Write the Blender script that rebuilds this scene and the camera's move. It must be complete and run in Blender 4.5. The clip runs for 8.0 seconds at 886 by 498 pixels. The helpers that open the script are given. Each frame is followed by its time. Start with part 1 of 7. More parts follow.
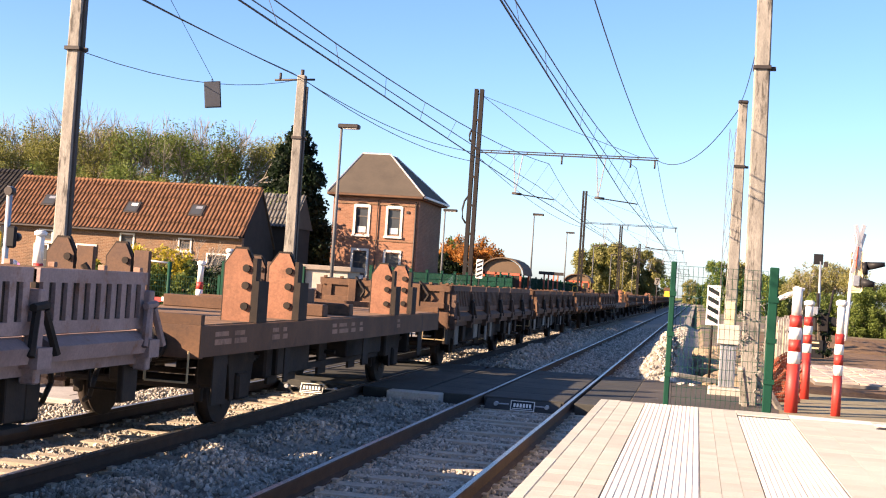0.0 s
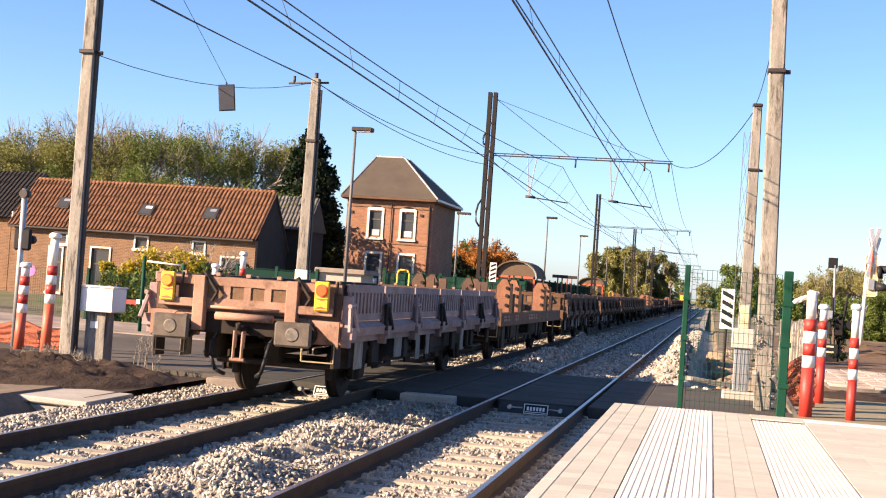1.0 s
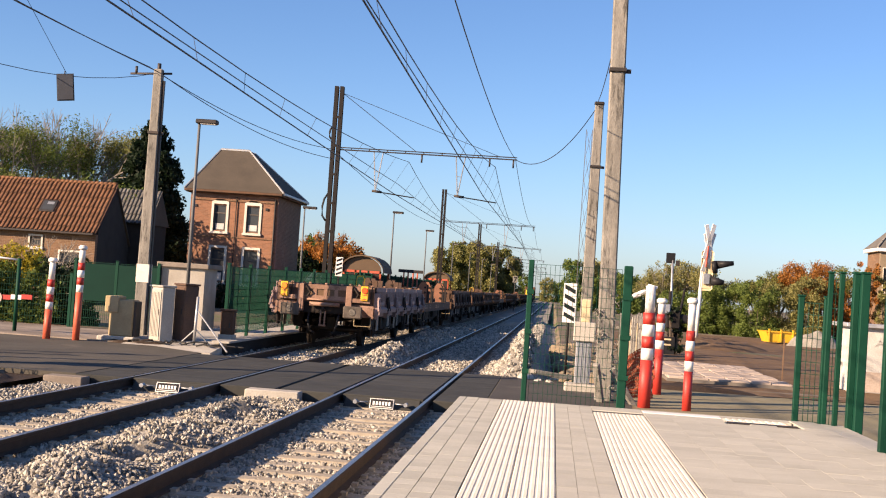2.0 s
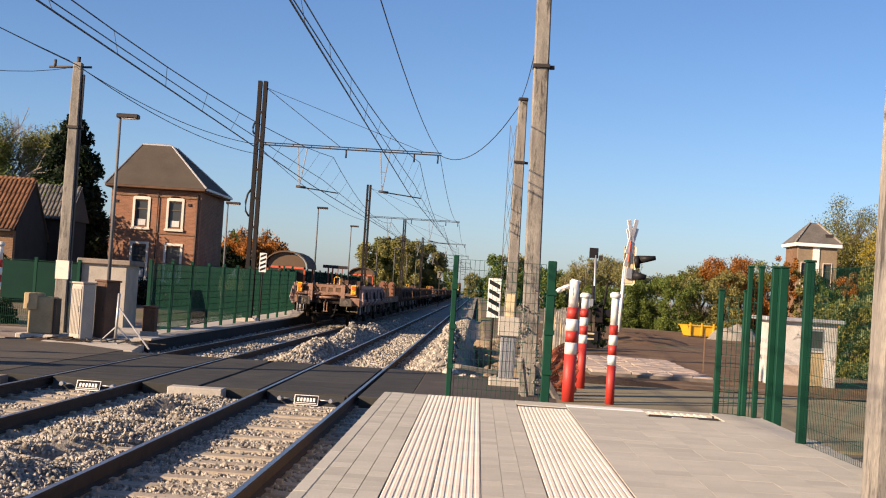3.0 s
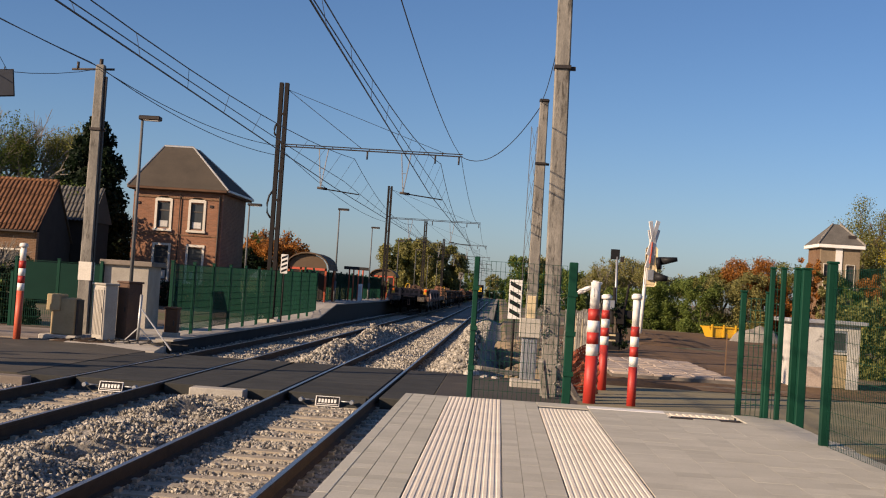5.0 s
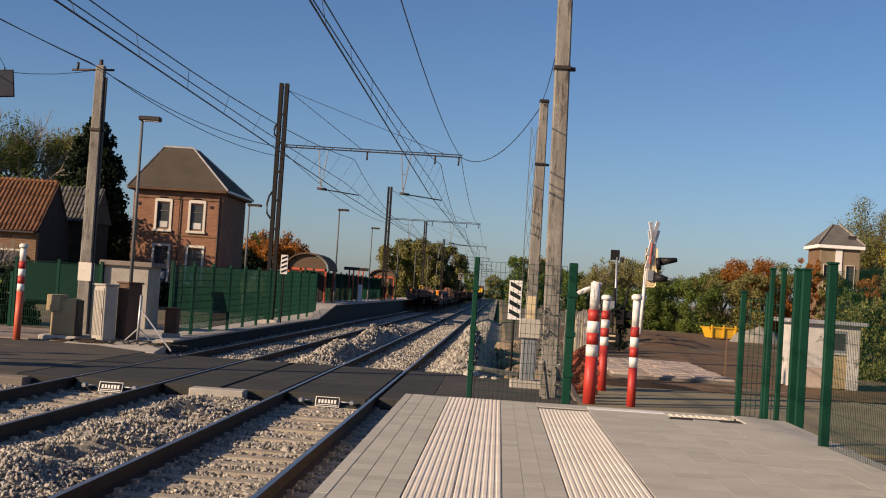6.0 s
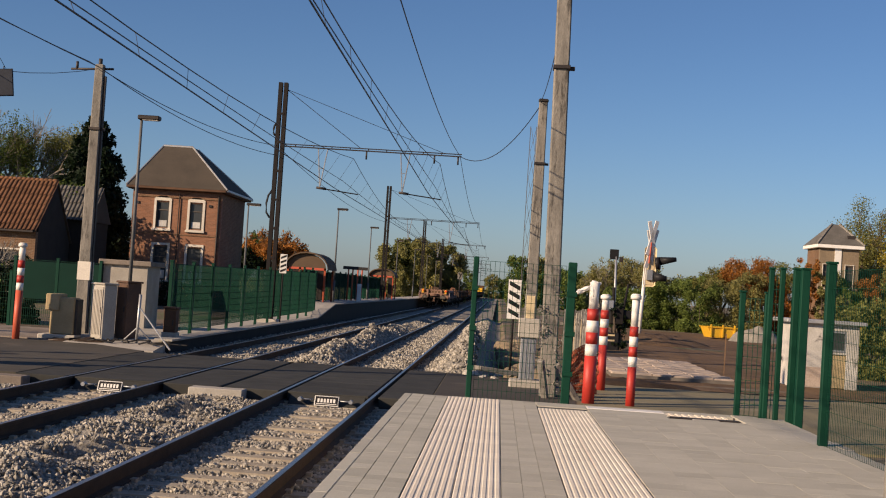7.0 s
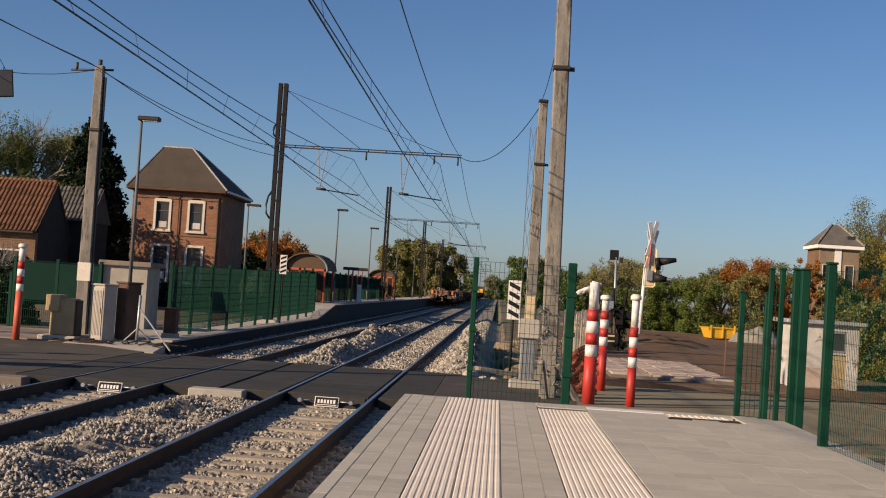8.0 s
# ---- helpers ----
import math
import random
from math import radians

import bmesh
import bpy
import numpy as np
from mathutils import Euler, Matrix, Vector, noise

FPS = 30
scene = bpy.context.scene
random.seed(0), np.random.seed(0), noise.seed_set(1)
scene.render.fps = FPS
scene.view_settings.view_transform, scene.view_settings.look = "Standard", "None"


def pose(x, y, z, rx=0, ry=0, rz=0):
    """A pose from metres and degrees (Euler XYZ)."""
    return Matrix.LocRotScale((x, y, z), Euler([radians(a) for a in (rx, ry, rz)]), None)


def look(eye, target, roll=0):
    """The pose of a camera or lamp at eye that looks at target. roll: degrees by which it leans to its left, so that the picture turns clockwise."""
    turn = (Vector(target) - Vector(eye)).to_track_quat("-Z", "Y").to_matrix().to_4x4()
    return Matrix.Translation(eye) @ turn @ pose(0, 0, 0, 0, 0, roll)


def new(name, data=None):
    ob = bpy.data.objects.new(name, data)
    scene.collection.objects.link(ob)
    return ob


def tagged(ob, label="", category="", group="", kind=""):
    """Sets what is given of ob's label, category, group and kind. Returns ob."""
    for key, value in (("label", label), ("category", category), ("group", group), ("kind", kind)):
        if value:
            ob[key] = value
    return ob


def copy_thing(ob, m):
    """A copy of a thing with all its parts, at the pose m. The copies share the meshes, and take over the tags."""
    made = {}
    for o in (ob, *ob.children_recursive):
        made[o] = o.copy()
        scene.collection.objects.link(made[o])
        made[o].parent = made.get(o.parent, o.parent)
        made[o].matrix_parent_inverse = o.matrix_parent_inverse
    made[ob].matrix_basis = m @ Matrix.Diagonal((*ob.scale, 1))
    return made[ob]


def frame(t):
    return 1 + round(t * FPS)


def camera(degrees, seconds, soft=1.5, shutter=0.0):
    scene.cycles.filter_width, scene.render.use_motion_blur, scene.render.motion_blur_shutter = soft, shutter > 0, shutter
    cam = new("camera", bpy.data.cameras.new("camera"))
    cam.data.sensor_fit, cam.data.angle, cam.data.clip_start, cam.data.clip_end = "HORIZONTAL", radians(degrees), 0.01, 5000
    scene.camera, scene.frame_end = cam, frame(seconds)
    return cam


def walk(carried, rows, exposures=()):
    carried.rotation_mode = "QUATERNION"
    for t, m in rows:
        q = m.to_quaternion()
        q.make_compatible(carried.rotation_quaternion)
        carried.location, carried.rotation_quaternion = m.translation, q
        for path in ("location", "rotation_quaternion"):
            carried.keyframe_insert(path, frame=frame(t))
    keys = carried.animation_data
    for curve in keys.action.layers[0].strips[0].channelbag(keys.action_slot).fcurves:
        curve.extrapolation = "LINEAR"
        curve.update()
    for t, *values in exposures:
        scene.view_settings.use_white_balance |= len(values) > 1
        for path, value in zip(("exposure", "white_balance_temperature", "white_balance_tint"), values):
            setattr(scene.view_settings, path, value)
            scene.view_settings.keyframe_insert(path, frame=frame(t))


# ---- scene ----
cam = camera(37.5, 8.0, soft=1.1)
EYE_Z = 1.86
CAMERA_TURNS = (
    (0, 91.422, -3.829, 11.023),
    (0.5, 91.507, -3.876, 11.261),
    (1, 91.521, -3.925, 11.616),
    (1.2, 91.545, -3.927, 11.450),
    (1.3, 91.556, -3.929, 11.300),
    (1.4, 91.568, -3.930, 10.640),
    (1.5, 91.580, -3.931, 10.064),
    (1.6, 91.612, -3.922, 8.920),
    (1.7, 91.644, -3.912, 8.110),
    (1.8, 91.677, -3.903, 7.090),
    (1.9, 91.709, -3.893, 6.310),
    (2, 91.741, -3.884, 4.857),
    (2.1, 91.772, -3.786, 3.490),
    (2.2, 91.802, -3.688, 1.781),
    (2.3, 91.797, -3.684, 0.750),
    (2.45, 91.788, -3.679, 0.250),
    (2.7, 91.775, -3.670, 0.500),
    (3, 91.758, -3.659, 1.550),
    (3.3, 91.742, -3.648, 2.070),
    (3.5, 91.731, -3.641, 2.190),
    (3.8, 91.744, -3.669, 2.400),
    (4, 91.753, -3.687, 2.438),
    (4.5, 91.751, -3.689, 2.475),
    (6, 91.785, -3.679, 2.470),
    (6.5, 91.775, -3.739, 2.434),
    (7, 91.759, -3.720, 2.435),
    (7.5, 91.788, -3.678, 2.433),
    (8, 91.791, -3.686, 2.435),
)
walk(cam, [(t, pose(0, 0, EYE_Z, a, b, c)) for t, a, b, c in CAMERA_TURNS],
     exposures=[(t, s + 0.15, 7250 + 130 * s, 18 + 2.5 * s) for t, s in ((0.0, 1.6), (1.0, 1.45), (1.5, 1.22), (2.0, 0.95), (3.5, 0.57), (4.5, 0.3), (6.0, 0.08), (8.0, 0.0))])

# ---- light ----
SUN_WAY = Vector((1.0, 0.65, -0.47)).normalized()
SUN_EL = math.asin(-SUN_WAY.z)
world = bpy.data.worlds.new("sky")
scene.world = world
world.use_nodes = True
wn = world.node_tree
sky = wn.nodes.new("ShaderNodeTexSky")
sky.sky_type = "NISHITA"
sky.sun_disc = False
sky.sun_elevation = SUN_EL
sky.sun_rotation = math.atan2(-SUN_WAY.x, -SUN_WAY.y)
sky.air_density, sky.dust_density, sky.ozone_density = 1.0, 0.6, 8.3
wn.nodes["Background"].inputs[1].default_value = 0.089
# pale haze low over the whole horizon
way_up = wn.nodes.new("ShaderNodeSeparateXYZ")
wn.links.new(wn.nodes.new("ShaderNodeTexCoord").outputs["Generated"], way_up.inputs[0])
haze = wn.nodes.new("ShaderNodeMapRange")
haze.interpolation_type = "SMOOTHSTEP"
haze.inputs[1].default_value, haze.inputs[2].default_value = 0.0, 0.24
haze.inputs[3].default_value, haze.inputs[4].default_value = 1.0, 0.0
wn.links.new(way_up.outputs[2], haze.inputs[0])
hazy = wn.nodes.new("ShaderNodeMix")
hazy.data_type, hazy.blend_type = "RGBA", "MULTIPLY"
hazy.inputs[7].default_value = (1.24, 1.17, 1.15, 1)
wn.links.new(haze.outputs[0], hazy.inputs[0])
wn.links.new(sky.outputs[0], hazy.inputs[6])
wn.links.new(hazy.outputs[2], wn.nodes["Background"].inputs[0])
sun_data = bpy.data.lights.new("sun", "SUN")
sun_data.energy, sun_data.angle, sun_data.color = 5.6, radians(0.5), (1.0, 0.83, 0.61)
sun = new("sun", sun_data)
sun.matrix_world = look((0, 0, 60), Vector((0, 0, 60)) + SUN_WAY)


# ---- materials ----
def mat(name, colour, rough=0.8, metal=0.0, second=None, scale=6.0, amount=0.5, fine=60.0, fine_amount=0.25,
        bump=0.2, bump_dist=0.01, vary=0.1, island=False, where="Object", stretch=(1, 1, 1), third=None, third_scale=1.3,
        third_lo=0.55, third_hi=0.7, trans=0.0, rough_vary=0.12):
    """A surface with two scales of colour variation, wear patches and fine relief."""
    m = bpy.data.materials.new(name)
    m.use_nodes = True
    nt = m.node_tree
    bs = nt.nodes["Principled BSDF"]
    L = nt.links.new
    co = nt.nodes.new("ShaderNodeTexCoord")
    if where == "World":
        src = nt.nodes.new("ShaderNodeNewGeometry").outputs["Position"]
    else:
        src = co.outputs["Object"]
    mp = nt.nodes.new("ShaderNodeMapping")
    mp.inputs["Scale"].default_value = stretch
    L(src, mp.inputs["Vector"])
    info = nt.nodes.new("ShaderNodeObjectInfo")
    rnd = info.outputs["Random"]
    if island:
        rnd = nt.nodes.new("ShaderNodeNewGeometry").outputs["Random Per Island"]
    off = nt.nodes.new("ShaderNodeVectorMath")
    off.operation = "MULTIPLY_ADD"
    comb = nt.nodes.new("ShaderNodeCombineXYZ")
    for i in range(3):
        L(rnd, comb.inputs[i])
    L(comb.outputs[0], off.inputs[0])
    off.inputs[1].default_value = (37.0, 17.0, 53.0) if where != "World" else (0, 0, 0)
    L(mp.outputs[0], off.inputs[2])

    def tex(sc, det=4.0, ro=0.6):
        n = nt.nodes.new("ShaderNodeTexNoise")
        n.inputs["Scale"].default_value, n.inputs["Detail"].default_value, n.inputs["Roughness"].default_value = sc, det, ro
        L(off.outputs[0], n.inputs["Vector"])
        return n.outputs["Fac"]

    def ramp(fac, lo, hi):
        r = nt.nodes.new("ShaderNodeMapRange")
        r.inputs[1].default_value, r.inputs[2].default_value = lo, hi
        L(fac, r.inputs[0])
        return r.outputs[0]

    def mix(fac, a, b, blend="MIX"):
        n = nt.nodes.new("ShaderNodeMix")
        n.data_type, n.blend_type = "RGBA", blend
        for sock, val in ((n.inputs[0], fac), (n.inputs[6], a), (n.inputs[7], b)):
            if isinstance(val, (int, float)):
                sock.default_value = val
            elif isinstance(val, tuple):
                sock.default_value = (*val, 1)
            else:
                L(val, sock)
        return n.outputs[2]

    second = second or tuple(c * 0.6 for c in colour)
    big = ramp(tex(scale), 0.35, 0.68)
    sc = nt.nodes.new("ShaderNodeMath")
    sc.operation = "MULTIPLY"
    sc.inputs[1].default_value = amount
    L(big, sc.inputs[0])
    col = mix(sc.outputs[0], tuple(colour), tuple(second))
    if third:
        col = mix(ramp(tex(third_scale, 6.0, 0.7), third_lo, third_hi), col, tuple(third))
    grain = tex(fine, 3.0, 0.7)
    g = ramp(grain, 0.25, 0.75)
    lo, hi = 1 - fine_amount, 1 + fine_amount * 0.6
    gm = nt.nodes.new("ShaderNodeMapRange")
    gm.inputs[3].default_value, gm.inputs[4].default_value = lo, hi
    L(g, gm.inputs[0])
    vr = nt.nodes.new("ShaderNodeMapRange")
    vr.inputs[3].default_value, vr.inputs[4].default_value = 1 - vary, 1 + vary
    L(rnd, vr.inputs[0])
    mul = nt.nodes.new("ShaderNodeMath")
    mul.operation = "MULTIPLY"
    L(gm.outputs[0], mul.inputs[0])
    L(vr.outputs[0], mul.inputs[1])
    cc = nt.nodes.new("ShaderNodeCombineXYZ")
    for i in range(3):
        L(mul.outputs[0], cc.inputs[i])
    col = mix(1.0, col, cc.outputs[0], "MULTIPLY")
    L(col, bs.inputs["Base Color"])
    rr = nt.nodes.new("ShaderNodeMapRange")
    rr.inputs[3].default_value, rr.inputs[4].default_value = max(0.03, rough - rough_vary), min(1.0, rough + rough_vary)
    L(g, rr.inputs[0])
    L(rr.outputs[0], bs.inputs["Roughness"])
    bs.inputs["Metallic"].default_value = metal
    bs.inputs["Specular IOR Level"].default_value = 0.5 if rough < 0.6 else 0.25
    bs.inputs["Transmission Weight"].default_value = trans
    if bump:
        b = nt.nodes.new("ShaderNodeBump")
        b.inputs["Strength"].default_value, b.inputs["Distance"].default_value = bump, bump_dist
        L(grain, b.inputs["Height"])
        L(b.outputs[0], bs.inputs["Normal"])
    return m


def glow(name, colour, strength):
    m = bpy.data.materials.new(name)
    m.use_nodes = True
    bs = m.node_tree.nodes["Principled BSDF"]
    bs.inputs["Base Color"].default_value = (*colour, 1)
    bs.inputs["Emission Color"].default_value = (*colour, 1)
    bs.inputs["Emission Strength"].default_value = strength
    bs.inputs["Roughness"].default_value = 0.3
    return m


def leafy(name, colour, second, vary=0.35):
    m = mat(name, colour, 0.6, 0, second, 0.35, 0.9, 3.0, 0.3, 0, vary=vary, island=True)
    bs = m.node_tree.nodes["Principled BSDF"]
    nt = m.node_tree
    tr = nt.nodes.new("ShaderNodeBsdfTranslucent")
    mx = nt.nodes.new("ShaderNodeMixShader")
    mx.inputs[0].default_value = 0.4
    nt.links.new(bs.inputs["Base Color"].links[0].from_socket, tr.inputs["Color"])
    nt.links.new(bs.outputs[0], mx.inputs[1])
    nt.links.new(tr.outputs[0], mx.inputs[2])
    nt.links.new(mx.outputs[0], nt.nodes["Material Output"].inputs[0])
    return m


M_earth = mat("earth", (0.20, 0.155, 0.11), 0.95, 0, (0.13, 0.10, 0.075), 0.25, 0.9, 9.0, 0.35, 0.5, 0.05, where="World",
              third=(0.09, 0.12, 0.035), third_scale=0.05, third_lo=0.5, third_hi=0.6)
M_redearth = mat("red_earth", (0.20, 0.124, 0.066), 0.95, 0, (0.115, 0.070, 0.040), 0.6, 0.9, 8.0, 0.4, 0.6, 0.05, where="World")
M_field = mat("field_grass", (0.12, 0.17, 0.035), 0.9, 0, (0.20, 0.20, 0.07), 0.1, 0.9, 5.0, 0.4, 0.4, 0.05, where="World")
M_ballastbed = mat("ballast_bed", (0.33, 0.305, 0.265), 0.95, 0, (0.19, 0.175, 0.15), 1.2, 0.7, 26.0, 0.55, 1.0, 0.03, where="World")
M_stone = mat("ballast_stone", (0.38, 0.35, 0.30), 0.9, 0, (0.20, 0.18, 0.15), 3.0, 0.6, 40.0, 0.25, 0.3, vary=0.5, island=True)
M_sleeper = mat("sleeper_concrete", (0.40, 0.35, 0.28), 0.9, 0, (0.27, 0.22, 0.165), 4.0, 0.7, 70.0, 0.25, 0.3)
M_rail = mat("rusty_rail_steel", (0.07, 0.045, 0.032), 0.85, 0.1, (0.04, 0.027, 0.02), 5.0, 0.7, 60.0, 0.3, 0.3)
M_railtop = mat("polished_rail_head", (0.42, 0.42, 0.43), 0.32, 0.95, (0.30, 0.28, 0.26), 3.0, 0.6, 30.0, 0.2, 0.05, stretch=(8, 0.3, 8))
M_rubber = mat("crossing_rubber", (0.034, 0.035, 0.033), 0.9, 0, (0.058, 0.057, 0.051), 2.0, 0.8, 70.0, 0.3, 0.3, vary=0.12)
M_asphalt = mat("asphalt", (0.055, 0.05, 0.045), 0.92, 0, (0.085, 0.075, 0.064), 0.5, 0.8, 50.0, 0.35, 0.5, where="World",
                third=(0.12, 0.105, 0.088), third_scale=0.6, third_lo=0.58, third_hi=0.75)
M_paver = mat("grey_paver", (0.47, 0.452, 0.385), 0.9, 0, (0.375, 0.36, 0.30), 2.0, 0.6, 80.0, 0.18, 0.3, vary=0.10)
M_pinkpaver = mat("pinkish_paver", (0.48, 0.455, 0.385), 0.9, 0, (0.39, 0.368, 0.31), 2.0, 0.6, 80.0, 0.18, 0.3, vary=0.08)
M_tactile = mat("tactile_tile_cream", (0.78, 0.70, 0.58), 0.85, 0, (0.68, 0.60, 0.50), 2.5, 0.5, 80.0, 0.15, 0.25, vary=0.06)
M_joint = mat("joint_sand", (0.20, 0.175, 0.15), 0.95, 0, None, 4.0, 0.5, 60.0, 0.3, 0.3, where="World")
M_concrete = mat("concrete", (0.44, 0.41, 0.36), 0.9, 0, (0.30, 0.275, 0.24), 1.6, 0.7, 45.0, 0.25, 0.4)
M_oldpole = mat("weathered_pole", (0.29, 0.268, 0.235), 0.9, 0, (0.155, 0.145, 0.13), 1.6, 0.9, 22.0, 0.4, 0.5, stretch=(4, 4, 0.7),
                third=(0.08, 0.074, 0.066), third_scale=2.4, third_lo=0.53, third_hi=0.63)
M_dark = mat("dark_steel", (0.045, 0.042, 0.042), 0.6, 0.5, (0.08, 0.06, 0.05), 3.0, 0.6, 40.0, 0.3, 0.2)
M_mast = mat("mast_steel", (0.017, 0.014, 0.014), 0.8, 0.0, (0.010, 0.009, 0.009), 2.0, 0.7, 40.0, 0.3, 0.2)
M_galv = mat("galvanised_steel", (0.42, 0.43, 0.44), 0.5, 0.7, (0.30, 0.31, 0.32), 3.0, 0.6, 40.0, 0.15, 0.1)
M_wire = mat("wire_copper_dark", (0.05, 0.05, 0.055), 0.5, 0.6, None, 3.0, 0.3, 30.0, 0.1, 0)
M_green = mat("green_fence_paint", (0.003, 0.046, 0.027), 0.6, 0.0, (0.002, 0.030, 0.019), 2.0, 0.6, 60.0, 0.12, 0.08)
M_greensheet = mat("green_fence_screen", (0.004, 0.028, 0.02), 0.9, 0, (0.003, 0.018, 0.014), 0.8, 0.7, 30.0, 0.2, 0.2)
M_red = mat("red_paint", (0.48, 0.032, 0.022), 0.55, 0, (0.34, 0.035, 0.025), 3.0, 0.6, 50.0, 0.15, 0.1)
M_orange = mat("faded_orange_paint", (0.55, 0.085, 0.04), 0.55, 0, (0.46, 0.12, 0.07), 3.0, 0.6, 50.0, 0.15, 0.1)
M_orangenet = mat("orange_barrier_net", (0.52, 0.145, 0.08), 0.8, 0, (0.40, 0.14, 0.09), 3.0, 0.6, 30.0, 0.3, 0.2)
M_white = mat("white_paint", (0.76, 0.74, 0.70), 0.55, 0, (0.62, 0.59, 0.54), 2.0, 0.5, 50.0, 0.12, 0.1)
M_black = mat("black_paint", (0.02, 0.02, 0.022), 0.5, 0, None, 3.0, 0.4, 40.0, 0.2, 0.1)
M_yellow = mat("yellow_paint", (0.80, 0.46, 0.03), 0.5, 0, (0.68, 0.36, 0.03), 3.0, 0.6, 40.0, 0.15, 0.1)
M_cream = mat("cream_box_paint", (0.62, 0.50, 0.31), 0.7, 0, (0.50, 0.39, 0.24), 3.0, 0.6, 40.0, 0.15, 0.1)
M_beige = mat("beige_box_paint", (0.40, 0.31, 0.18), 0.8, 0, (0.28, 0.21, 0.12), 2.5, 0.7, 40.0, 0.2, 0.2)
M_wagon_grey = mat("faded_brown_wagon_paint", (0.32, 0.235, 0.225), 0.75, 0.05, (0.19, 0.13, 0.12), 2.0, 0.7, 35.0, 0.25, 0.25,
                   third=(0.22, 0.105, 0.06), third_scale=2.6, third_lo=0.56, third_hi=0.70)
M_wagon_end = mat("salmon_wagon_paint", (0.36, 0.215, 0.155), 0.75, 0.05, (0.20, 0.112, 0.075), 2.0, 0.7, 35.0, 0.25, 0.25,
                  third=(0.12, 0.065, 0.04), third_scale=3.0, third_lo=0.53, third_hi=0.70)
M_wagon_rust = mat("rusty_wagon_paint", (0.135, 0.072, 0.042), 0.8, 0.05, (0.070, 0.040, 0.027), 1.5, 0.8, 30.0, 0.3, 0.3,
                   third=(0.07, 0.042, 0.03), third_scale=2.0, third_lo=0.56, third_hi=0.70)
M_wagon_dark = mat("dark_brown_paint_and_recess_shade", (0.085, 0.055, 0.045), 0.8, 0.1, (0.14, 0.08, 0.05), 1.8, 0.8, 30.0, 0.3, 0.3)
M_gear = mat("gear_grime_and_recess_shade", (0.022, 0.018, 0.016), 0.85, 0.1, (0.050, 0.035, 0.026), 4.0, 0.7, 40.0, 0.3, 0.3)
M_buffer = mat("greasy_buffer_steel", (0.12, 0.098, 0.080), 0.6, 0.2, (0.050, 0.040, 0.033), 5.0, 0.8, 50.0, 0.25, 0.2)
M_planks = mat("wagon_floor_planks", (0.20, 0.120, 0.070), 0.9, 0, (0.115, 0.070, 0.045), 2.0, 0.8, 30.0, 0.3, 0.3)
M_lampred = glow("tail_lamp_red", (0.9, 0.05, 0.01), 1.2)
M_lampamber = glow("tail_lamp_amber", (0.85, 0.16, 0.02), 0.5)
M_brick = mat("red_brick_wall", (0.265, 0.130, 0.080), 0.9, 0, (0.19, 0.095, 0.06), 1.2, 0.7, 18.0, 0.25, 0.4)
M_brick2 = mat("old_brown_and_shaded_brick", (0.185, 0.105, 0.062), 0.9, 0, (0.115, 0.068, 0.043), 1.0, 0.8, 14.0, 0.35, 0.4,
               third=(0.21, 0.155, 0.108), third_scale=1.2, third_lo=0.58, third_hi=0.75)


def coursed(m, mortar):
    """Lays brick courses with pale mortar joints over a wall material."""
    nt = m.node_tree
    L = nt.links.new
    bs = nt.nodes["Principled BSDF"]
    under = bs.inputs["Base Color"].links[0].from_socket
    pos = nt.nodes.new("ShaderNodeSeparateXYZ")
    L(nt.nodes.new("ShaderNodeNewGeometry").outputs["Position"], pos.inputs[0])
    along = nt.nodes.new("ShaderNodeMath")
    along.operation = "ADD"
    L(pos.outputs[0], along.inputs[0])
    L(pos.outputs[1], along.inputs[1])
    flat = nt.nodes.new("ShaderNodeCombineXYZ")
    L(along.outputs[0], flat.inputs[0])
    L(pos.outputs[2], flat.inputs[1])
    br = nt.nodes.new("ShaderNodeTexBrick")
    br.inputs["Scale"].default_value = 1.0
    br.inputs["Brick Width"].default_value, br.inputs["Row Height"].default_value = 0.22, 0.075
    br.inputs["Mortar Size"].default_value, br.inputs["Mortar Smooth"].default_value = 0.006, 0.2
    br.inputs["Color1"].default_value, br.inputs["Color2"].default_value = (0.85, 0.84, 0.83, 1), (1.22, 1.17, 1.12, 1)
    br.inputs["Mortar"].default_value = (1, 1, 1, 1)
    L(flat.outputs[0], br.inputs["Vector"])
    tint = nt.nodes.new("ShaderNodeMix")
    tint.data_type, tint.blend_type = "RGBA", "MULTIPLY"
    tint.inputs[0].default_value = 1.0
    L(under, tint.inputs[6])
    L(br.outputs["Color"], tint.inputs[7])
    joint = nt.nodes.new("ShaderNodeMix")
    joint.data_type = "RGBA"
    L(br.outputs["Fac"], joint.inputs[0])
    L(tint.outputs[2], joint.inputs[6])
    joint.inputs[7].default_value = (*mortar, 1)
    L(joint.outputs[2], bs.inputs["Base Color"])


coursed(M_brick, (0.29, 0.175, 0.12))
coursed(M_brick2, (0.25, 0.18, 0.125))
M_tile = mat("orange_roof_tile", (0.185, 0.085, 0.042), 0.85, 0, (0.115, 0.058, 0.033), 1.5, 0.7, 20.0, 0.25, 0.2, vary=0.22, island=True)
M_slate = mat("slate_roof", (0.076, 0.062, 0.048), 0.9, 0, (0.054, 0.045, 0.036), 1.0, 0.7, 16.0, 0.25, 0.25)
M_greyroof = mat("grey_tile_roof", (0.15, 0.14, 0.125), 0.85, 0, (0.09, 0.084, 0.076), 1.5, 0.8, 14.0, 0.3, 0.3, vary=0.2, island=True)
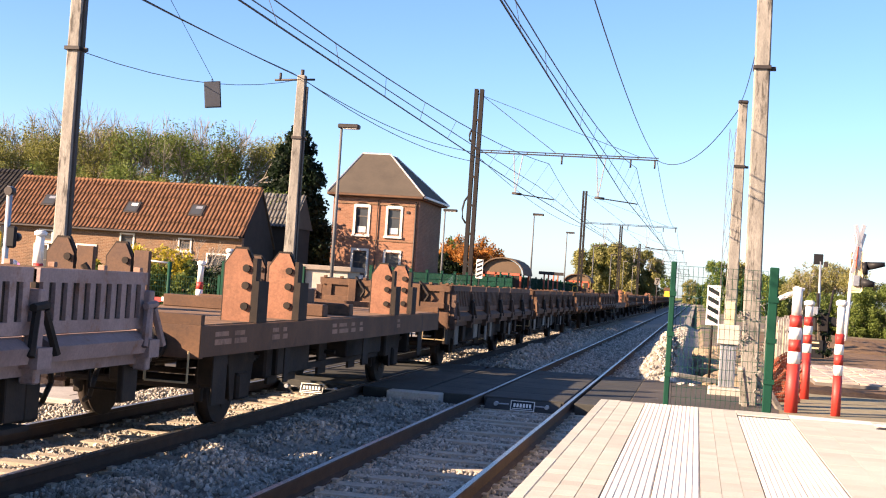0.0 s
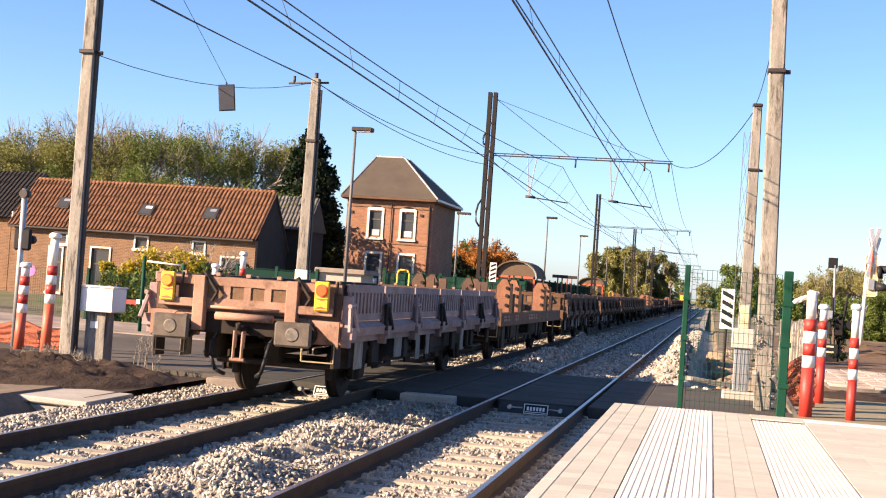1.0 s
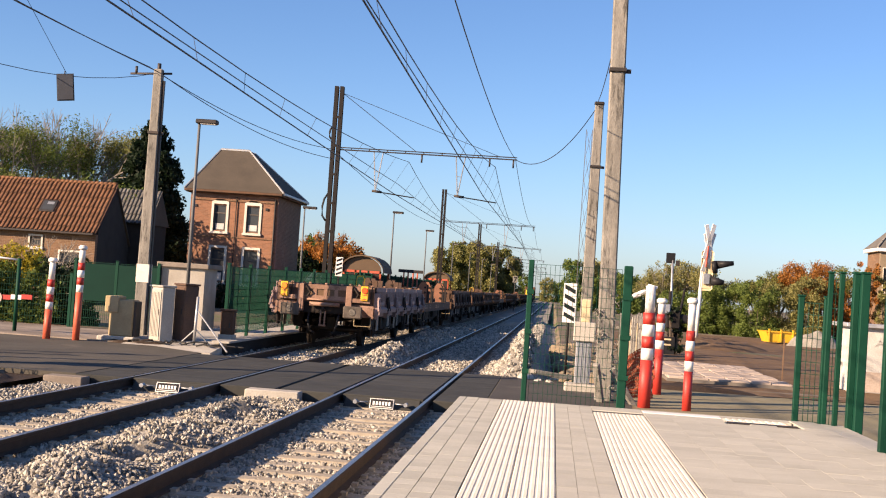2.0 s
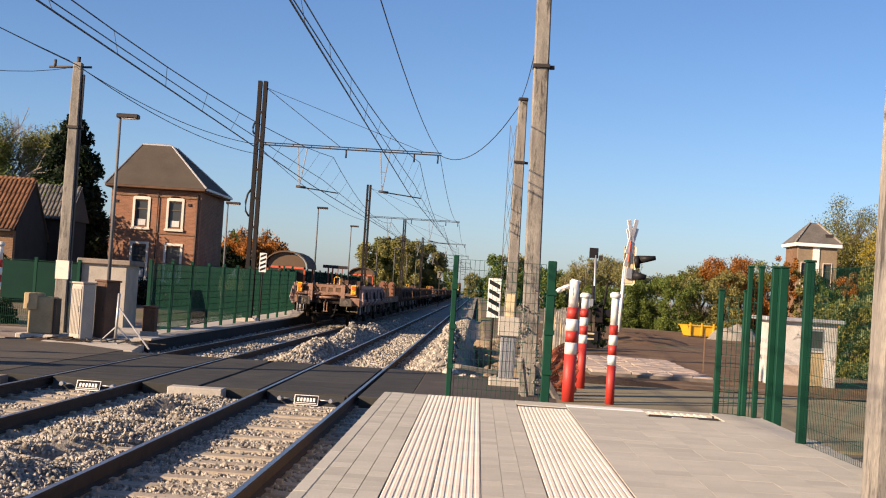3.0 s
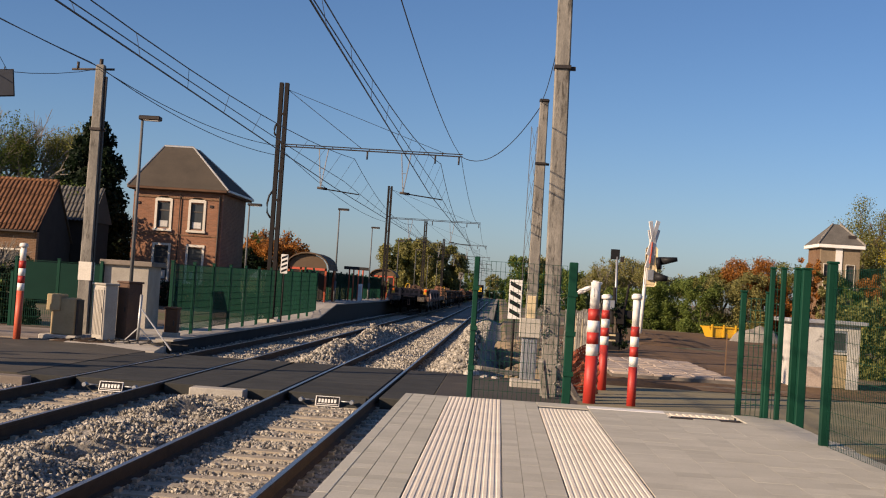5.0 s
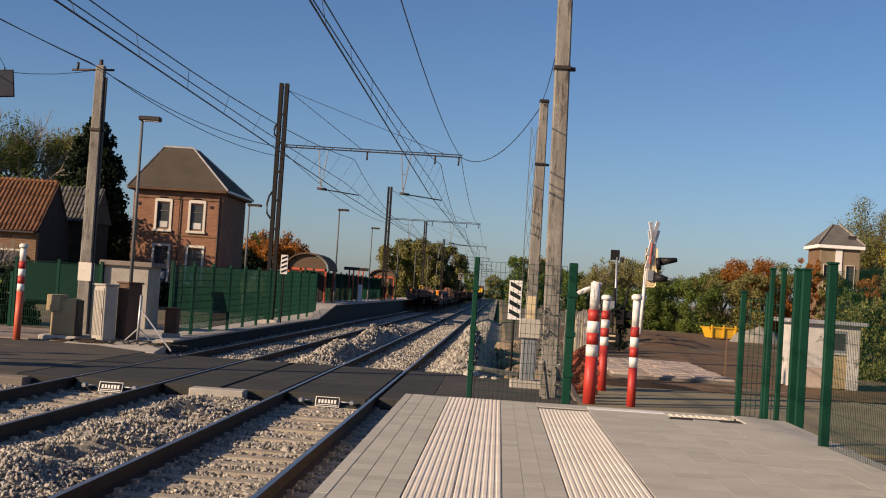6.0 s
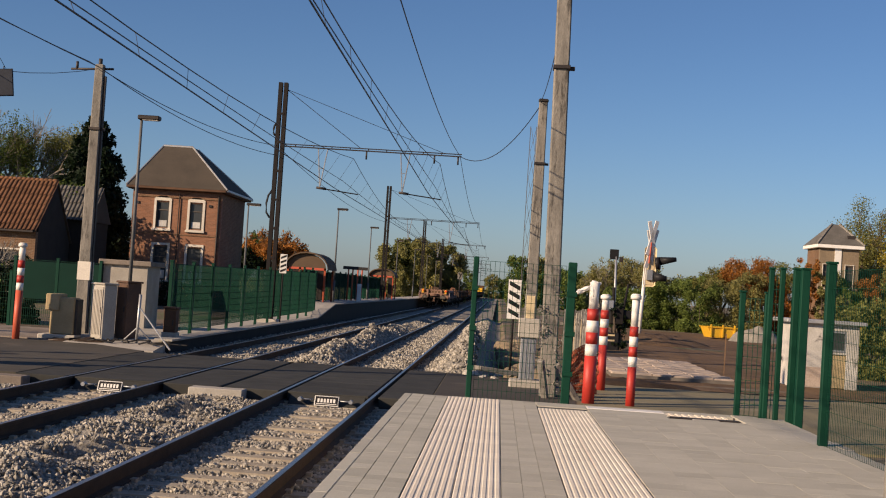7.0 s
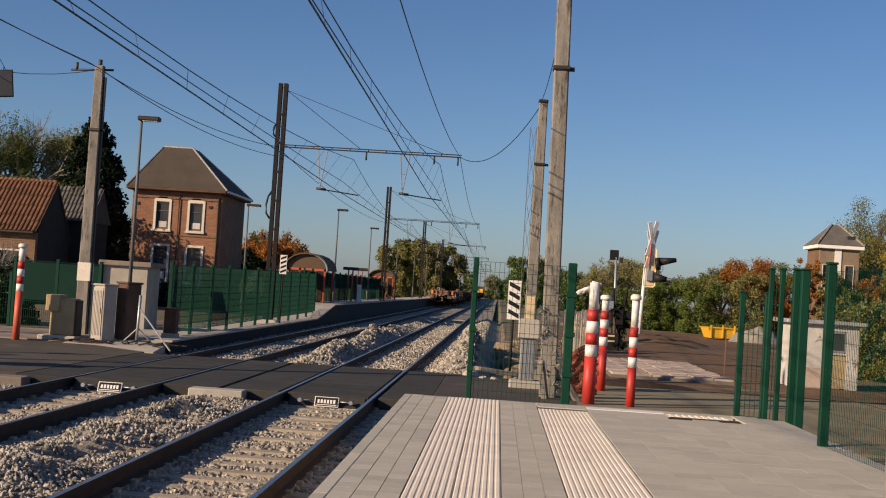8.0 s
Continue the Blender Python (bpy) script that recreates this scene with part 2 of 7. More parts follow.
M_zinc = mat("zinc_trim", (0.45, 0.45, 0.45), 0.5, 0.5, None, 2.0, 0.5, 20.0, 0.15, 0.1)
M_sill = mat("pale_stone_surround", (0.66, 0.61, 0.53), 0.8, 0, (0.52, 0.47, 0.40), 2.0, 0.5, 30.0, 0.15, 0.15)
M_curtain = mat("pale_curtain", (0.55, 0.54, 0.52), 0.9, 0, (0.40, 0.39, 0.38), 4.0, 0.7, 20.0, 0.2, 0.1)
M_room = mat("dark_room_interior", (0.02, 0.02, 0.022), 0.9, 0, None, 3.0, 0.4, 20.0, 0.2, 0)
M_glass = mat("window_glass", (0.05, 0.055, 0.06), 0.06, 0, None, 1.0, 0.3, 4.0, 0.1, 0, rough_vary=0.02)
M_glass.node_tree.nodes["Principled BSDF"].inputs["Specular IOR Level"].default_value = 0.25
for m_ in (M_green, M_greensheet, M_black):
    m_.node_tree.nodes["Principled BSDF"].inputs["Specular IOR Level"].default_value = 0.15
M_bark = mat("bark", (0.15, 0.115, 0.085), 0.95, 0, (0.085, 0.065, 0.05), 3.0, 0.8, 20.0, 0.3, 0.4, stretch=(2, 2, 0.5))
M_twig = mat("bare_twigs", (0.27, 0.24, 0.20), 0.95, 0, (0.17, 0.15, 0.125), 3.0, 0.8, 20.0, 0.3, 0)
M_leaf_green = leafy("leaf_green", (0.13, 0.17, 0.035), (0.07, 0.105, 0.024))
M_leaf_olive = leafy("leaf_olive_yellow", (0.22, 0.215, 0.06), (0.12, 0.135, 0.04))
M_leaf_pale = leafy("leaf_pale_olive", (0.30, 0.275, 0.10), (0.19, 0.19, 0.065))
M_leaf_lush = leafy("leaf_lush_green", (0.17, 0.22, 0.05), (0.10, 0.145, 0.035))
M_leaf_yellow = leafy("leaf_bright_yellow", (0.52, 0.37, 0.03), (0.24, 0.25, 0.04))
M_leaf_orange = leafy("leaf_orange_red", (0.42, 0.15, 0.03), (0.24, 0.13, 0.035))
M_leaf_dark = leafy("leaf_dark_conifer", (0.016, 0.032, 0.013), (0.009, 0.019, 0.008))
M_slab = mat("stained_slab_concrete", (0.25, 0.21, 0.175), 0.9, 0, (0.15, 0.125, 0.105), 1.6, 0.8, 40.0, 0.3, 0.4)
M_hutwall = mat("stained_white_render", (0.56, 0.54, 0.50), 0.9, 0, (0.34, 0.325, 0.30), 1.4, 0.8, 30.0, 0.3, 0.3,
                third=(0.055, 0.05, 0.045), third_scale=1.6, third_lo=0.57, third_hi=0.66)
M_signpink = mat("faded_pink_sign", (0.50, 0.12, 0.33), 0.6, 0, (0.62, 0.30, 0.42), 5.0, 0.7, 40.0, 0.15, 0.1)
M_darkslate_shade = mat("dark_slate_and_wall_shade", (0.034, 0.030, 0.026), 0.9, 0, (0.020, 0.018, 0.017), 1.5, 0.7, 12.0, 0.3, 0.3)
M_stucco = mat("brown_stucco", (0.24, 0.185, 0.125), 0.9, 0, (0.17, 0.13, 0.09), 1.2, 0.7, 14.0, 0.25, 0.3)
M_sash = mat("dark_sash_paint", (0.12, 0.10, 0.085), 0.7, 0, None, 2.0, 0.5, 20.0, 0.15, 0.1)
M_panelgrey = mat("dark_grey_panel", (0.05, 0.056, 0.07), 0.7, 0.0, (0.035, 0.038, 0.048), 3.0, 0.6, 40.0, 0.15, 0.1)
M_eastroad = mat("earthy_road_asphalt", (0.27, 0.235, 0.145), 0.95, 0, (0.18, 0.155, 0.098), 0.6, 0.8, 40.0, 0.35, 0.5, where="World",
                 third=(0.32, 0.27, 0.175), third_scale=0.45, third_lo=0.5, third_hi=0.68)
M_dustroad = mat("dusty_road_asphalt", (0.096, 0.086, 0.070), 0.95, 0, (0.060, 0.054, 0.045), 0.5, 0.8, 40.0, 0.3, 0.4, where="World",
                 third=(0.17, 0.145, 0.115), third_scale=0.35, third_lo=0.52, third_hi=0.7)
M_darksoil = mat("dark_soil", (0.058, 0.036, 0.023), 0.95, 0, (0.028, 0.019, 0.014), 1.2, 0.8, 14.0, 0.4, 0.7, 0.04, where="World")
M_lamppost = mat("grey_lamp_post_paint", (0.14, 0.145, 0.15), 0.6, 0.1, (0.09, 0.093, 0.098), 2.0, 0.6, 30.0, 0.15, 0.1)
M_bolster = mat("rust_orange_bolster_paint", (0.27, 0.125, 0.075), 0.8, 0.05, (0.17, 0.080, 0.050), 2.5, 0.8, 35.0, 0.3, 0.25,
                third=(0.15, 0.08, 0.05), third_scale=3.5, third_lo=0.58, third_hi=0.7)
M_buffer_highlight = mat("buffer_face_highlight", (0.16, 0.145, 0.125), 0.6, 0.2, (0.075, 0.064, 0.054), 16.0, 0.9, 60.0, 0.3, 0.2)
M_shelterroof = mat("brown_shelter_roof", (0.13, 0.088, 0.058), 0.85, 0.0, (0.09, 0.06, 0.04), 1.0, 0.6, 20.0, 0.15, 0.1)
M_shelter = mat("red_brown_shelter_paint", (0.48, 0.10, 0.045), 0.6, 0, (0.34, 0.08, 0.04), 2.0, 0.6, 30.0, 0.2, 0.1)
M_pavewest = mat("dirty_pavement", (0.32, 0.265, 0.22), 0.95, 0, (0.14, 0.115, 0.096), 0.7, 0.9, 30.0, 0.35, 0.4, where="World",
                 third=(0.36, 0.30, 0.25), third_scale=0.3, third_lo=0.5, third_hi=0.65)
M_pad = mat("pale_brick_paving", (0.45, 0.37, 0.31), 0.95, 0, (0.34, 0.27, 0.22), 1.5, 0.8, 30.0, 0.3, 0.4)


# ---- builders ----
def box(bm, x0, x1, y0, y1, z0, z1, bev=0.0):
    vs = [bm.verts.new((x, y, z)) for x in (x0, x1) for y in (y0, y1) for z in (z0, z1)]
    fs = [bm.faces.new([vs[i] for i in q]) for q in ((0, 1, 3, 2), (4, 6, 7, 5), (0, 4, 5, 1), (2, 3, 7, 6), (0, 2, 6, 4), (1, 5, 7, 3))]
    if bev:
        es = list({e for f_ in fs for e in f_.edges})
        bmesh.ops.bevel(bm, geom=es, offset=bev, segments=1, affect="EDGES")
    return vs


def tube(bm, p0, p1, r0, r1=None, seg=8, caps=True):
    p0, p1 = Vector(p0), Vector(p1)
    r1 = r0 if r1 is None else r1
    q = (p1 - p0).to_track_quat("Z", "Y")
    rings = []
    for p, r in ((p0, r0), (p1, r1)):
        rings.append([bm.verts.new(p + q @ Vector((r * math.cos(a), r * math.sin(a), 0)))
                      for a in (2 * math.pi * (i + 0.5) / seg for i in range(seg))])
    for i in range(seg):
        j = (i + 1) % seg
        f_ = bm.faces.new((rings[0][i], rings[0][j], rings[1][j], rings[1][i]))
        f_.smooth = seg > 6
    if caps:
        bm.faces.new(rings[0][::-1])
        bm.faces.new(rings[1])


def prism(bm, outline, along, d0, d1):
    """A closed outline of (a, b) pairs, carried from d0 to d1 along x, y or z."""
    def put(a, b, d):
        return {"x": (d, a, b), "y": (a, d, b), "z": (a, b, d)}[along]
    r0 = [bm.verts.new(put(a, b, d0)) for a, b in outline]
    r1 = [bm.verts.new(put(a, b, d1)) for a, b in outline]
    n = len(outline)
    for i in range(n):
        bm.faces.new((r0[i], r0[(i + 1) % n], r1[(i + 1) % n], r1[i]))
    bm.faces.new(r0[::-1])
    bm.faces.new(r1)


def sweep(bm, pts, r, seg=6):
    """One unbroken round wire or pipe through the points."""
    pts = [Vector(p) for p in pts]
    rings = []
    for i, p in enumerate(pts):
        way = (pts[min(i + 1, len(pts) - 1)] - pts[max(i - 1, 0)]).normalized()
        q = way.to_track_quat("Z", "Y")
        rings.append([bm.verts.new(p + q @ Vector((r * math.cos(2 * math.pi * k / seg), r * math.sin(2 * math.pi * k / seg), 0))) for k in range(seg)])
    for a, b in zip(rings, rings[1:]):
        for k in range(seg):
            f_ = bm.faces.new((a[k], a[(k + 1) % seg], b[(k + 1) % seg], b[k]))
            f_.smooth = True
    bm.faces.new(rings[0][::-1])
    bm.faces.new(rings[-1])


def mesh_of(name, bm, material):
    bmesh.ops.recalc_face_normals(bm, faces=bm.faces)
    me = bpy.data.meshes.new(name)
    bm.to_mesh(me)
    bm.free()
    me.materials.append(material)
    return me


def part(name, bm, material, parent, label="", m=None):
    me = bm if isinstance(bm, bpy.types.Mesh) else mesh_of(name, bm, material)
    ob = new(name, me)
    ob.parent = parent
    if m is not None:
        ob.matrix_basis = m
    if label:
        tagged(ob, label)
    return ob


def thing(name, label, category, m=None, group="", kind=""):
    ob = new(name)
    ob.empty_display_size = 0.2
    if m is not None:
        ob.matrix_basis = m
    return tagged(ob, label, category, group, kind)


def solid(name, bm, material, label, category, m=None, group="", kind=""):
    ob = new(name, mesh_of(name, bm, material))
    if m is not None:
        ob.matrix_basis = m
    return tagged(ob, label, category, group, kind)


def B(*boxes, bev=0.0):
    bm = bmesh.new()
    for b in boxes:
        box(bm, *b, bev=bev)
    return bm


def T(*tubes, seg=8):
    bm = bmesh.new()
    for t_ in tubes:
        tube(bm, *t_, seg=seg)
    return bm


def raw(name, verts, faces, material):
    me = bpy.data.meshes.new(name)
    me.from_pydata(verts, [], faces)
    me.materials.append(material)
    me.update()
    return me


def foliage(n, centres, radii, size, seed, squash=1.0, hollow=0.35):
    """Many small leaf cards in clumps round the given centres; two crossing quads a card."""
    r = np.random.RandomState(seed)
    cs, rs = np.array(centres, float), np.array(radii, float)
    w = rs ** 2
    pick = r.choice(len(cs), n, p=w / w.sum())
    d = r.normal(size=(n, 3))
    d /= np.linalg.norm(d, axis=1)[:, None]
    rad = rs[pick] * (hollow + (1 - hollow) * r.uniform(0, 1, n) ** 0.5) * r.uniform(0.75, 1.15, n)
    p = cs[pick] + d * rad[:, None] * np.array([1, 1, squash])
    a = r.normal(size=(n, 3))
    a /= np.linalg.norm(a, axis=1)[:, None]
    b = np.cross(a, r.normal(size=(n, 3)))
    b /= np.linalg.norm(b, axis=1)[:, None]
    s = (size * r.uniform(0.6, 1.4, n))[:, None]
    v = np.stack([p - a * s, p - b * s * 0.55, p + a * s, p + b * s * 0.55], 1).reshape(-1, 3)
    f_ = np.arange(n * 4).reshape(n, 4)
    return v, f_


def leaves(name, n, centres, radii, size, seed, material, parent, **kw):
    v, f_ = foliage(n, centres, radii, size, seed, **kw)
    ob = new(name, raw(name, v.tolist(), f_.tolist(), material))
    ob.parent = parent
    return ob


# ---- layout ----
NEAR, FAR = -2.72, -6.33          # track centres
CR0, CR1 = 21.7, 29.4             # level crossing, from and to
PLAT_Z, PLAT_X0, PLAT_X1, PLAT_Y1 = 0.55, -1.08, 3.45, 16.15
rng = np.random.RandomState(4)


def bumpy(x, y, s, k=0.0):
    return noise.noise(Vector((x * s, y * s, k)))


def bed_height(x, y):
    """The ballast's top: level with the sleepers, heaped between and beside the tracks."""
    z = (-0.214 + 0.035 * bumpy(x, y, 1.1, 11) if y < CR0 + 0.5 else -0.185) if (abs(x - NEAR) < 1.2 or abs(x - FAR) < 1.2) else -0.205
    mid = math.exp(-((x + 4.5) / 0.62) ** 2) if y < CR1 else math.exp(-((x + 4.25) / 0.42) ** 2)
    heap = (0.13 + 0.20 * bumpy(x, y, 1.0, 3)) * min(1.0, max(0.3, abs(y - CR0))) + (0.42 * math.exp(-((y - 44) / 14) ** 2) * (1 + 0.8 * bumpy(x, y, 0.35, 5)) if y > CR1 else 0.0)
    z += mid * heap
    if y < CR0 - 0.5:
        z -= mid * min(0.24, 1.2 * max(0.0, bumpy(x, y, 1.25, 21) - 0.10))
    right = math.exp(-((x + 0.62) / (0.55 if x < -0.62 else 0.36)) ** 2)
    if y > CR1 - 0.3:
        z += right * (0.98 + 0.25 * bumpy(x, y, 0.5, 7)) * min(1, max(0, (y - CR1) / 2.5)) * (0.3 + 0.7 / (1 + math.exp((y - 41) / 2)))
    left = math.exp(-((x + 8.2) / 0.4) ** 2)
    z += left * 0.05
    return z + 0.025 * bumpy(x, y, 2.3, 1)


# ---- ground ----
def ground_sheet():
    xs = [-3000, -120, -40, -9.3, -8.6, -0.2, 0.4, 40, 120, 3000]
    ys = [-60, 0, 10, 20, 40, 80, 160, 400, 4000]
    zz = {-8.6: -0.58, -0.2: -0.58}
    verts = [(x, y, zz.get(x, -0.03 if x < 0 else -0.05)) for y in ys for x in xs]
    n = len(xs)
    faces = [(j * n + i, j * n + i + 1, (j + 1) * n + i + 1, (j + 1) * n + i) for j in range(len(ys) - 1) for i in range(n - 1)]
    return tagged(new("ground", raw("ground", verts, faces, M_earth)), "bare brown earth with rough grass patches beyond the railway", "ground", kind="structure")


ground_sheet()
bm = B((-900, -9.5, 88, 2500, -0.2, 0.12))
solid("field", bm, M_field, "flat green autumn field beyond the station platform", "field", kind="structure")


def sheet(name, x0, x1, y0, y1, step, height, material, label, category, kind="structure"):
    xs = np.arange(x0, x1 + 1e-6, step)
    ys = np.arange(y0, y1 + 1e-6, step)
    n = len(xs)
    verts = [(x, y, height(x, y)) for y in ys for x in xs]
    faces = [(j * n + i, j * n + i + 1, (j + 1) * n + i + 1, (j + 1) * n + i) for j in range(len(ys) - 1) for i in range(n - 1)]
    me = raw(name, verts, faces, material)
    for p_ in me.polygons:
        p_.use_smooth = True
    return tagged(new(name, me), label, category, kind=kind)


def bed_near(x, y):
    return bed_height(x, y) - 0.012


sheet("ballast_bed", -8.7, -0.3, -8.0, CR0 + 0.3, 0.15, bed_near, M_ballastbed, "grey gravel ballast bed under both tracks", "ballast")
sheet("ballast_bed", -8.7, 0.6, CR1 - 0.3, 90.0, 0.3, bed_near, M_ballastbed, "grey gravel ballast bed beyond the level crossing", "ballast")
sheet("ballast_bed", -8.7, 0.6, 90.0, 420.0, 1.2, bed_near, M_ballastbed, "distant gravel ballast bed of the railway", "ballast")


def stones(name, x0, x1, y0, y1, count, size, label):
    base = bmesh.new()
    bmesh.ops.create_icosphere(base, subdivisions=1, radius=1.0)
    bv = np.array([v.co for v in base.verts])
    bf = np.array([[v.index for v in f_.verts] for f_ in base.faces])
    base.free()
    P = np.c_[rng.uniform(x0, x1, count), y0 + (y1 - y0) * rng.uniform(0, 1, count) ** 1.35]
    verts = np.zeros((count, len(bv), 3))
    for i in range(count):
        x, y = P[i]
        q = Euler(rng.uniform(0, 6.28, 3)).to_matrix()
        s = size * rng.uniform(0.6, 1.25) * np.array([1, rng.uniform(0.65, 1), rng.uniform(0.45, 0.8)])
        v = (bv * s * (1 + rng.uniform(-0.42, 0.36, (len(bv), 1)))) @ np.array(q)
        verts[i] = v + (x, y, bed_height(x, y) + size * 0.25 * rng.uniform(-0.4, 1))
    faces = (bf[None] + (np.arange(count) * len(bv))[:, None, None]).reshape(-1, 3)
    me = raw(name, verts.reshape(-1, 3).tolist(), faces.tolist(), M_stone)
    return tagged(new(name, me), label, "ballast", kind="stuff")


# ---- tracks ----
RAIL = ((-0.075, -0.172), (0.075, -0.172), (0.075, -0.16), (0.012, -0.14), (0.011, -0.05), (0.036, -0.038), (0.036, -0.006), (0.028, -0.001),
        (-0.028, -0.001), (-0.036, -0.006), (-0.036, -0.038), (-0.011, -0.05), (-0.012, -0.14), (-0.075, -0.16))


def sleeper_mesh():
    bm = bmesh.new()
    prism(bm, ((-0.14, -0.36), (0.14, -0.36), (0.105, -0.185), (-0.105, -0.185)), "x", -1.3, 1.3)
    for s in (-0.75, 0.75):
        for d in (-0.1, 0.1):
            box(bm, s + d - 0.03, s + d + 0.03, -0.06, 0.06, -0.188, -0.150)
    return mesh_of("sleeper", bm, M_sleeper)


SLEEPER = sleeper_mesh()


def track(x, label):
    root = thing("railway_track", label, "railway track", pose(x, 0, 0), "two parallel railway tracks", "structure")
    for s in (-0.75, 0.75):
        bm = bmesh.new()
        prism(bm, [(s + a, b) for a, b in RAIL], "y", -4, 420)
        r = part("rail", bm, M_rail, root, "rusty steel rail")
        part("rail_head", B((s - 0.026, s + 0.026, -4, 420, -0.002, 0.002)), M_railtop, r, "worn shiny running surface")
    ys = list(np.arange(-3.7, CR0, 0.6)) + list(np.arange(CR1 + 0.4, 95, 0.6))
    for y in ys:
        part("sleeper", SLEEPER, None, root, m=pose(rng.uniform(-0.015, 0.015), y, rng.uniform(-0.008, 0.004), 0, 0, rng.uniform(-0.4, 0.4)))


track(NEAR, "straight track of rusty rails on concrete sleepers beside the platform")
track(FAR, "straight track of rusty rails on concrete sleepers under the goods train")


# ---- level crossing ----
def crossing():
    root = thing("level_crossing", "dark rubber panel level crossing set between the rails", "level crossing", kind="structure")
    step = (CR1 - CR0) / 6
    shapes = {}
    for nm, w in (("in", 1.36), ("mid", 0.94), ("out", 0.85)):
        shapes[nm] = mesh_of("rubber_panel", B((-w / 2, w / 2, -step / 2 + 0.008, step / 2 - 0.008, -0.19, 0.0), bev=0.012), M_rubber)
    for c in (NEAR, FAR):
        for i in range(6):
            y = CR0 + (i + 0.5) * step
            part("rubber_panel", shapes["in"], None, root, m=pose(c, y, -0.004))
    for x in (NEAR - 1.30, FAR + 1.30):
        for i in range(6):
            part("rubber_panel", shapes["mid"], None, root, m=pose(x, CR0 + (i + 0.5) * step, -0.006))
    for x in (NEAR + 1.26, FAR - 1.26):
        for i in range(6):
            part("rubber_panel", shapes["out"], None, root, m=pose(x, CR0 + (i + 0.5) * step, -0.008))
    # sloping end plates with a lettered sign of plain bars, and their bolts
    for c in (NEAR, FAR):
        bm = bmesh.new()
        prism(bm, ((CR0 - 0.30, -0.19), (CR0, -0.19), (CR0, -0.03)), "x", c - 0.62, c + 0.62)
        part("end_ramp", bm, M_rubber, root, "black rubber end ramp")
        sg = part("end_sign", B((-0.20, 0.20, -0.006, 0.006, -0.09, 0.09), bev=0.004), M_white, root, "white framed black name plate",
                  pose(c + 0.02, CR0 - 0.30, -0.10, -28, 0, 0))
        part("sign_field", B((-0.185, 0.185, -0.010, -0.005, -0.075, 0.075)), M_black, sg)
        bm = bmesh.new()
        for i in range(6):
            x = -0.15 + i * 0.052
            box(bm, x, x + 0.034, -0.013, -0.009, -0.03, 0.035)
        box(bm, -0.17, 0.17, -0.013, -0.009, -0.062, -0.05)
        part("sign_lettering", bm, M_white, sg, "pale lettering shown as bars")
        for s in (-0.42, 0.42):
            part("bolt", T(((c + s, CR0 - 0.36, -0.09), (c + s, CR0 - 0.22, -0.09), 0.035)), M_galv, root, "round galvanised bolt head")
            part("tie_rod", T(((c + s, CR0 - 0.30, -0.09), (c + s * 0.5, CR0 - 0.26, -0.09), 0.012)), M_galv, root)
    part("kerb_beam", B((-4.98, -4.08, CR0 - 0.42, CR0 - 0.02, -0.2, -0.01), bev=0.015), M_concrete, root, "pale concrete edge beam")
    part("kerb_beam", B((-8.42, -7.75, CR0 - 0.42, CR0 - 0.02, -0.2, -0.03), bev=0.015), M_slab, root, "pale concrete edge beam")
    return root


crossing()


def roads():
    bm = bmesh.new()
    prism(bm, ((-60, 20.6), (-8.02, CR0 + 0.02), (-8.02, CR1 + 0.3), (-10, 31.4), (-13, 31.6), (-60, 33.5)), "z", -0.3, 0.0)
    solid("road_west", bm, M_dustroad, "worn grey asphalt road leading off the crossing past the houses", "road", kind="structure")
    bm = bmesh.new()
    prism(bm, ((-1.03, CR0 - 0.6), (4.0, 18.2), (60, 15.5), (60, 25.5), (4.5, CR1 - 0.4), (-0.2, CR1), (-1.03, CR1)), "z", -0.3, -0.012)
    solid("road_east", bm, M_eastroad, "dusty tan asphalt road leading off the crossing past the work site", "road", kind="structure")
    bm = bmesh.new()
    prism(bm, ((-1.02, CR0 - 0.58), (1.35, 20.0), (1.75, CR1 - 0.45), (-0.2, CR1 - 0.02), (-1.02, CR1 - 0.02)), "z", -0.2, -0.006)
    solid("road_crossing_edge", bm, M_asphalt, "dark fresh asphalt between the rubber crossing and the road", "road", kind="structure")
    bm = bmesh.new()
    prism(bm, ((-16, 31.6), (-10.1, 31.3), (-9.0, 33.0), (-9.0, 36.5), (-60, 39.0), (-60, 33.7)), "z", -0.2, 0.03)
    solid("pavement_west", bm, M_pavewest, "pale dusty pavement along the road by the fence", "pavement", kind="structure")


roads()


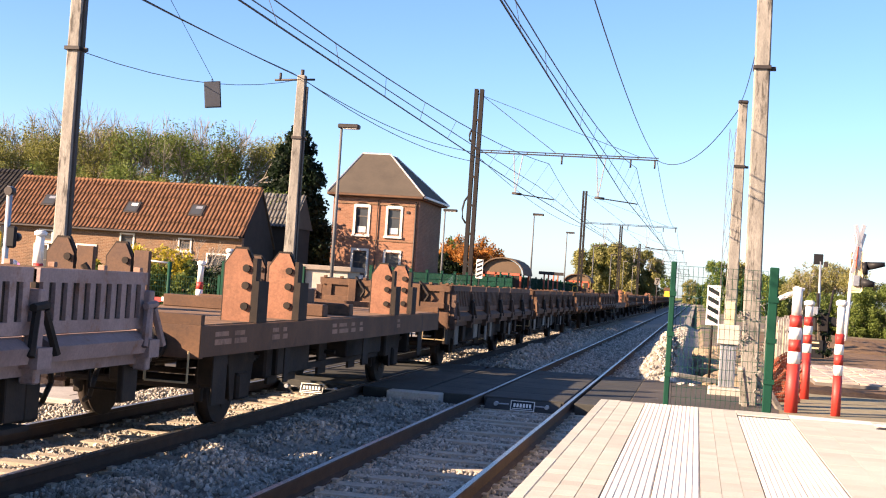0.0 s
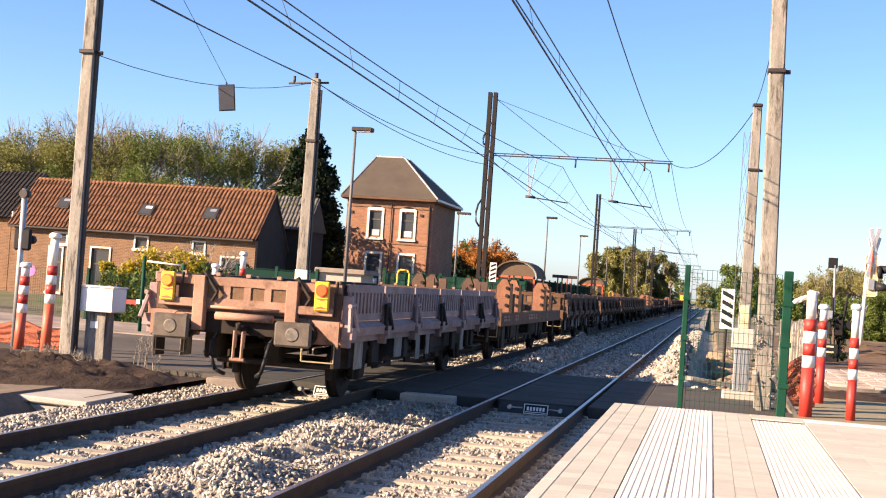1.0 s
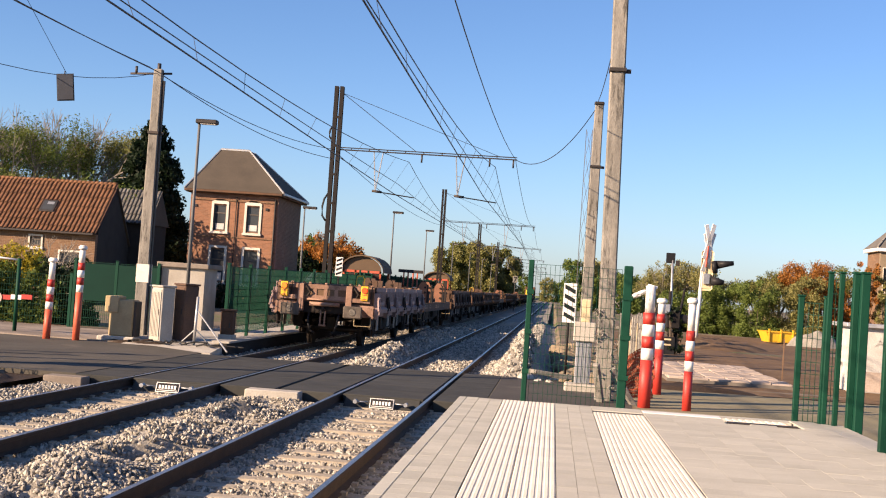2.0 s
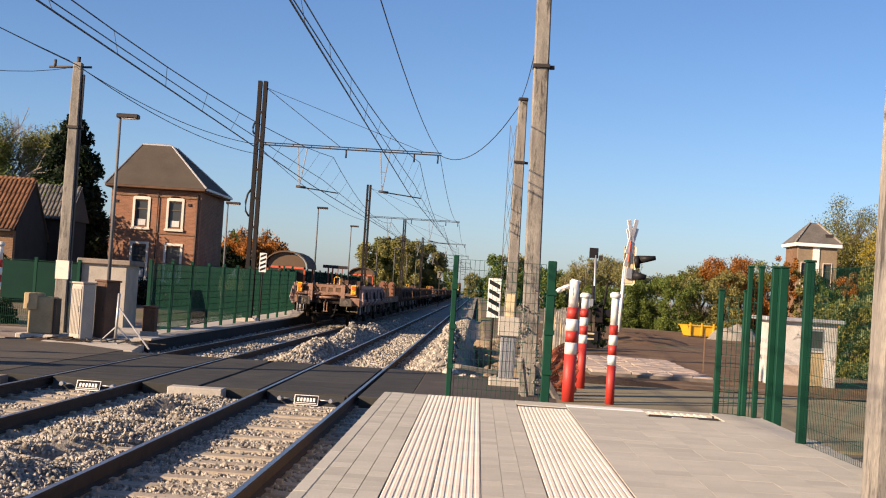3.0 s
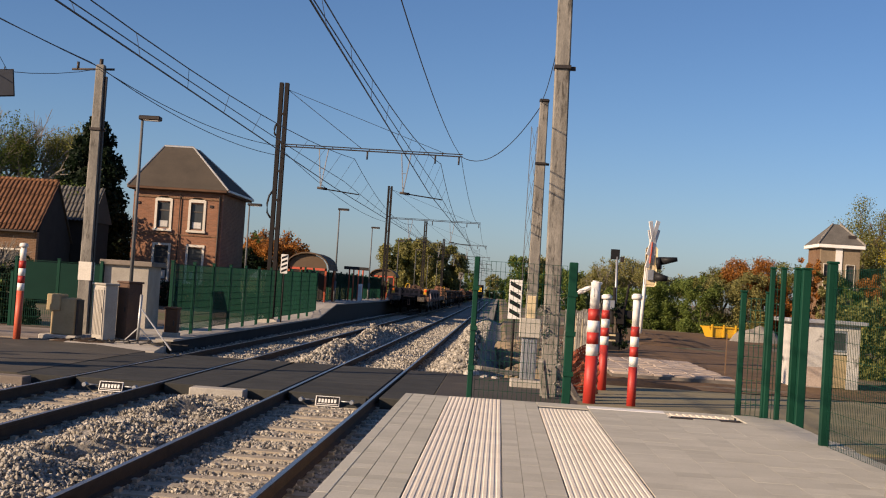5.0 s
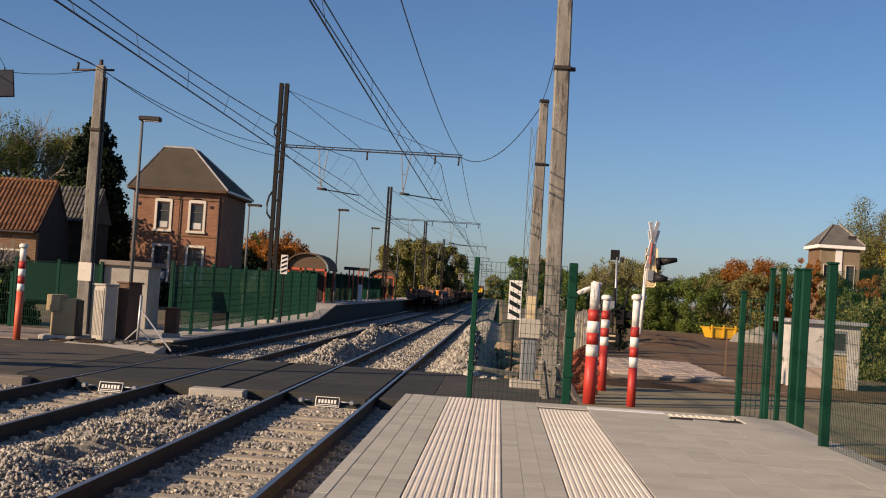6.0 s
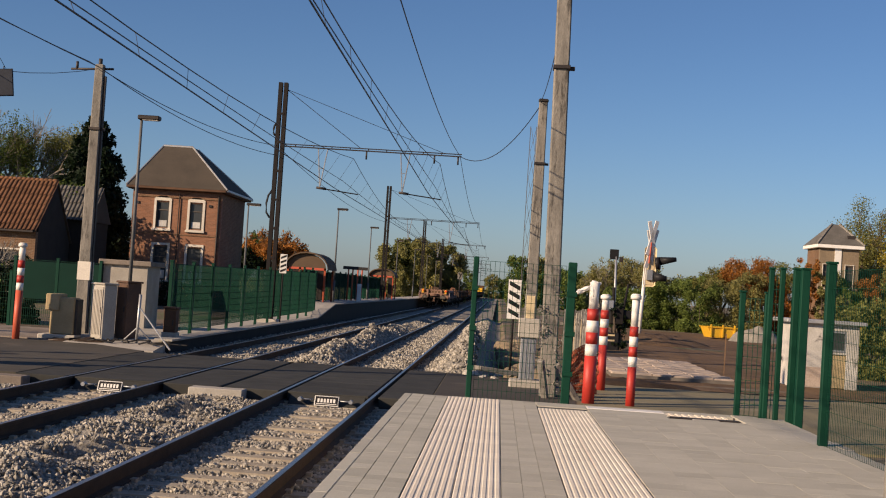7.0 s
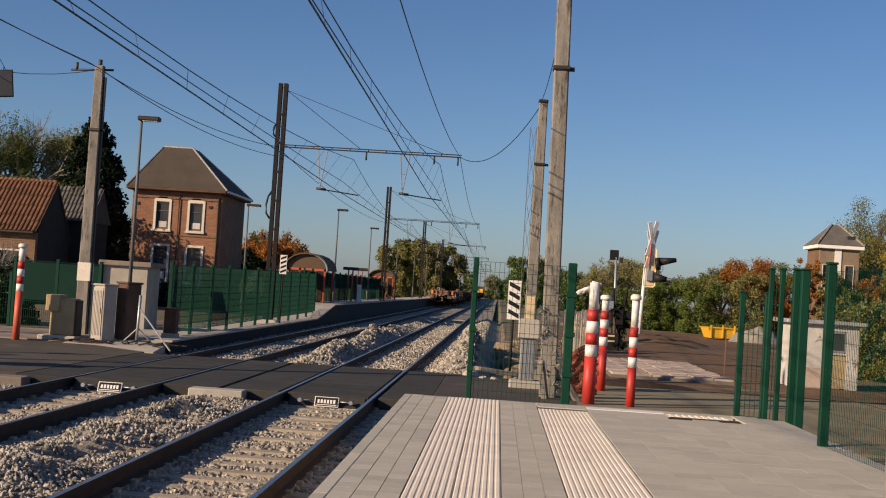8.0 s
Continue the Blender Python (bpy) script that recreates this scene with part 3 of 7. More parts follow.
# ---- near platform ----
def platform():
    root = thing("platform", "low station platform with pavers and ribbed tactile strips", "platform", kind="structure")
    part("platform_base", B((PLAT_X0 + 0.02, PLAT_X1, -8, PLAT_Y1 - 0.02, -0.5, PLAT_Z - 0.045)), M_joint, root)
    part("rear_paving", B((PLAT_X0 + 0.1, PLAT_X1 - 0.02, -7.9, 4.4, PLAT_Z - 0.045, PLAT_Z)), M_pinkpaver, root, "plain grey platform paving")
    part("platform_wall", B((PLAT_X0, PLAT_X0 + 0.2, -8, PLAT_Y1, -0.5, PLAT_Z - 0.09)), M_concrete, root, "rough concrete platform wall")
    y_start = 5.0

    def slab(w, l):
        return mesh_of("paver", B((-w / 2 + 0.003, w / 2 - 0.003, -l / 2 + 0.002, l / 2 - 0.002, -0.06, 0.0)), M_paver)

    def tactile(w, l):
        bm = B((-w / 2 + 0.003, w / 2 - 0.003, -l / 2 + 0.001, l / 2 - 0.001, -0.06, -0.0042))
        for i in range(7):
            x = -w / 2 + (i + 0.5) * w / 7
            prism(bm, ((x - 0.0165, -0.0042), (x + 0.0165, -0.0042), (x + 0.0110, -0.0005), (x - 0.0110, -0.0005)), "y", -l / 2 + 0.001, l / 2 - 0.001)
        return mesh_of("tactile_tile", bm, M_tactile)

    coping = mesh_of("coping_stone", B((-0.0495, 0.0495, -0.497, 0.497, -0.1, 0.0), bev=0.008), M_paver)
    y = PLAT_Y1 - 0.5
    while y > y_start:
        part("coping_stone", coping, None, root, m=pose(PLAT_X0 + 0.05, y, PLAT_Z))
        y -= 1.0
    narrow = slab(0.147, 0.22)
    for i, x in enumerate((-0.906, -0.759, -0.612)):
        y = PLAT_Y1 - 0.11 - 0.07 * i
        while y > 6.6:
            part("paver", narrow, None, root, m=pose(x, y, PLAT_Z + rng.uniform(-0.0008, 0.0008)))
            y -= 0.22
    tile = tactile(0.318, 0.318)
    for x in (-0.376, -0.058):
        y = PLAT_Y1 - 0.159
        while y > 6.6:
            part("tactile_tile", tile, None, root, m=pose(x, y, PLAT_Z))
            y -= 0.318
    wide = mesh_of("paver", B((-0.0705, 0.0705, -0.108, 0.108, -0.06, 0.0)), M_pinkpaver)
    for i, x in enumerate((0.175, 0.319, 0.463)):
        y = PLAT_Y1 - 0.11 - 0.09 * i
        while y > 6.6:
            part("paver", wide, None, root, m=pose(x, y, PLAT_Z + rng.uniform(-0.0008, 0.0008)))
            y -= 0.22
    tile2 = tactile(0.295, 0.295)
    for x in (0.69, 0.985):
        y = 15.35 - 0.15
        while y > 6.6:
            part("tactile_tile", tile2, None, root, m=pose(x, y, PLAT_Z))
            y -= 0.295
    part("drain_grate", B((0.54, 1.14, 15.37, 15.62, -0.05 + PLAT_Z, PLAT_Z - 0.012), bev=0.004), M_dark, root, "dark recessed drain strip")
    part("paver_strip", B((0.54, 1.14, 15.63, PLAT_Y1, PLAT_Z - 0.06, PLAT_Z), bev=0.004), M_pinkpaver, root)
    part("kerb_strip", B((1.15, 2.07, 15.72, 15.98, PLAT_Z - 0.06, PLAT_Z + 0.004), bev=0.006), M_white, root, "pale concrete strip")
    bm = B((2.08, 2.80, 15.52, 15.80, PLAT_Z - 0.06, PLAT_Z - 0.004))
    for i in range(9):
        x = 2.12 + i * 0.078
        box(bm, x, x + 0.04, 15.53, 15.79, PLAT_Z - 0.004, PLAT_Z + 0.004)
    part("ribbed_strip", bm, M_tactile, root)
    part("drain_grate", B((2.1, 2.9, 15.36, 15.50, PLAT_Z - 0.05, PLAT_Z - 0.006)), M_dark, root, "dark recessed drain strip")
    big = mesh_of("paver", B((-0.1479, 0.1479, -0.1479, 0.1479, -0.06, 0.0)), M_pinkpaver)
    blank = [(1.15, 2.07, 15.72, 15.98), (2.08, 2.9, 15.36, 15.8)]
    for i in range(8):
        x = 1.14 + 0.15 + i * 0.297
        y = PLAT_Y1 - 0.15 - (0.15 if i % 2 else 0)
        while y > 7.5:
            if not any(a - 0.14 < x < b + 0.14 and c - 0.14 < y < d + 0.14 for a, b, c, d in blank):
                part("paver", big, None, root, m=pose(x, y, PLAT_Z + rng.uniform(-0.0008, 0.0008)))
            y -= 0.297
    for blk in ((1.15, 2.9, 15.985, PLAT_Y1), (1.15, 2.07, 15.37, 15.715), (2.075, 2.9, 15.81, 15.98)):
        part("paver_strip", B((*blk, PLAT_Z - 0.06, PLAT_Z - 0.001), bev=0.003), M_pinkpaver, root)
    for i in range(24):
        y = 16.0 - i * 0.5 + rng.uniform(-0.1, 0.1)
        w = rng.uniform(0.06, 0.14)
        part("edge_rubble", B((PLAT_X1 - 0.03, PLAT_X1 + w, y - 0.18, y + 0.18, PLAT_Z - 0.12, PLAT_Z + rng.uniform(-0.05, 0.01)), bev=0.03),
             M_concrete, root, "rough concrete kerb fragment")
    solid("platform_end_slope", B((PLAT_X0 + 0.05, 3.2, PLAT_Y1, PLAT_Y1 + 0.35, -0.3, 0.52)), M_concrete, "concrete end wall of the platform", "platform",
          kind="structure")


# ---- poles, masts and wires ----
def concrete_pole(x, y, z1, w0, w1, label, lean=0.0, base_white=0.0, turn=0):
    root = thing("utility_pole", label, "pole", pose(x, y, -0.25, 0, lean, turn), "roadside poles")
    bm = bmesh.new()
    h = z1 + 0.25
    lo = box(bm, -w0, w0, -w0 * 0.8, w0 * 0.8, 0, h)
    for v in lo:
        if v.co.z > 1:
            v.co.x *= w1 / w0
            v.co.y *= w1 / w0
    bmesh.ops.bevel(bm, geom=list(bm.edges), offset=0.025, segments=1, affect="EDGES")
    part("shaft", bm, M_oldpole, root)
    return root


def band(root, z, w, dark=True):
    bm = B((-w, w, -w, w, z - 0.05, z + 0.02), bev=0.006)
    box(bm, w, w + 0.09, -0.04, 0.04, z - 0.06, z + 0.01)
    part("clamp", bm, M_dark if dark else M_galv, root, "dark steel clamp band")


def poles():
    a = concrete_pole(-11.36, 21.9, 9.2, 0.13, 0.115, "weathered concrete pole beside the crossing gate box")
    band(a, 5.9, 0.15)
    # dark strip stands in for shade on the pole's right side
    part("earth_strip", B((0.131, 0.165, -0.05, 0.05, 0.3, 9.0)), M_dark, a, "dark strip for the pole's shaded side")
    b = concrete_pole(-10.58, 33.0, 7.05, 0.17, 0.115, "weathered concrete pole with whitewashed foot")
    band(b, 5.65, 0.145)
    part("whitewash", B((-0.166, 0.166, -0.138, 0.138, 1.75, 2.22)), M_sill, b, "whitewashed band")
    # same added strip, darkening this pole's right side as shade
    part("earth_strip", B((0.14, 0.18, -0.05, 0.05, 0.3, 7.0)), M_dark, b, "dark strip for the pole's shaded side")
    part("crossarm", T(((-0.75, 0, 7.15), (0.35, 0, 7.2), 0.03), ((0, 0, 7.2), (0, 0, 7.45), 0.05), ((-0.6, 0, 7.15), (-0.6, 0, 7.35), 0.035)), M_dark, b)
    p = concrete_pole(1.03, 24.5, 9.4, 0.155, 0.135, "tall weathered pole at the corner of the crossing", lean=-1.0)
    band(p, 6.42, 0.16)
    r = np.random.RandomState(77)
    zs = r.uniform(0.35, 2.35, 26)
    cs = [((-0.15 if k % 2 else 0.15) * r.uniform(0.6, 1.1), -0.13 * r.uniform(0.4, 1.2), z) for k, z in enumerate(zs)]
    leaves("creeper", 520, cs, [0.10] * 26, 0.024, 78, M_oldpole, p)
    d = concrete_pole(1.0, 39.5, 7.75, 0.19, 0.13, "weathered pole carrying a slack cable")
    band(d, 6.1, 0.17)
    part("cap", B((-0.15, 0.15, -0.15, 0.15, 7.95, 8.05), bev=0.03), M_dark, d)
    concrete_pole(2.575, 8.0, 8.6, 0.165, 0.14, "weathered concrete pole standing on the platform before the mesh fence", lean=0.2)
    bm = bmesh.new()
    for i in range(9):
        z = 0.4 + i * 0.75
        tube(bm, (-0.32, 0, z), (-0.16, 0, z + 0.75), 0.008, seg=4)
        tube(bm, (-0.16, 0, z), (-0.32, 0, z + 0.75), 0.008, seg=4)
    for s in (-0.34, -0.16):
        tube(bm, (s, 0, 0.3), (s, 0, 7.2), 0.014, seg=4)
    part("ladder_frame", bm, M_lamppost, d, "thin lattice strip fixed to the pole")


poles()


def mast(y, x=-8.7, top=9.35, arm_z=6.92, arm_x=-1.72, first=False):
    root = thing("catenary_mast", "dark steel catenary mast with an arm across both tracks", "catenary mast", pose(x, y, -0.2), "catenary masts")
    for s in (-0.105, 0.105):
        bm = bmesh.new()
        box(bm, s - 0.075, s + 0.075, -0.10, -0.085, 0, top + 0.2)
        box(bm, s - 0.075, s + 0.075, 0.085, 0.10, 0, top + 0.2)
        box(bm, s - 0.008 + (0.04 if s > 0 else -0.04), s + 0.008 + (0.04 if s > 0 else -0.04), -0.085, 0.085, 0, top + 0.2)
        part("channel", bm, M_mast, root, "rolled steel channel")
    z = 0.6
    while z < top:
        part("batten_plate", B((-0.12, 0.12, -0.108, -0.100, z, z + 0.09)), M_mast, root)
        z += 1.1
    part("foundation", B((-0.4, 0.4, -0.4, 0.4, -0.1, 0.5), bev=0.03), M_concrete, root, "concrete foundation block")
    L = arm_x - x
    z = arm_z + 0.2
    arm = part("arm", B((0.1, L, -0.05, 0.05, z - 0.02, z + 0.02), (0.1, L, -0.05, 0.05, z + 0.07, z + 0.10), (0.1, 0.14, -0.05, 0.05, z - 0.05, z + 0.25),
                        *[(0.6 + i * 0.7, 0.63 + i * 0.7, -0.03, 0.03, z + 0.02, z + 0.07) for i in range(9)]), M_dark, root, "double steel cantilever arm")
    part("stay", T(((0, 0, top + 0.05), (3.1, 0, z + 0.1), 0.012), ((0, 0, top), (L - 0.7, 0, z + 0.1), 0.010), seg=5), M_wire, root)
    for hx in (-7.06, -3.9):
        px = hx - x
        hb = 5.40 + 0.2
        part("drop_bracket", T(((px + 0.22, 0, z), (px, 0, hb), 0.022), ((px - 0.14, 0, z), (px, 0, hb), 0.022), ((px - 0.1, 0, hb + 0.75), (px + 0.12, 0, hb + 0.75), 0.012), seg=6), M_galv, root,
             "pale steel hanger bracket")
        part("insulator", T(((px - 0.12, 0, hb + 0.01), (px + 0.25, 0, hb - 0.02), 0.05), seg=8), M_dark, root)
        part("registration_arm", T(((px - 0.05, 0, hb), (px + 1.5, 0, hb - 0.16), 0.022), seg=6), M_mast, root)
    for hx in (-5.35, -2.75, -1.85):
        px = hx - x
        part("insulator", T(((px, 0, z - 0.02), (px, 0, z - 0.32), 0.035), seg=8), M_dark, root)
    if first:
        for zz in (4.9, 7.75):
            bm = bmesh.new()
            pts = [Vector((-0.2, 0, zz - 0.55)), Vector((-0.34, 0, zz - 0.35)), Vector((-0.36, 0, zz)), Vector((-0.3, 0, zz + 0.3)), Vector((-0.17, 0, zz + 0.5))]
            sc = 1.0 if zz < 6 else 0.45
            c = Vector((-0.2, 0, zz))
            sweep(bm, [c + (p0 - c) * sc for p0 in pts], 0.04)
            part("cable_loop", bm, M_black, root, "black cable loop")
    return root


MASTS = (49.45, 98.0, 146.0, 194.0, 242.0, 290.0)
for i, y in enumerate(MASTS):
    mast(y, first=i == 0)


def wire(name, pts, r, label, category="wire", group="overhead wires"):
    bm = bmesh.new()
    sweep(bm, pts, r, 5)
    return solid(name, bm, M_wire, label, category, group=group)


def sagged(p0, p1, sag, n=14):
    p0, p1 = Vector(p0), Vector(p1)
    return [p0.lerp(p1, i / n) - Vector((0, 0, sag * 4 * (i / n) * (1 - i / n))) for i in range(n + 1)]


def wires():
    posts = (0.9, *MASTS)
    for x, lab in ((NEAR, "near"), (FAR, "far")):
        hi = -2.75 if x == NEAR else -5.35
        con, mes, aux = [], [], []
        for i, (y0, y1) in enumerate(zip((-48.0,) + posts, posts)):
            s = 0.18 if i % 2 else -0.18
            con += [Vector((x + s, y0, 5.45)), Vector((x - s, y1, 5.45))] if not con else [Vector((x - s, y1, 5.45))]
            o = (0.2 if x == NEAR else 0.5) * (1 if i % 2 else -1)
            mes += sagged((x - o, y0, 6.6), (x + o, y1, 6.6), 0.76)[0 if not mes else 1:]
            aux += sagged((x - o * 0.3, y0, 5.72), (x + o * 0.3, y1, 5.72), 0.10)[0 if not aux else 1:]
        wire("contact_wire", con, 0.016, "taut dark contact wire hung over the track")
        wire("auxiliary_wire", aux, 0.011, "thin auxiliary wire just above the contact wire")
        wire("messenger_wire", mes, 0.012, "sagging messenger wire above the contact wire")
        bm = bmesh.new()
        for m_ in mes:
            if 6 < m_.y < 200:
                k = np.interp(m_.y, [c.y for c in con], [c.x for c in con])
                tube(bm, m_, (k, m_.y, 5.45), 0.006, seg=4, caps=False)
        solid("droppers", bm, M_wire, "thin vertical dropper wires between the overhead lines", "wire", kind="stuff")
    pts = []
    for y0, y1 in zip((-48.0,) + posts, posts):
        pts += sagged((-1.78, y0, 6.95), (-1.78, y1, 6.95), 0.75)[0 if not pts else 1:]
    wire("feeder_wire", pts, 0.011, "slack feeder wire hung from the arm ends")
    for dx, dz in ((-0.25, 0.0), (0.0, -0.12)):
        wire("service_cable", sagged((-11.36 + dx, 21.9 - 26, 8.0), (-10.6 + dx, 33.0, 7.1 + dz), 0.45) + sagged((-10.6 + dx, 33.0, 7.1 + dz), (-8.75, 49.3, 6.9 + dz * 3), 0.35)[1:], 0.012,
             "black service cable strung between poles")
    wire("service_cable", sagged((-8.6, 49.5, 6.75), (-8.6, 98, 6.6), 0.5), 0.012, "black service cable strung between masts")
    wire("slack_cable", sagged((1.0, 39.4, 7.75), (-1.72, 49.45, 6.9), 0.75), 0.014, "slack black cable from the pole to the mast arm")
    wire("slack_cable", sagged((0.9, 24.5, 7.2), (0.9, 39.4, 7.7), 0.3), 0.010, "thin cable between the two tall poles")
    wire("span_wire", sagged((-11.25, 21.9, 5.6), (-10.6, 33.0, 6.95), 0.35, 8), 0.008, "thin span wire carrying a small panel")
    wire("span_wire", [(-11.2, 21.9, 9.1), (-10.64, 26.9, 5.9)], 0.006, "thin slanting stay wire")


wires()


def hanging_panel():
    root = thing("hanging_panel", "small grey square panel hung on span wires", "panel", pose(-10.64, 26.9, 5.60, 0, -6, 12))
    part("plate", B((-0.165, 0.165, -0.012, 0.012, -0.27, 0.27), bev=0.004), M_panelgrey, root)
    part("frame", B((-0.18, 0.18, 0.013, 0.025, -0.29, -0.26), (-0.18, 0.18, 0.013, 0.025, 0.26, 0.29), (-0.18, -0.16, 0.013, 0.025, -0.26, 0.26), (0.16, 0.18, 0.013, 0.025, -0.26, 0.26)), M_dark, root)
    part("hook", T(((0, 0, 0.27), (0, 0, 0.34), 0.012)), M_dark, root)


hanging_panel()


def street_lamp(x, y, h, base, arm=0.55, group="platform lamps"):
    root = thing("street_lamp", "grey steel lamp post with a flat rectangular head", "street lamp", pose(x, y, base), group)
    part("post", T(((0, 0, 0), (0, 0, 1.2), 0.075), ((0, 0, 1.2), (0, 0, h), 0.052, 0.036), seg=10), M_lamppost, root)
    hd = part("lamp_head", B((-0.08, arm, -0.14, 0.14, h - 0.02, h + 0.10), bev=0.025), M_dark, root, "dark flat lamp head")
    part("diffuser", B((0.05, arm - 0.05, -0.11, 0.11, h - 0.03, h - 0.021)), M_white, hd)
    return root


street_lamp(-9.75, 34.2, 5.85, 0.0, 0.5)
for y, x, b in ((75.0, -9.5, 0.74), (96.5, -9.7, 0.74), (121, -9.6, 0.74), (146, -9.6, 0.74), (171, -9.6, 0.74), (196, -9.6, 0.74), (221, -9.6, 0.74)):
    street_lamp(x, y, 5.3, b)
street_lamp(-12.3, 62.5, 5.3, 0.0, 0.6)


# ---- goods train ----
PITCH, BODY, WHEEL_R, SPEED = 13.74, 12.5, 0.46, 18.69
REAR0 = 17.57 - SPEED            # the last wagon's rear body edge at the start
WHEELSETS = []


def wheelset_mesh():
    bm = bmesh.new()
    for s in (-0.75, 0.75):
        for x0, x1, r in ((s - 0.065, s + 0.065, WHEEL_R), (s - 0.09 if s > 0 else s + 0.065, s - 0.065 if s > 0 else s + 0.09, WHEEL_R + 0.03)):
            tube(bm, (x0, 0, 0), (x1, 0, 0), r, seg=28)
        tube(bm, (s - 0.10, 0, 0), (s + 0.10, 0, 0), 0.13, seg=12)
        for a in range(6):
            c, q = math.cos(a * math.pi / 3), math.sin(a * math.pi / 3)
            tube(bm, (s + 0.06, 0.25 * c, 0.25 * q), (s + 0.075, 0.25 * c, 0.25 * q), 0.05, seg=6)
            tube(bm, (s - 0.075, 0.25 * c, 0.25 * q), (s - 0.06, 0.25 * c, 0.25 * q), 0.05, seg=6)
    tube(bm, (-1.05, 0, 0), (1.05, 0, 0), 0.075, seg=12)
    return mesh_of("wheelset", bm, M_gear)


WHEELSET = wheelset_mesh()


def running_gear(root, detail):
    for ay in (2.25, 10.25):
        ws = part("wheelset", WHEELSET, None, root, "grimy steel wheelset", pose(0, ay, WHEEL_R))
        WHEELSETS.append((ws, ay))
        for s in (-1, 1):
            bm = B((s * 1.0 - 0.10, s * 1.0 + 0.10, ay - 0.17, ay + 0.17, 0.30, 0.62), bev=0.03)
            part("axle_box", bm, M_gear, root)
            bm = bmesh.new()
            prism(bm, ((ay - 0.5, 1.0), (ay - 0.32, 0.30), (ay - 0.2, 0.30), (ay - 0.2, 0.62), (ay + 0.2, 0.62), (ay + 0.2, 0.30), (ay + 0.32, 0.30), (ay + 0.5, 1.0)), "x", s * 1.04 - 0.012, s * 1.04 + 0.012)
            part("axle_guard", bm, M_gear, root)
            bm = bmesh.new()
            for i in range(6):
                l = 0.72 - i * 0.09
                box(bm, s * 1.0 - 0.05, s * 1.0 + 0.05, ay - l, ay + l, 0.78 - i * 0.022, 0.798 - i * 0.022)
            part("leaf_spring", bm, M_gear, root)
            if detail:
                for d in (-0.75, 0.75):
                    part("brake_shoe", B((s * 0.75 - 0.05, s * 0.75 + 0.05, ay + d * 0.72 - 0.04, ay + d * 0.72 + 0.04, 0.28, 0.68), bev=0.015), M_gear, root)
                    part("spring_shackle", T(((s, ay + d, 0.72), (s, ay + d, 1.0), 0.03), seg=6), M_gear, root)


def couplings(root, end_mat, detail):
    for y, o in ((0.0, -1), (BODY, 1)):
        for s in (-0.875, 0.875):
            b = part("buffer", T(((s, y, 1.025), (s, y + o * 0.38, 1.025), 0.12), ((s, y, 1.025), (s, y + o * 0.12, 1.025), 0.17), ((s, y + o * 0.38, 1.025), (s, y + o * 0.56, 1.025), 0.085), seg=14), M_gear, root, "dark cylindrical buffer")
            part("buffer_head", B((s - 0.26, s + 0.26, min(y + o * 0.55, y + o * 0.62), max(y + o * 0.55, y + o * 0.62), 0.865, 1.205), bev=0.03), M_buffer, b, "greasy rectangular buffer plate")
            # lighter disc paints the round highlight on the buffer plate
            part("buffer_wear", T(((s, y + o * 0.62, 1.035), (s, y + o * 0.627, 1.035), 0.10, 0.08), seg=18), M_buffer_highlight, b, "round highlight painted on the buffer plate")
        if detail:
            part("draw_hook", T(((0, y, 1.04), (0, y + o * 0.3, 1.04), 0.05), ((0, y + o * 0.3, 1.04), (0, y + o * 0.34, 1.12), 0.035), seg=8), M_gear, root)
            bm = bmesh.new()
            for s in (-0.06, 0.06):
                tube(bm, (s, y + o * 0.28, 1.02), (s, y + o * 0.30, 0.62), 0.022, seg=6)
                tube(bm, (s, y + o * 0.22, 1.02), (s, y + o * 0.24, 0.78), 0.018, seg=6)
            tube(bm, (-0.1, y + o * 0.30, 0.62), (0.1, y + o * 0.30, 0.62), 0.025, seg=6)
            part("screw_coupling", bm, end_mat, root, "rusty screw coupling")
            for s in (-0.42, 0.42):
                pts = [Vector((s, y, 0.95)), Vector((s, y + o * 0.18, 0.86)), Vector((s * 0.95, y + o * 0.26, 0.66)), Vector((s * 0.8, y + o * 0.22, 0.46)), Vector((s * 0.55, y + o * 0.12, 0.40))]
                bm = bmesh.new()
                for p0, p1 in zip(pts, pts[1:]):
                    tube(bm, p0, p1, 0.028, seg=7)
                part("brake_hose", bm, M_black, root, "black rubber brake hose")
            for s in (-1, 1):
                part("shunter_step", T(((s * 1.32, y + o * 0.10, 0.98), (s * 1.32, y + o * 0.10, 0.66), 0.011), ((s * 1.32, y + o * 0.10, 0.66), (s * 0.86, y + o * 0.10, 0.66), 0.011), ((s * 0.86, y + o * 0.10, 0.66), (s * 0.86, y + o * 0.10, 0.90), 0.014), seg=6), M_beige if o < 0 and s > 0 else M_gear, root, "thin steel grab rail")


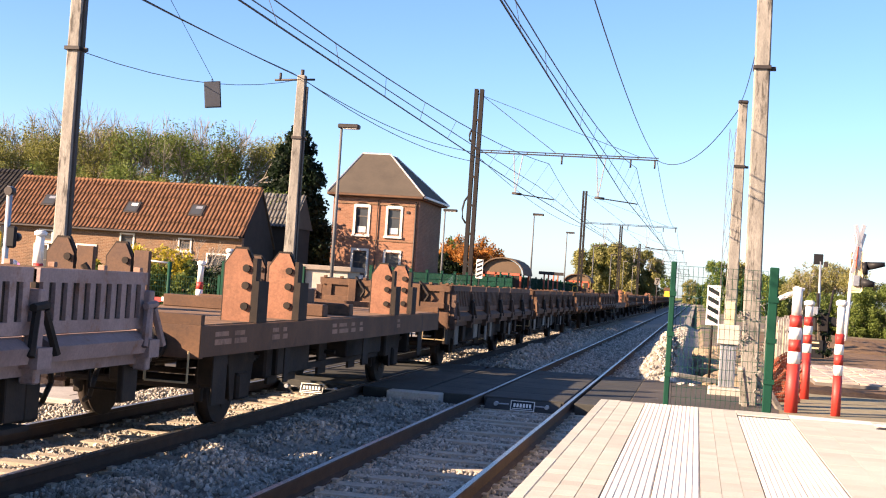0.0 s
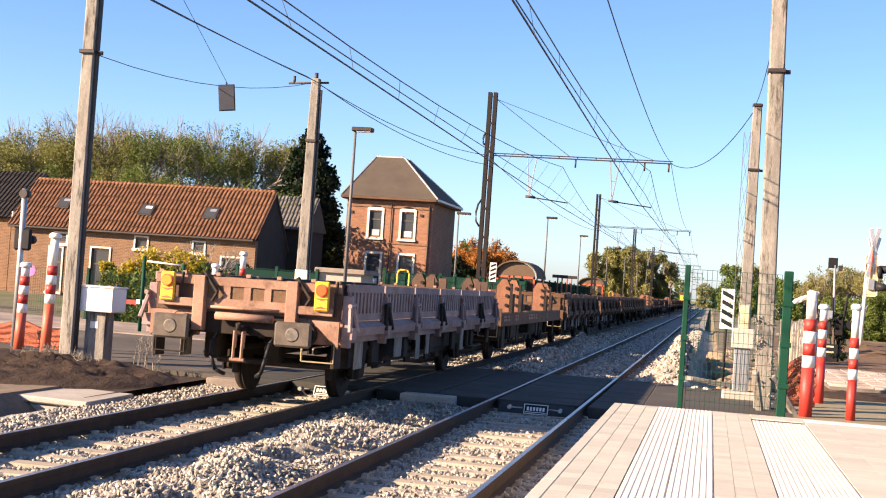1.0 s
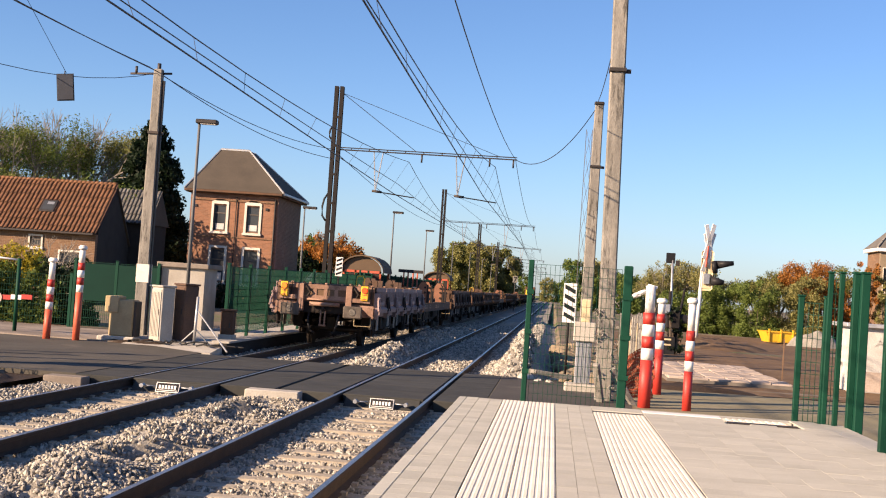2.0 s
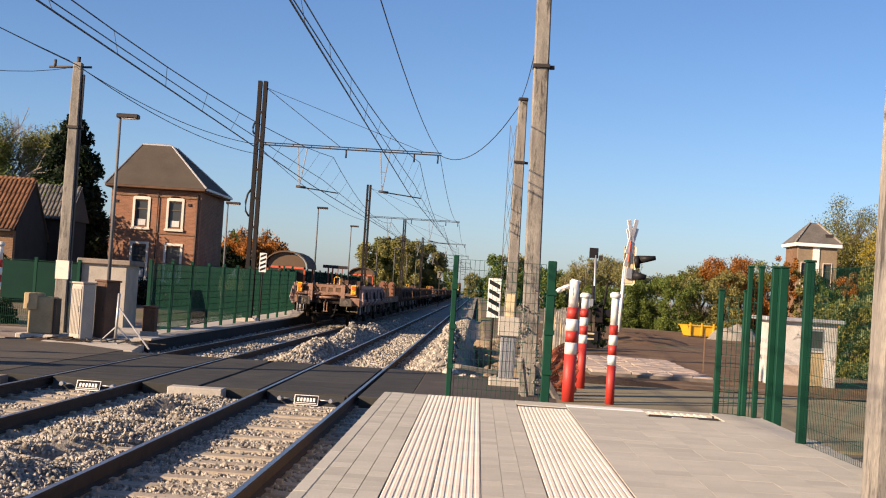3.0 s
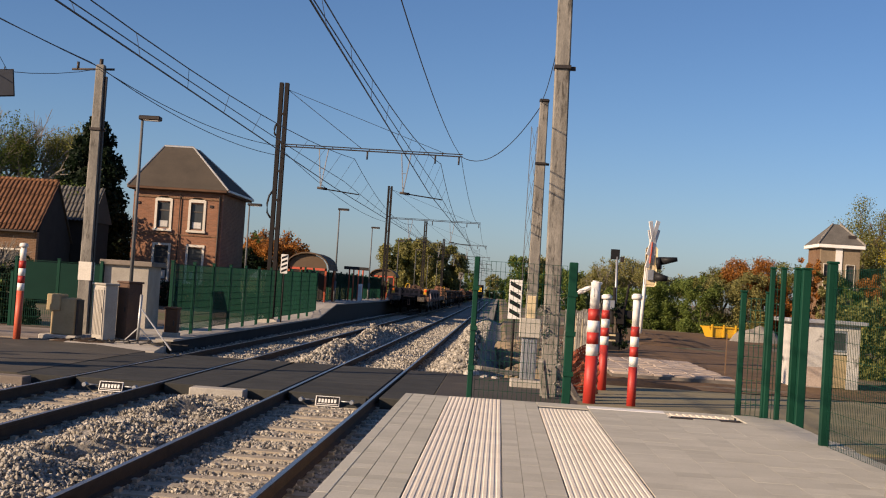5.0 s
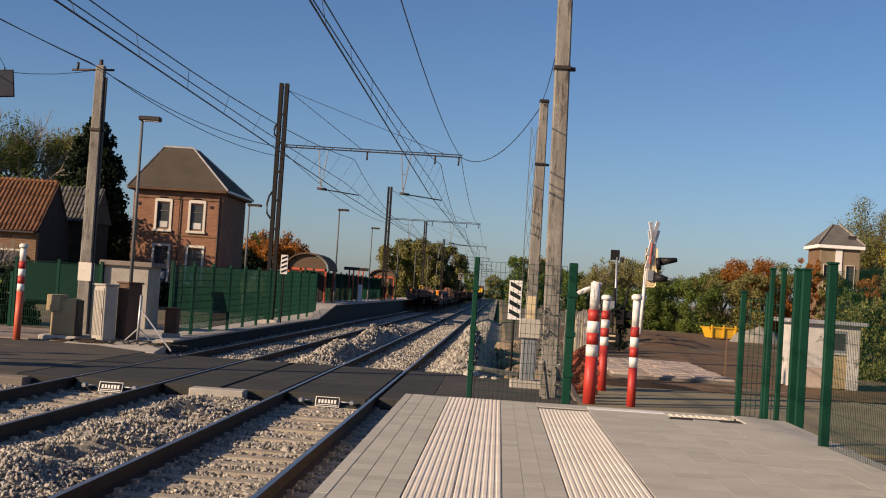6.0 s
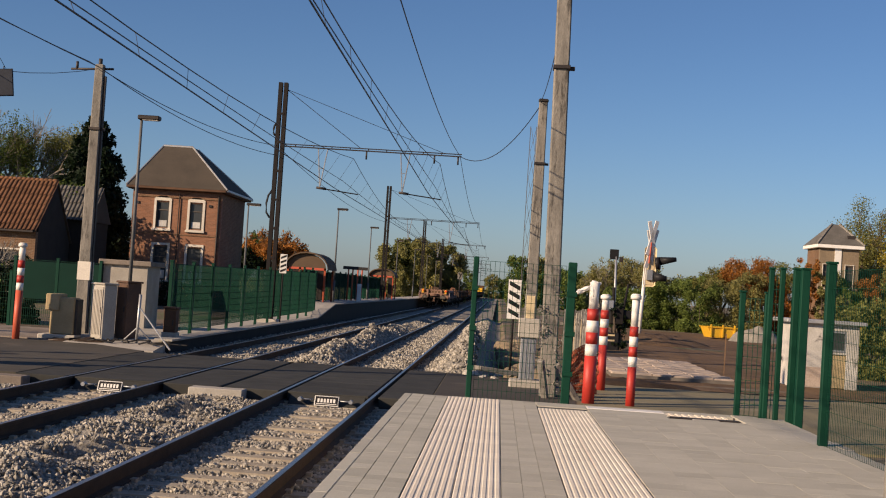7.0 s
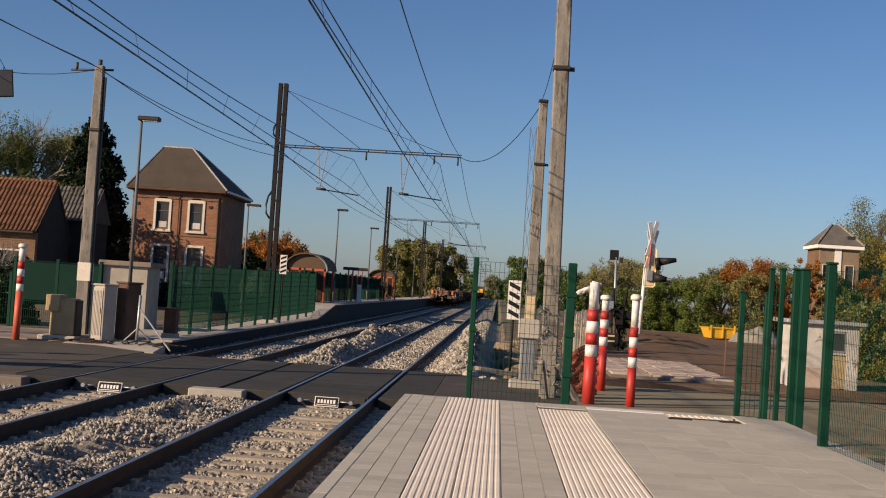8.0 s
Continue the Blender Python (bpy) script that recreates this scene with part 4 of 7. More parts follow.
def underframe(root, sill, end_mat, detail, sill_h=0.30):
    z1 = 1.235
    for s in (-1, 1):
        bm = B((s * 1.36 - 0.04, s * 1.36 + 0.04, 0, BODY, z1 - sill_h, z1), (min(s * 1.36, s * 1.27), max(s * 1.36, s * 1.27), 0, BODY, z1 - sill_h, z1 - sill_h + 0.02))
        part("solebar", bm, sill, root, "long steel sole bar")
    for y in (0.0, BODY - 0.09):
        # near-black colour stands in for the shaded gap below the roller bar
        part("headstock", B((-0.72, 0.72, y - 0.005, y + 0.095, 0.95, z1 + 0.01), bev=0.008), M_gear, root, "steel headstock darkened for the shaded gap")
        for s in (-1, 1):
            part("headstock_end", B((min(s * 0.72, s * 1.40), max(s * 0.72, s * 1.40), y - 0.005, y + 0.095, 0.90, z1 + 0.01), bev=0.008), end_mat, root, "painted headstock end")
    bm = bmesh.new()
    for y in np.arange(1.0, BODY - 0.5, 1.05):
        box(bm, -1.3, 1.3, y - 0.04, y + 0.04, 1.0, 1.18)
    box(bm, -0.25, -0.15, 0.1, BODY - 0.1, 0.92, 1.18)
    box(bm, 0.15, 0.25, 0.1, BODY - 0.1, 0.92, 1.18)
    part("cross_members", bm, M_gear, root)
    if detail:
        for y in (2.25, 10.25):
            part("brake_frame", B((-0.92, 0.92, y - 0.95, y - 0.88, 0.46, 0.54), (-0.92, 0.92, y + 0.88, y + 0.95, 0.46, 0.54), (-0.62, -0.54, y - 0.78, y + 0.78, 0.66, 0.76), (0.54, 0.62, y - 0.78, y + 0.78, 0.66, 0.76), (-0.12, 0.12, y - 1.1, y - 0.85, 0.5, 0.84), bev=0.02), M_gear, root, "grimy brake rigging frame")
        part("brake_cylinder", T(((0.2, 5.6, 0.75), (0.2, 6.5, 0.75), 0.2), seg=14), M_gear, root)
        part("brake_rigging", T(((-0.5, 2.4, 0.6), (-0.5, 10.1, 0.6), 0.025), ((0.5, 2.4, 0.52), (0.5, 10.1, 0.52), 0.025), ((-1.1, 6.2, 0.7), (1.1, 6.2, 0.7), 0.03), ((-0.9, 1.55, 0.5), (0.9, 1.55, 0.5), 0.035), seg=6), M_gear, root)
        for s in (-1, 1):
            part("truss_bar", B((min(s * 0.95, s * 1.0), max(s * 0.95, s * 1.0), 3.1, 9.4, 0.50, 0.58), (min(s * 0.95, s * 1.0), max(s * 0.95, s * 1.0), 3.0, 3.1, 0.50, 1.0), (min(s * 0.95, s * 1.0), max(s * 0.95, s * 1.0), 9.4, 9.5, 0.50, 1.0)), M_gear, root)
            for y in (3.6, 4.4, 5.9, 7.6, 8.5):
                part("brake_hanger", B((min(s * 0.9, s * 0.94), max(s * 0.9, s * 0.94), y, y + 0.3 + 0.1 * s, 0.38, 1.0)), M_gear, root)
        for s in (-1, 1):
            lo, hi = min(s * 0.52, s * 1.14), max(s * 0.52, s * 1.14)
            part("under_locker", B((lo, hi, 3.35, 4.75, 0.52, 1.0), bev=0.02), M_gear, root, "grimy under-floor locker")
            part("under_locker", B((lo, hi, 6.7, 8.9, 0.60, 1.0), bev=0.02), M_gear, root, "grimy under-floor locker")
            for y in (1.30, 2.93, 9.30, 10.93):
                part("spring_hanger", B((min(s * 0.86, s * 1.13), max(s * 0.86, s * 1.13), y, y + 0.27, 0.50, 1.0), bev=0.03), M_gear, root)
        part("air_tank", T(((-0.75, 7.4, 0.78), (-0.75, 8.6, 0.78), 0.17), seg=14), M_gear, root)


PLANK = mesh_of("floor_plank", B((-1.33, 1.33, -0.239, 0.239, -0.025, 0.025), bev=0.004), M_planks)


def floor_planks(root, detail=True):
    if detail:
        for i in range(25):
            part("floor_plank", PLANK, None, root, m=pose(0, 0.345 + i * 0.4915, 1.22 + 0.002 * (i * 7 % 3)))
    else:
        part("floor", B((-1.33, 1.33, 0.1, BODY - 0.1, 1.195, 1.245)), M_planks, root, "worn plank floor")


def low_side_wagon(paint, end_mat, label, last=False, detail=True, sides=1.75, recess_shade=None):
    root = thing("goods_wagon", label, "railway wagon", group="wagons of the goods train")
    running_gear(root, detail)
    couplings(root, end_mat, detail)
    underframe(root, paint, end_mat, detail)
    floor_planks(root, detail)
    z0, z1 = 1.25, sides
    n = 6
    seg = BODY / n
    for s in (-1, 1):
        xo = s * 1.385
        for i in range(n):
            y0, y1 = i * seg + 0.05, (i + 1) * seg - 0.05
            # the last wagon's panel colour carries the shade between the ribs
            d = part("drop_side", B((xo - 0.02, xo + 0.02, y0, y1, z0, z1)), recess_shade or paint, root, "ribbed steel drop side")
            bm = bmesh.new()
            for zz, hh in ((z1 - 0.10, 0.11), (z0 + 0.0, 0.10)):
                box(bm, min(xo, xo + s * 0.05), max(xo, xo + s * 0.05), y0, y1, zz, zz + hh)
            m_ = 10
            for k in range(m_):
                y = y0 + (k + 0.5) * (y1 - y0) / m_
                box(bm, min(xo, xo + s * 0.055), max(xo, xo + s * 0.055), y - 0.048, y + 0.048, z0 + 0.10, z1 - 0.10)
            part("ribs", bm, paint, d)
            # sloping flap and catch lever along the sole bar
            bm = bmesh.new()
            prism(bm, ((xo + s * 0.02, 1.235), (xo + s * 0.15, 1.16), (xo + s * 0.12, 1.04), (xo + s * 0.02, 1.04)), "y", y0 + 0.12, y1 - 0.12)
            part("side_flap", bm, paint, d, "sloping catch plate")
        for i in range(n + 1):
            y = min(max(i * seg, 0.06), BODY - 0.06)
            bm = B((min(s * 1.37, s * 1.50), max(s * 1.37, s * 1.50), y - 0.05, y + 0.05, 0.88, z1 - 0.15), bev=0.012)
            box(bm, min(s * 1.40, s * 1.55), max(s * 1.40, s * 1.55), y - 0.11, y + 0.11, 1.0, 1.16)
            st = part("stanchion", bm, paint, root, "hinged steel side post")
            if detail:
                bm = bmesh.new()
                for d_ in (-1, 1):
                    tube(bm, (s * 1.49, y + d_ * 0.06, 1.44), (s * 1.54, y + d_ * 0.2, 1.10), 0.035, seg=6)
                tube(bm, (s * 1.50, y - 0.14, 1.46), (s * 1.50, y + 0.08, 1.48), 0.035, seg=6)
                part("catch", bm, M_gear if i % 2 else paint, st)
                part("catch_lever", B((min(s * 1.28, s * 1.34), max(s * 1.28, s * 1.34), y - 0.16, y + 0.14, 0.58, 0.92), bev=0.01), M_gear, st, "dark hanging catch lever")
        if detail:
            for y, w, h in ((0.9, 0.42, 0.40), (3.3, 0.5, 0.32), (4.9, 0.3, 0.42), (5.7, 0.28, 0.36), (9.0, 0.32, 0.4)):
                part("label_plate", B((min(s * 1.33, s * 1.35), max(s * 1.33, s * 1.35), y, y + w, 0.93 - h, 0.93), bev=0.006), M_oldpole, root, "grey hanging plate")
            for y in (2.25, 10.25):
                part("foot_board", B((min(s * 1.25, s * 1.42), max(s * 1.25, s * 1.42), y - 0.25, y + 0.25, 0.52, 0.56)), M_gear, root)
    for y, o in ((0.0, -1), (BODY, 1)):
        # last wagon's end boards are coloured dark for the shaded gaps
        e = part("end_panel", B((-1.36, 1.36, y - 0.02, y + 0.02, z0, z1)), M_wagon_dark if recess_shade else end_mat, root, "dark recessed end board")
        bm = bmesh.new()
        ya, yb = sorted((y + o * 0.02, y + o * 0.07))
        box(bm, -1.36, 1.36, ya, yb, z1 - 0.13, z1 - 0.01)
        box(bm, -0.60, 0.60, ya, yb, z0 + 0.04, z0 + 0.19)
        for x in (-1.2, -0.3, 0.0, 0.3, 1.2):
            box(bm, x - 0.05, x + 0.05, *sorted((y + o * 0.02, y + o * 0.064)), z0 + 0.1, z1 - 0.1)
        part("end_ribs", bm, end_mat, e)
        part("end_plank", B((-0.60, 0.60, *sorted((y + o * 0.022, y + o * 0.045)), z0 + 0.19, z1 - 0.13)), M_planks, e, "dark worn middle planks")
        for x in (-1.3, -0.95, -0.45, 0.0, 0.45, 0.95, 1.3):
            part("top_lug", B((x - 0.035, x + 0.035, *sorted((y + o * 0.0, y + o * 0.06)), z1, z1 + 0.05), bev=0.006), end_mat, e)
        for x in (-0.68, 0.68):
            part("end_post", B((x - 0.085, x + 0.085, *sorted((y + o * 0.02, y + o * 0.16)), 0.98, z1 + 0.0), bev=0.012), end_mat, root, "pale vertical end post")
            # dark chevron tubes stand in for irregular shadows beside the end posts
            part("latch", T(((x + 0.1, y + o * 0.1, z1 - 0.02), (x + 0.26, y + o * 0.12, z1 - 0.22), 0.03), ((x + 0.26, y + o * 0.12, z1 - 0.22), (x + 0.18, y + o * 0.1, z1 - 0.35), 0.025), ((x + 0.05, y + o * 0.08, z1 + 0.05), (x + 0.12, y + o * 0.1, z1 - 0.05), 0.035), seg=6), M_gear, root)
        for x in (-1.0, 1.0):
            part("lamp_shelf", B((x - 0.28, x + 0.28, *sorted((y + o * 0.02, y + o * 0.14)), z0 + 0.05, z0 + 0.17), bev=0.01), end_mat, root, "pale lamp bracket plate")
        part("roller_bar", T(((-0.42, y + o * 0.12, 1.20), (0.42, y + o * 0.12, 1.20), 0.055), ((-0.5, y + o * 0.12, 1.32), (0.5, y + o * 0.12, 1.32), 0.02), seg=10), end_mat, root)
        for x in (-1.18, 1.18):
            bm = bmesh.new()
            prism(bm, ((x - 0.2, 1.235), (x + 0.2, 1.235), (x + 0.2, 0.86)) if x > 0 else ((x - 0.2, 1.235), (x + 0.2, 1.235), (x - 0.2, 0.86)), "y", *sorted((y + o * 0.1, y + o * 0.14)))
            part("corner_gusset", bm, end_mat, root)
    if last:
        for x, lamp in ((-1.14, M_lampamber), (1.12, M_lampred)):
            tb = part("tail_board", B((x - 0.105, x + 0.105, -0.20, -0.14, 1.365, 1.775), bev=0.02), M_yellow, root, "bright yellow tail lamp board")
            part("lens", T(((x, -0.235, 1.65), (x, -0.20, 1.65), 0.07), seg=20), lamp, tb, "round red lamp lens")
            part("bezel", T(((x, -0.215, 1.65), (x, -0.199, 1.65), 0.088), seg=20), M_orange, tb)
            bm = bmesh.new()
            for k in (0, 1):
                z = 1.405 + 0.075 * k
                prism(bm, ((x - 0.09, z + (0.06 if k else 0)), (x + 0.09, z + (0.06 if k else 0)), (x, z + 0.03)), "y", -0.206, -0.199)
            part("reflector_mark", bm, M_orange, tb, "orange reflector triangles")
            part("lamp_iron", T(((x + 0.16, -0.1, 1.3), (x + 0.2, -0.12, 1.78), 0.02), seg=6), M_gear, root)
    return root


def bolster_wagon(label, detail=True):
    root = thing("goods_wagon", label, "railway wagon", group="wagons of the goods train")
    running_gear(root, detail)
    couplings(root, M_wagon_rust, detail)
    underframe(root, M_wagon_rust, M_wagon_rust, detail, 0.32)
    floor_planks(root)
    for y in (0.0, BODY - 0.1):
        part("end_sill", B((-1.39, 1.39, y, y + 0.1, 1.245, 1.35)), M_wagon_rust, root)
    for y, side in ((1.8, 1), (3.4, 1), (8.8, 1), (10.1, 1), (1.8, -1), (3.4, -1), (8.8, -1), (10.1, -1)):
        x = side * 1.12
        bm = bmesh.new()
        prism(bm, ((x - 0.17, 1.24), (x + 0.17, 1.24), (x + 0.17, 1.90), (x + 0.08, 2.08), (x - 0.05, 2.08), (x - 0.17, 1.90)), "y", y - 0.05, y + 0.05)
        st = part("bolster_plate", bm, M_bolster if side > 0 else M_wagon_dark, root, "tall rust-orange steel bolster plate" if side > 0 else "tall dark brown bolster plate")
        bm = bmesh.new()
        prism(bm, ((x - 0.19, 1.24), (x + 0.19, 1.24), (x + 0.19, 1.91), (x + 0.09, 2.105), (x - 0.06, 2.105), (x - 0.19, 1.91)), "y", y - 0.03, y + 0.035)
        part("rim", bm, M_gear, st, "dark grimy plate edge")
        if side < 0:
            part("stake_pocket", B((x + 0.2, x + 0.42, y - 0.04, y + 0.04, 1.24, 2.0), bev=0.012), M_wagon_dark, st, "dark stake pocket")
        for z in (1.42, 1.66, 1.86):
            part("bolt", T(((x + 0.10, y - 0.085, z), (x + 0.10, y - 0.05, z), 0.045), seg=10), M_gear, st, "dark round bolt")
        part("brace", B((x + 0.172, x + 0.26, y - 0.06, y + 0.30, 1.24, 1.72), (x + 0.172, x + 0.22, y - 0.06, y + 0.1, 1.72, 1.98)) if side > 0 else B((x - 0.26, x - 0.172, y - 0.06, y + 0.30, 1.24, 1.72)), M_gear, st, "dark steel brace")
    for y in (5.2, 6.6):
        part("cross_bolster", B((-1.2, 1.2, y - 0.12, y + 0.12, 1.245, 1.42), bev=0.015), M_wagon_rust, root, "low timber cross bolster")
    part("tool_box", B((-0.3, 0.7, 5.5, 6.3, 1.245, 1.62), bev=0.02), M_wagon_dark, root, "dark rusty tool box")
    for s in (-1, 1):
        bm = bmesh.new()
        for y, w in ((2.3, 0.28), (2.7, 0.18), (4.9, 0.26), (5.25, 0.5), (5.9, 0.26), (6.4, 0.2), (8.9, 0.22), (0.4, 0.5), (1.0, 0.4)):
            box(bm, min(s * 1.40, s * 1.403), max(s * 1.40, s * 1.403), y, y + w, 1.03, 1.09)
            box(bm, min(s * 1.40, s * 1.403), max(s * 1.40, s * 1.403), y, y + w * 0.8, 1.12, 1.17)
        tagged(part("stencil", bm, M_wagon_end, root, "pale stencilled lettering shown as bars"), kind="stuff")
        for y, w, h in ((0.55, 0.42, 0.55), (3.0, 0.18, 0.45), (6.9, 0.3, 0.4), (10.9, 0.35, 0.45)):
            part("label_plate", B((min(s * 1.33, s * 1.35), max(s * 1.33, s * 1.35), y, y + w, 0.92 - h, 0.92), bev=0.006), M_gear, root)
    bm = bmesh.new()
    for x in (-1.3, -1.0):
        tube(bm, (x, 0.15, 1.25), (x, 0.15, 2.05), 0.022, seg=8)
    tube(bm, (-1.3, 0.15, 2.05), (-1.24, 0.15, 2.13), 0.022, seg=8)
    tube(bm, (-1.24, 0.15, 2.13), (-1.06, 0.15, 2.13), 0.022, seg=8)
    tube(bm, (-1.06, 0.15, 2.13), (-1.0, 0.15, 2.05), 0.022, seg=8)
    part("handrail", bm, M_yellow, root, "yellow hoop handrail")
    return root


WAGONS = []


def train():
    w0 = low_side_wagon(M_wagon_grey, M_wagon_end, "faded brown low-sided goods wagon with yellow tail lamp boards", last=True, recess_shade=M_gear)
    w1 = bolster_wagon("rusty flat goods wagon with tall rust-orange bolster plates")
    w2 = low_side_wagon(M_wagon_dark, M_wagon_rust, "dark brown low-sided goods wagon with rusty ends", sides=1.78)
    w3 = low_side_wagon(M_wagon_rust, M_wagon_rust, "rusty red low-sided goods wagon", sides=1.76)
    WAGONS.extend([w0, w1, w2, w3])
    w4 = low_side_wagon(M_wagon_rust, M_wagon_rust, "rusty red low-sided goods wagon", sides=1.76, detail=False)
    WAGONS.append(w4)
    for i in range(5, 22):
        src = (w4, w2, w1, w4, w4, w4, w1, w4)[i % 8] if i < 12 else w4
        c = copy_thing(src, Matrix.Identity(4))
        for o in c.children:
            if o.name.startswith("wheelset"):
                WHEELSETS.append((o, o.matrix_basis.translation.y))
        WAGONS.append(c)


train()


def motions():
    step = 0.5
    times = [i * step for i in range(17)]
    for i, w in enumerate(WAGONS):
        y0 = REAR0 + i * PITCH - (0.2 if i == 0 else 0.0)
        walk(w, [(t, pose(FAR, y0 + SPEED * t, 0)) for t in times])
    n = 240
    per = math.degrees(SPEED / FPS / WHEEL_R)
    for k, (ws, ay) in enumerate(WHEELSETS):
        walk(ws, [(j / FPS, pose(0, ay, WHEEL_R, -(k * 37 % 360) - per * j)) for j in range(n + 1)])


# ---- vegetation ----
def branchy(bm, r, p, way, length, rad, depth, tips, rise=0.12):
    q = p + way * length
    tube(bm, p, q, rad, rad * 0.65, seg=5 if depth > 1 else 4, caps=False)
    tips.append(q)
    if depth == 0:
        return
    for _ in range(3 if depth > 1 else 4):
        d = (way + Vector(r.normal(size=3)) * 0.42 + Vector((0, 0, rise))).normalized()
        branchy(bm, r, p.lerp(q, r.uniform(0.55, 1.0)), d, length * r.uniform(0.55, 0.8), rad * 0.55, depth - 1, tips, rise)


def tree(x, y, h, seed, material, label, name="tree", n=2600, leaf=0.17, bare=0.0, base=0.0, category="tree", group="", low=0.3, deep=3):
    n, leaf = int(n * 2.2), leaf * 0.62
    r = np.random.RandomState(seed)
    root = thing(name, label, category, pose(x, y, base), group)
    bm, tips = bmesh.new(), []
    tube(bm, (0, 0, -0.2), (0, 0, h * 0.3), h * 0.02, h * 0.014, seg=8)
    for k in range(6):
        a = k * 1.05 + r.uniform(0, 1)
        way = Vector((math.cos(a) * 0.5, math.sin(a) * 0.5, 1.0)).normalized()
        branchy(bm, r, Vector((0, 0, h * r.uniform(0.15, 0.3))), way, h * 0.30, h * 0.012, deep, tips, 0.22 if bare else 0.12)
    part("trunk", bm, M_twig if bare else M_bark, root, "branching trunk and limbs")
    tips = [t_ for t_ in tips if t_.z > h * low]
    if bare:
        tips = [t_ for t_ in tips if t_.z < h * (1 - bare)] or tips[:5]
    top = max(t_.z for t_ in tips)
    keep = [tips[i] for i in r.choice(len(tips), min(len(tips), 70), replace=False)]
    if not bare:
        keep = [Vector((k.x, k.y, k.z * h * 0.9 / top)) for k in keep]
    leaves("crown", n, keep, [h * r.uniform(0.045, 0.11) for _ in keep], leaf, seed, material, root, hollow=0.1)
    return root


def bush(x, y, w, d, h, seed, material, label, n=1800, leaf=0.12, name="bush", category="bush", group="", base=0.0):
    r = np.random.RandomState(seed)
    n, leaf = int(n * 1.9), leaf * 0.68
    root = thing(name, label, category, pose(x, y, base), group)
    cs = [(r.uniform(-w, w) * 0.8, r.uniform(-d, d) * 0.8, h * r.uniform(0.04, 0.9)) for _ in range(34 + int(h * 5))]
    cs += [(r.uniform(-w, w) * 0.85, r.uniform(-d, d) * 0.85, 0.12 * h * r.uniform(0.4, 1.0)) for _ in range(12)]
    bm = bmesh.new()
    for c in cs[:12]:
        tube(bm, (c[0] * 0.3, c[1] * 0.3, -0.1), c, 0.035, 0.01, seg=5, caps=False)
    part("stem", bm, M_bark, root)
    leaves("leaves", n, cs, [min(w, h) * r.uniform(0.18, 0.36) for _ in cs], leaf, seed, material, root, hollow=0.15)
    return root


def conifer(x, y, h, w, seed):
    r = np.random.RandomState(seed)
    root = thing("conifer", "tall dense dark green conifer beside the brick house", "tree", pose(x, y, 0))
    part("trunk", T(((0, 0, -0.2), (0, 0, h * 0.9), 0.22, 0.03)), M_bark, root)
    cs, rs = [], []
    for i in range(230):
        z = r.uniform(0.02, 0.97)
        a = r.uniform(0, 6.28)
        rad = w * min(1.0, (1 - z) * 1.5 + 0.03) ** 0.7
        k = rad * r.uniform(0.35, 0.92)
        cs.append((k * math.cos(a), k * math.sin(a), z * h))
        rs.append(0.25 + 0.35 * rad / w)
    leaves("crown", 46000, cs, rs, 0.14, seed, M_leaf_dark, root, squash=1.3, hollow=0.1)


# ---- brick house ----
def window(root, x, z, w, h, y=0.0, arch=True, curtain=True, edge=0.13):
    """A framed sash window in a wall that faces -y, set round (x, z) at its sill."""
    wn_ = part("window", B((x - w / 2 - edge, x - w / 2, y - 0.05, y + 0.1, z - 0.05, z + h + 0.05), (x + w / 2, x + w / 2 + edge, y - 0.05, y + 0.1, z - 0.05, z + h + 0.05),
                           (x - w / 2 - edge, x + w / 2 + edge, y - 0.05, y + 0.1, z + h + 0.05, z + h + edge + 0.05)), M_sill, root, "pale stone window surround")
    if arch:
        bm = bmesh.new()
        prism(bm, ((x - w / 2 - 0.1, z + h + edge + 0.05), (x + w / 2 + 0.1, z + h + edge + 0.05), (x + w / 4, z + h + 0.32), (x - w / 4, z + h + 0.32)), "y", y - 0.05, y + 0.1)
        part("arch", bm, M_sill, wn_)
    part("sill", B((x - w / 2 - edge - 0.05, x + w / 2 + edge + 0.05, y - 0.12, y + 0.1, z - 0.19, z - 0.05), bev=0.015), M_sill, wn_, "projecting stone sill")
    part("frame", B((x - w / 2, x - w / 2 + 0.06, y + 0.06, y + 0.12, z, z + h), (x + w / 2 - 0.06, x + w / 2, y + 0.06, y + 0.12, z, z + h),
                    (x - w / 2, x + w / 2, y + 0.06, y + 0.12, z + h - 0.06, z + h), (x - w / 2, x + w / 2, y + 0.055, y + 0.115, z + h * 0.66, z + h * 0.66 + 0.06),
                    (x - w / 2, x + w / 2, y + 0.06, y + 0.12, z, z + 0.06)), M_sash, wn_, "dark wooden sash frame")
    part("pane", B((x - w / 2 + 0.05, x + w / 2 - 0.05, y + 0.09, y + 0.10, z + 0.05, z + h - 0.05)), M_glass, wn_, "dark reflecting pane")
    if curtain:
        part("curtain", B((x - w / 2 + 0.12, x + w / 2 - 0.12, y + 0.075, y + 0.085, z + 0.07, z + h * 0.28)), M_curtain, wn_, "pale half curtain")


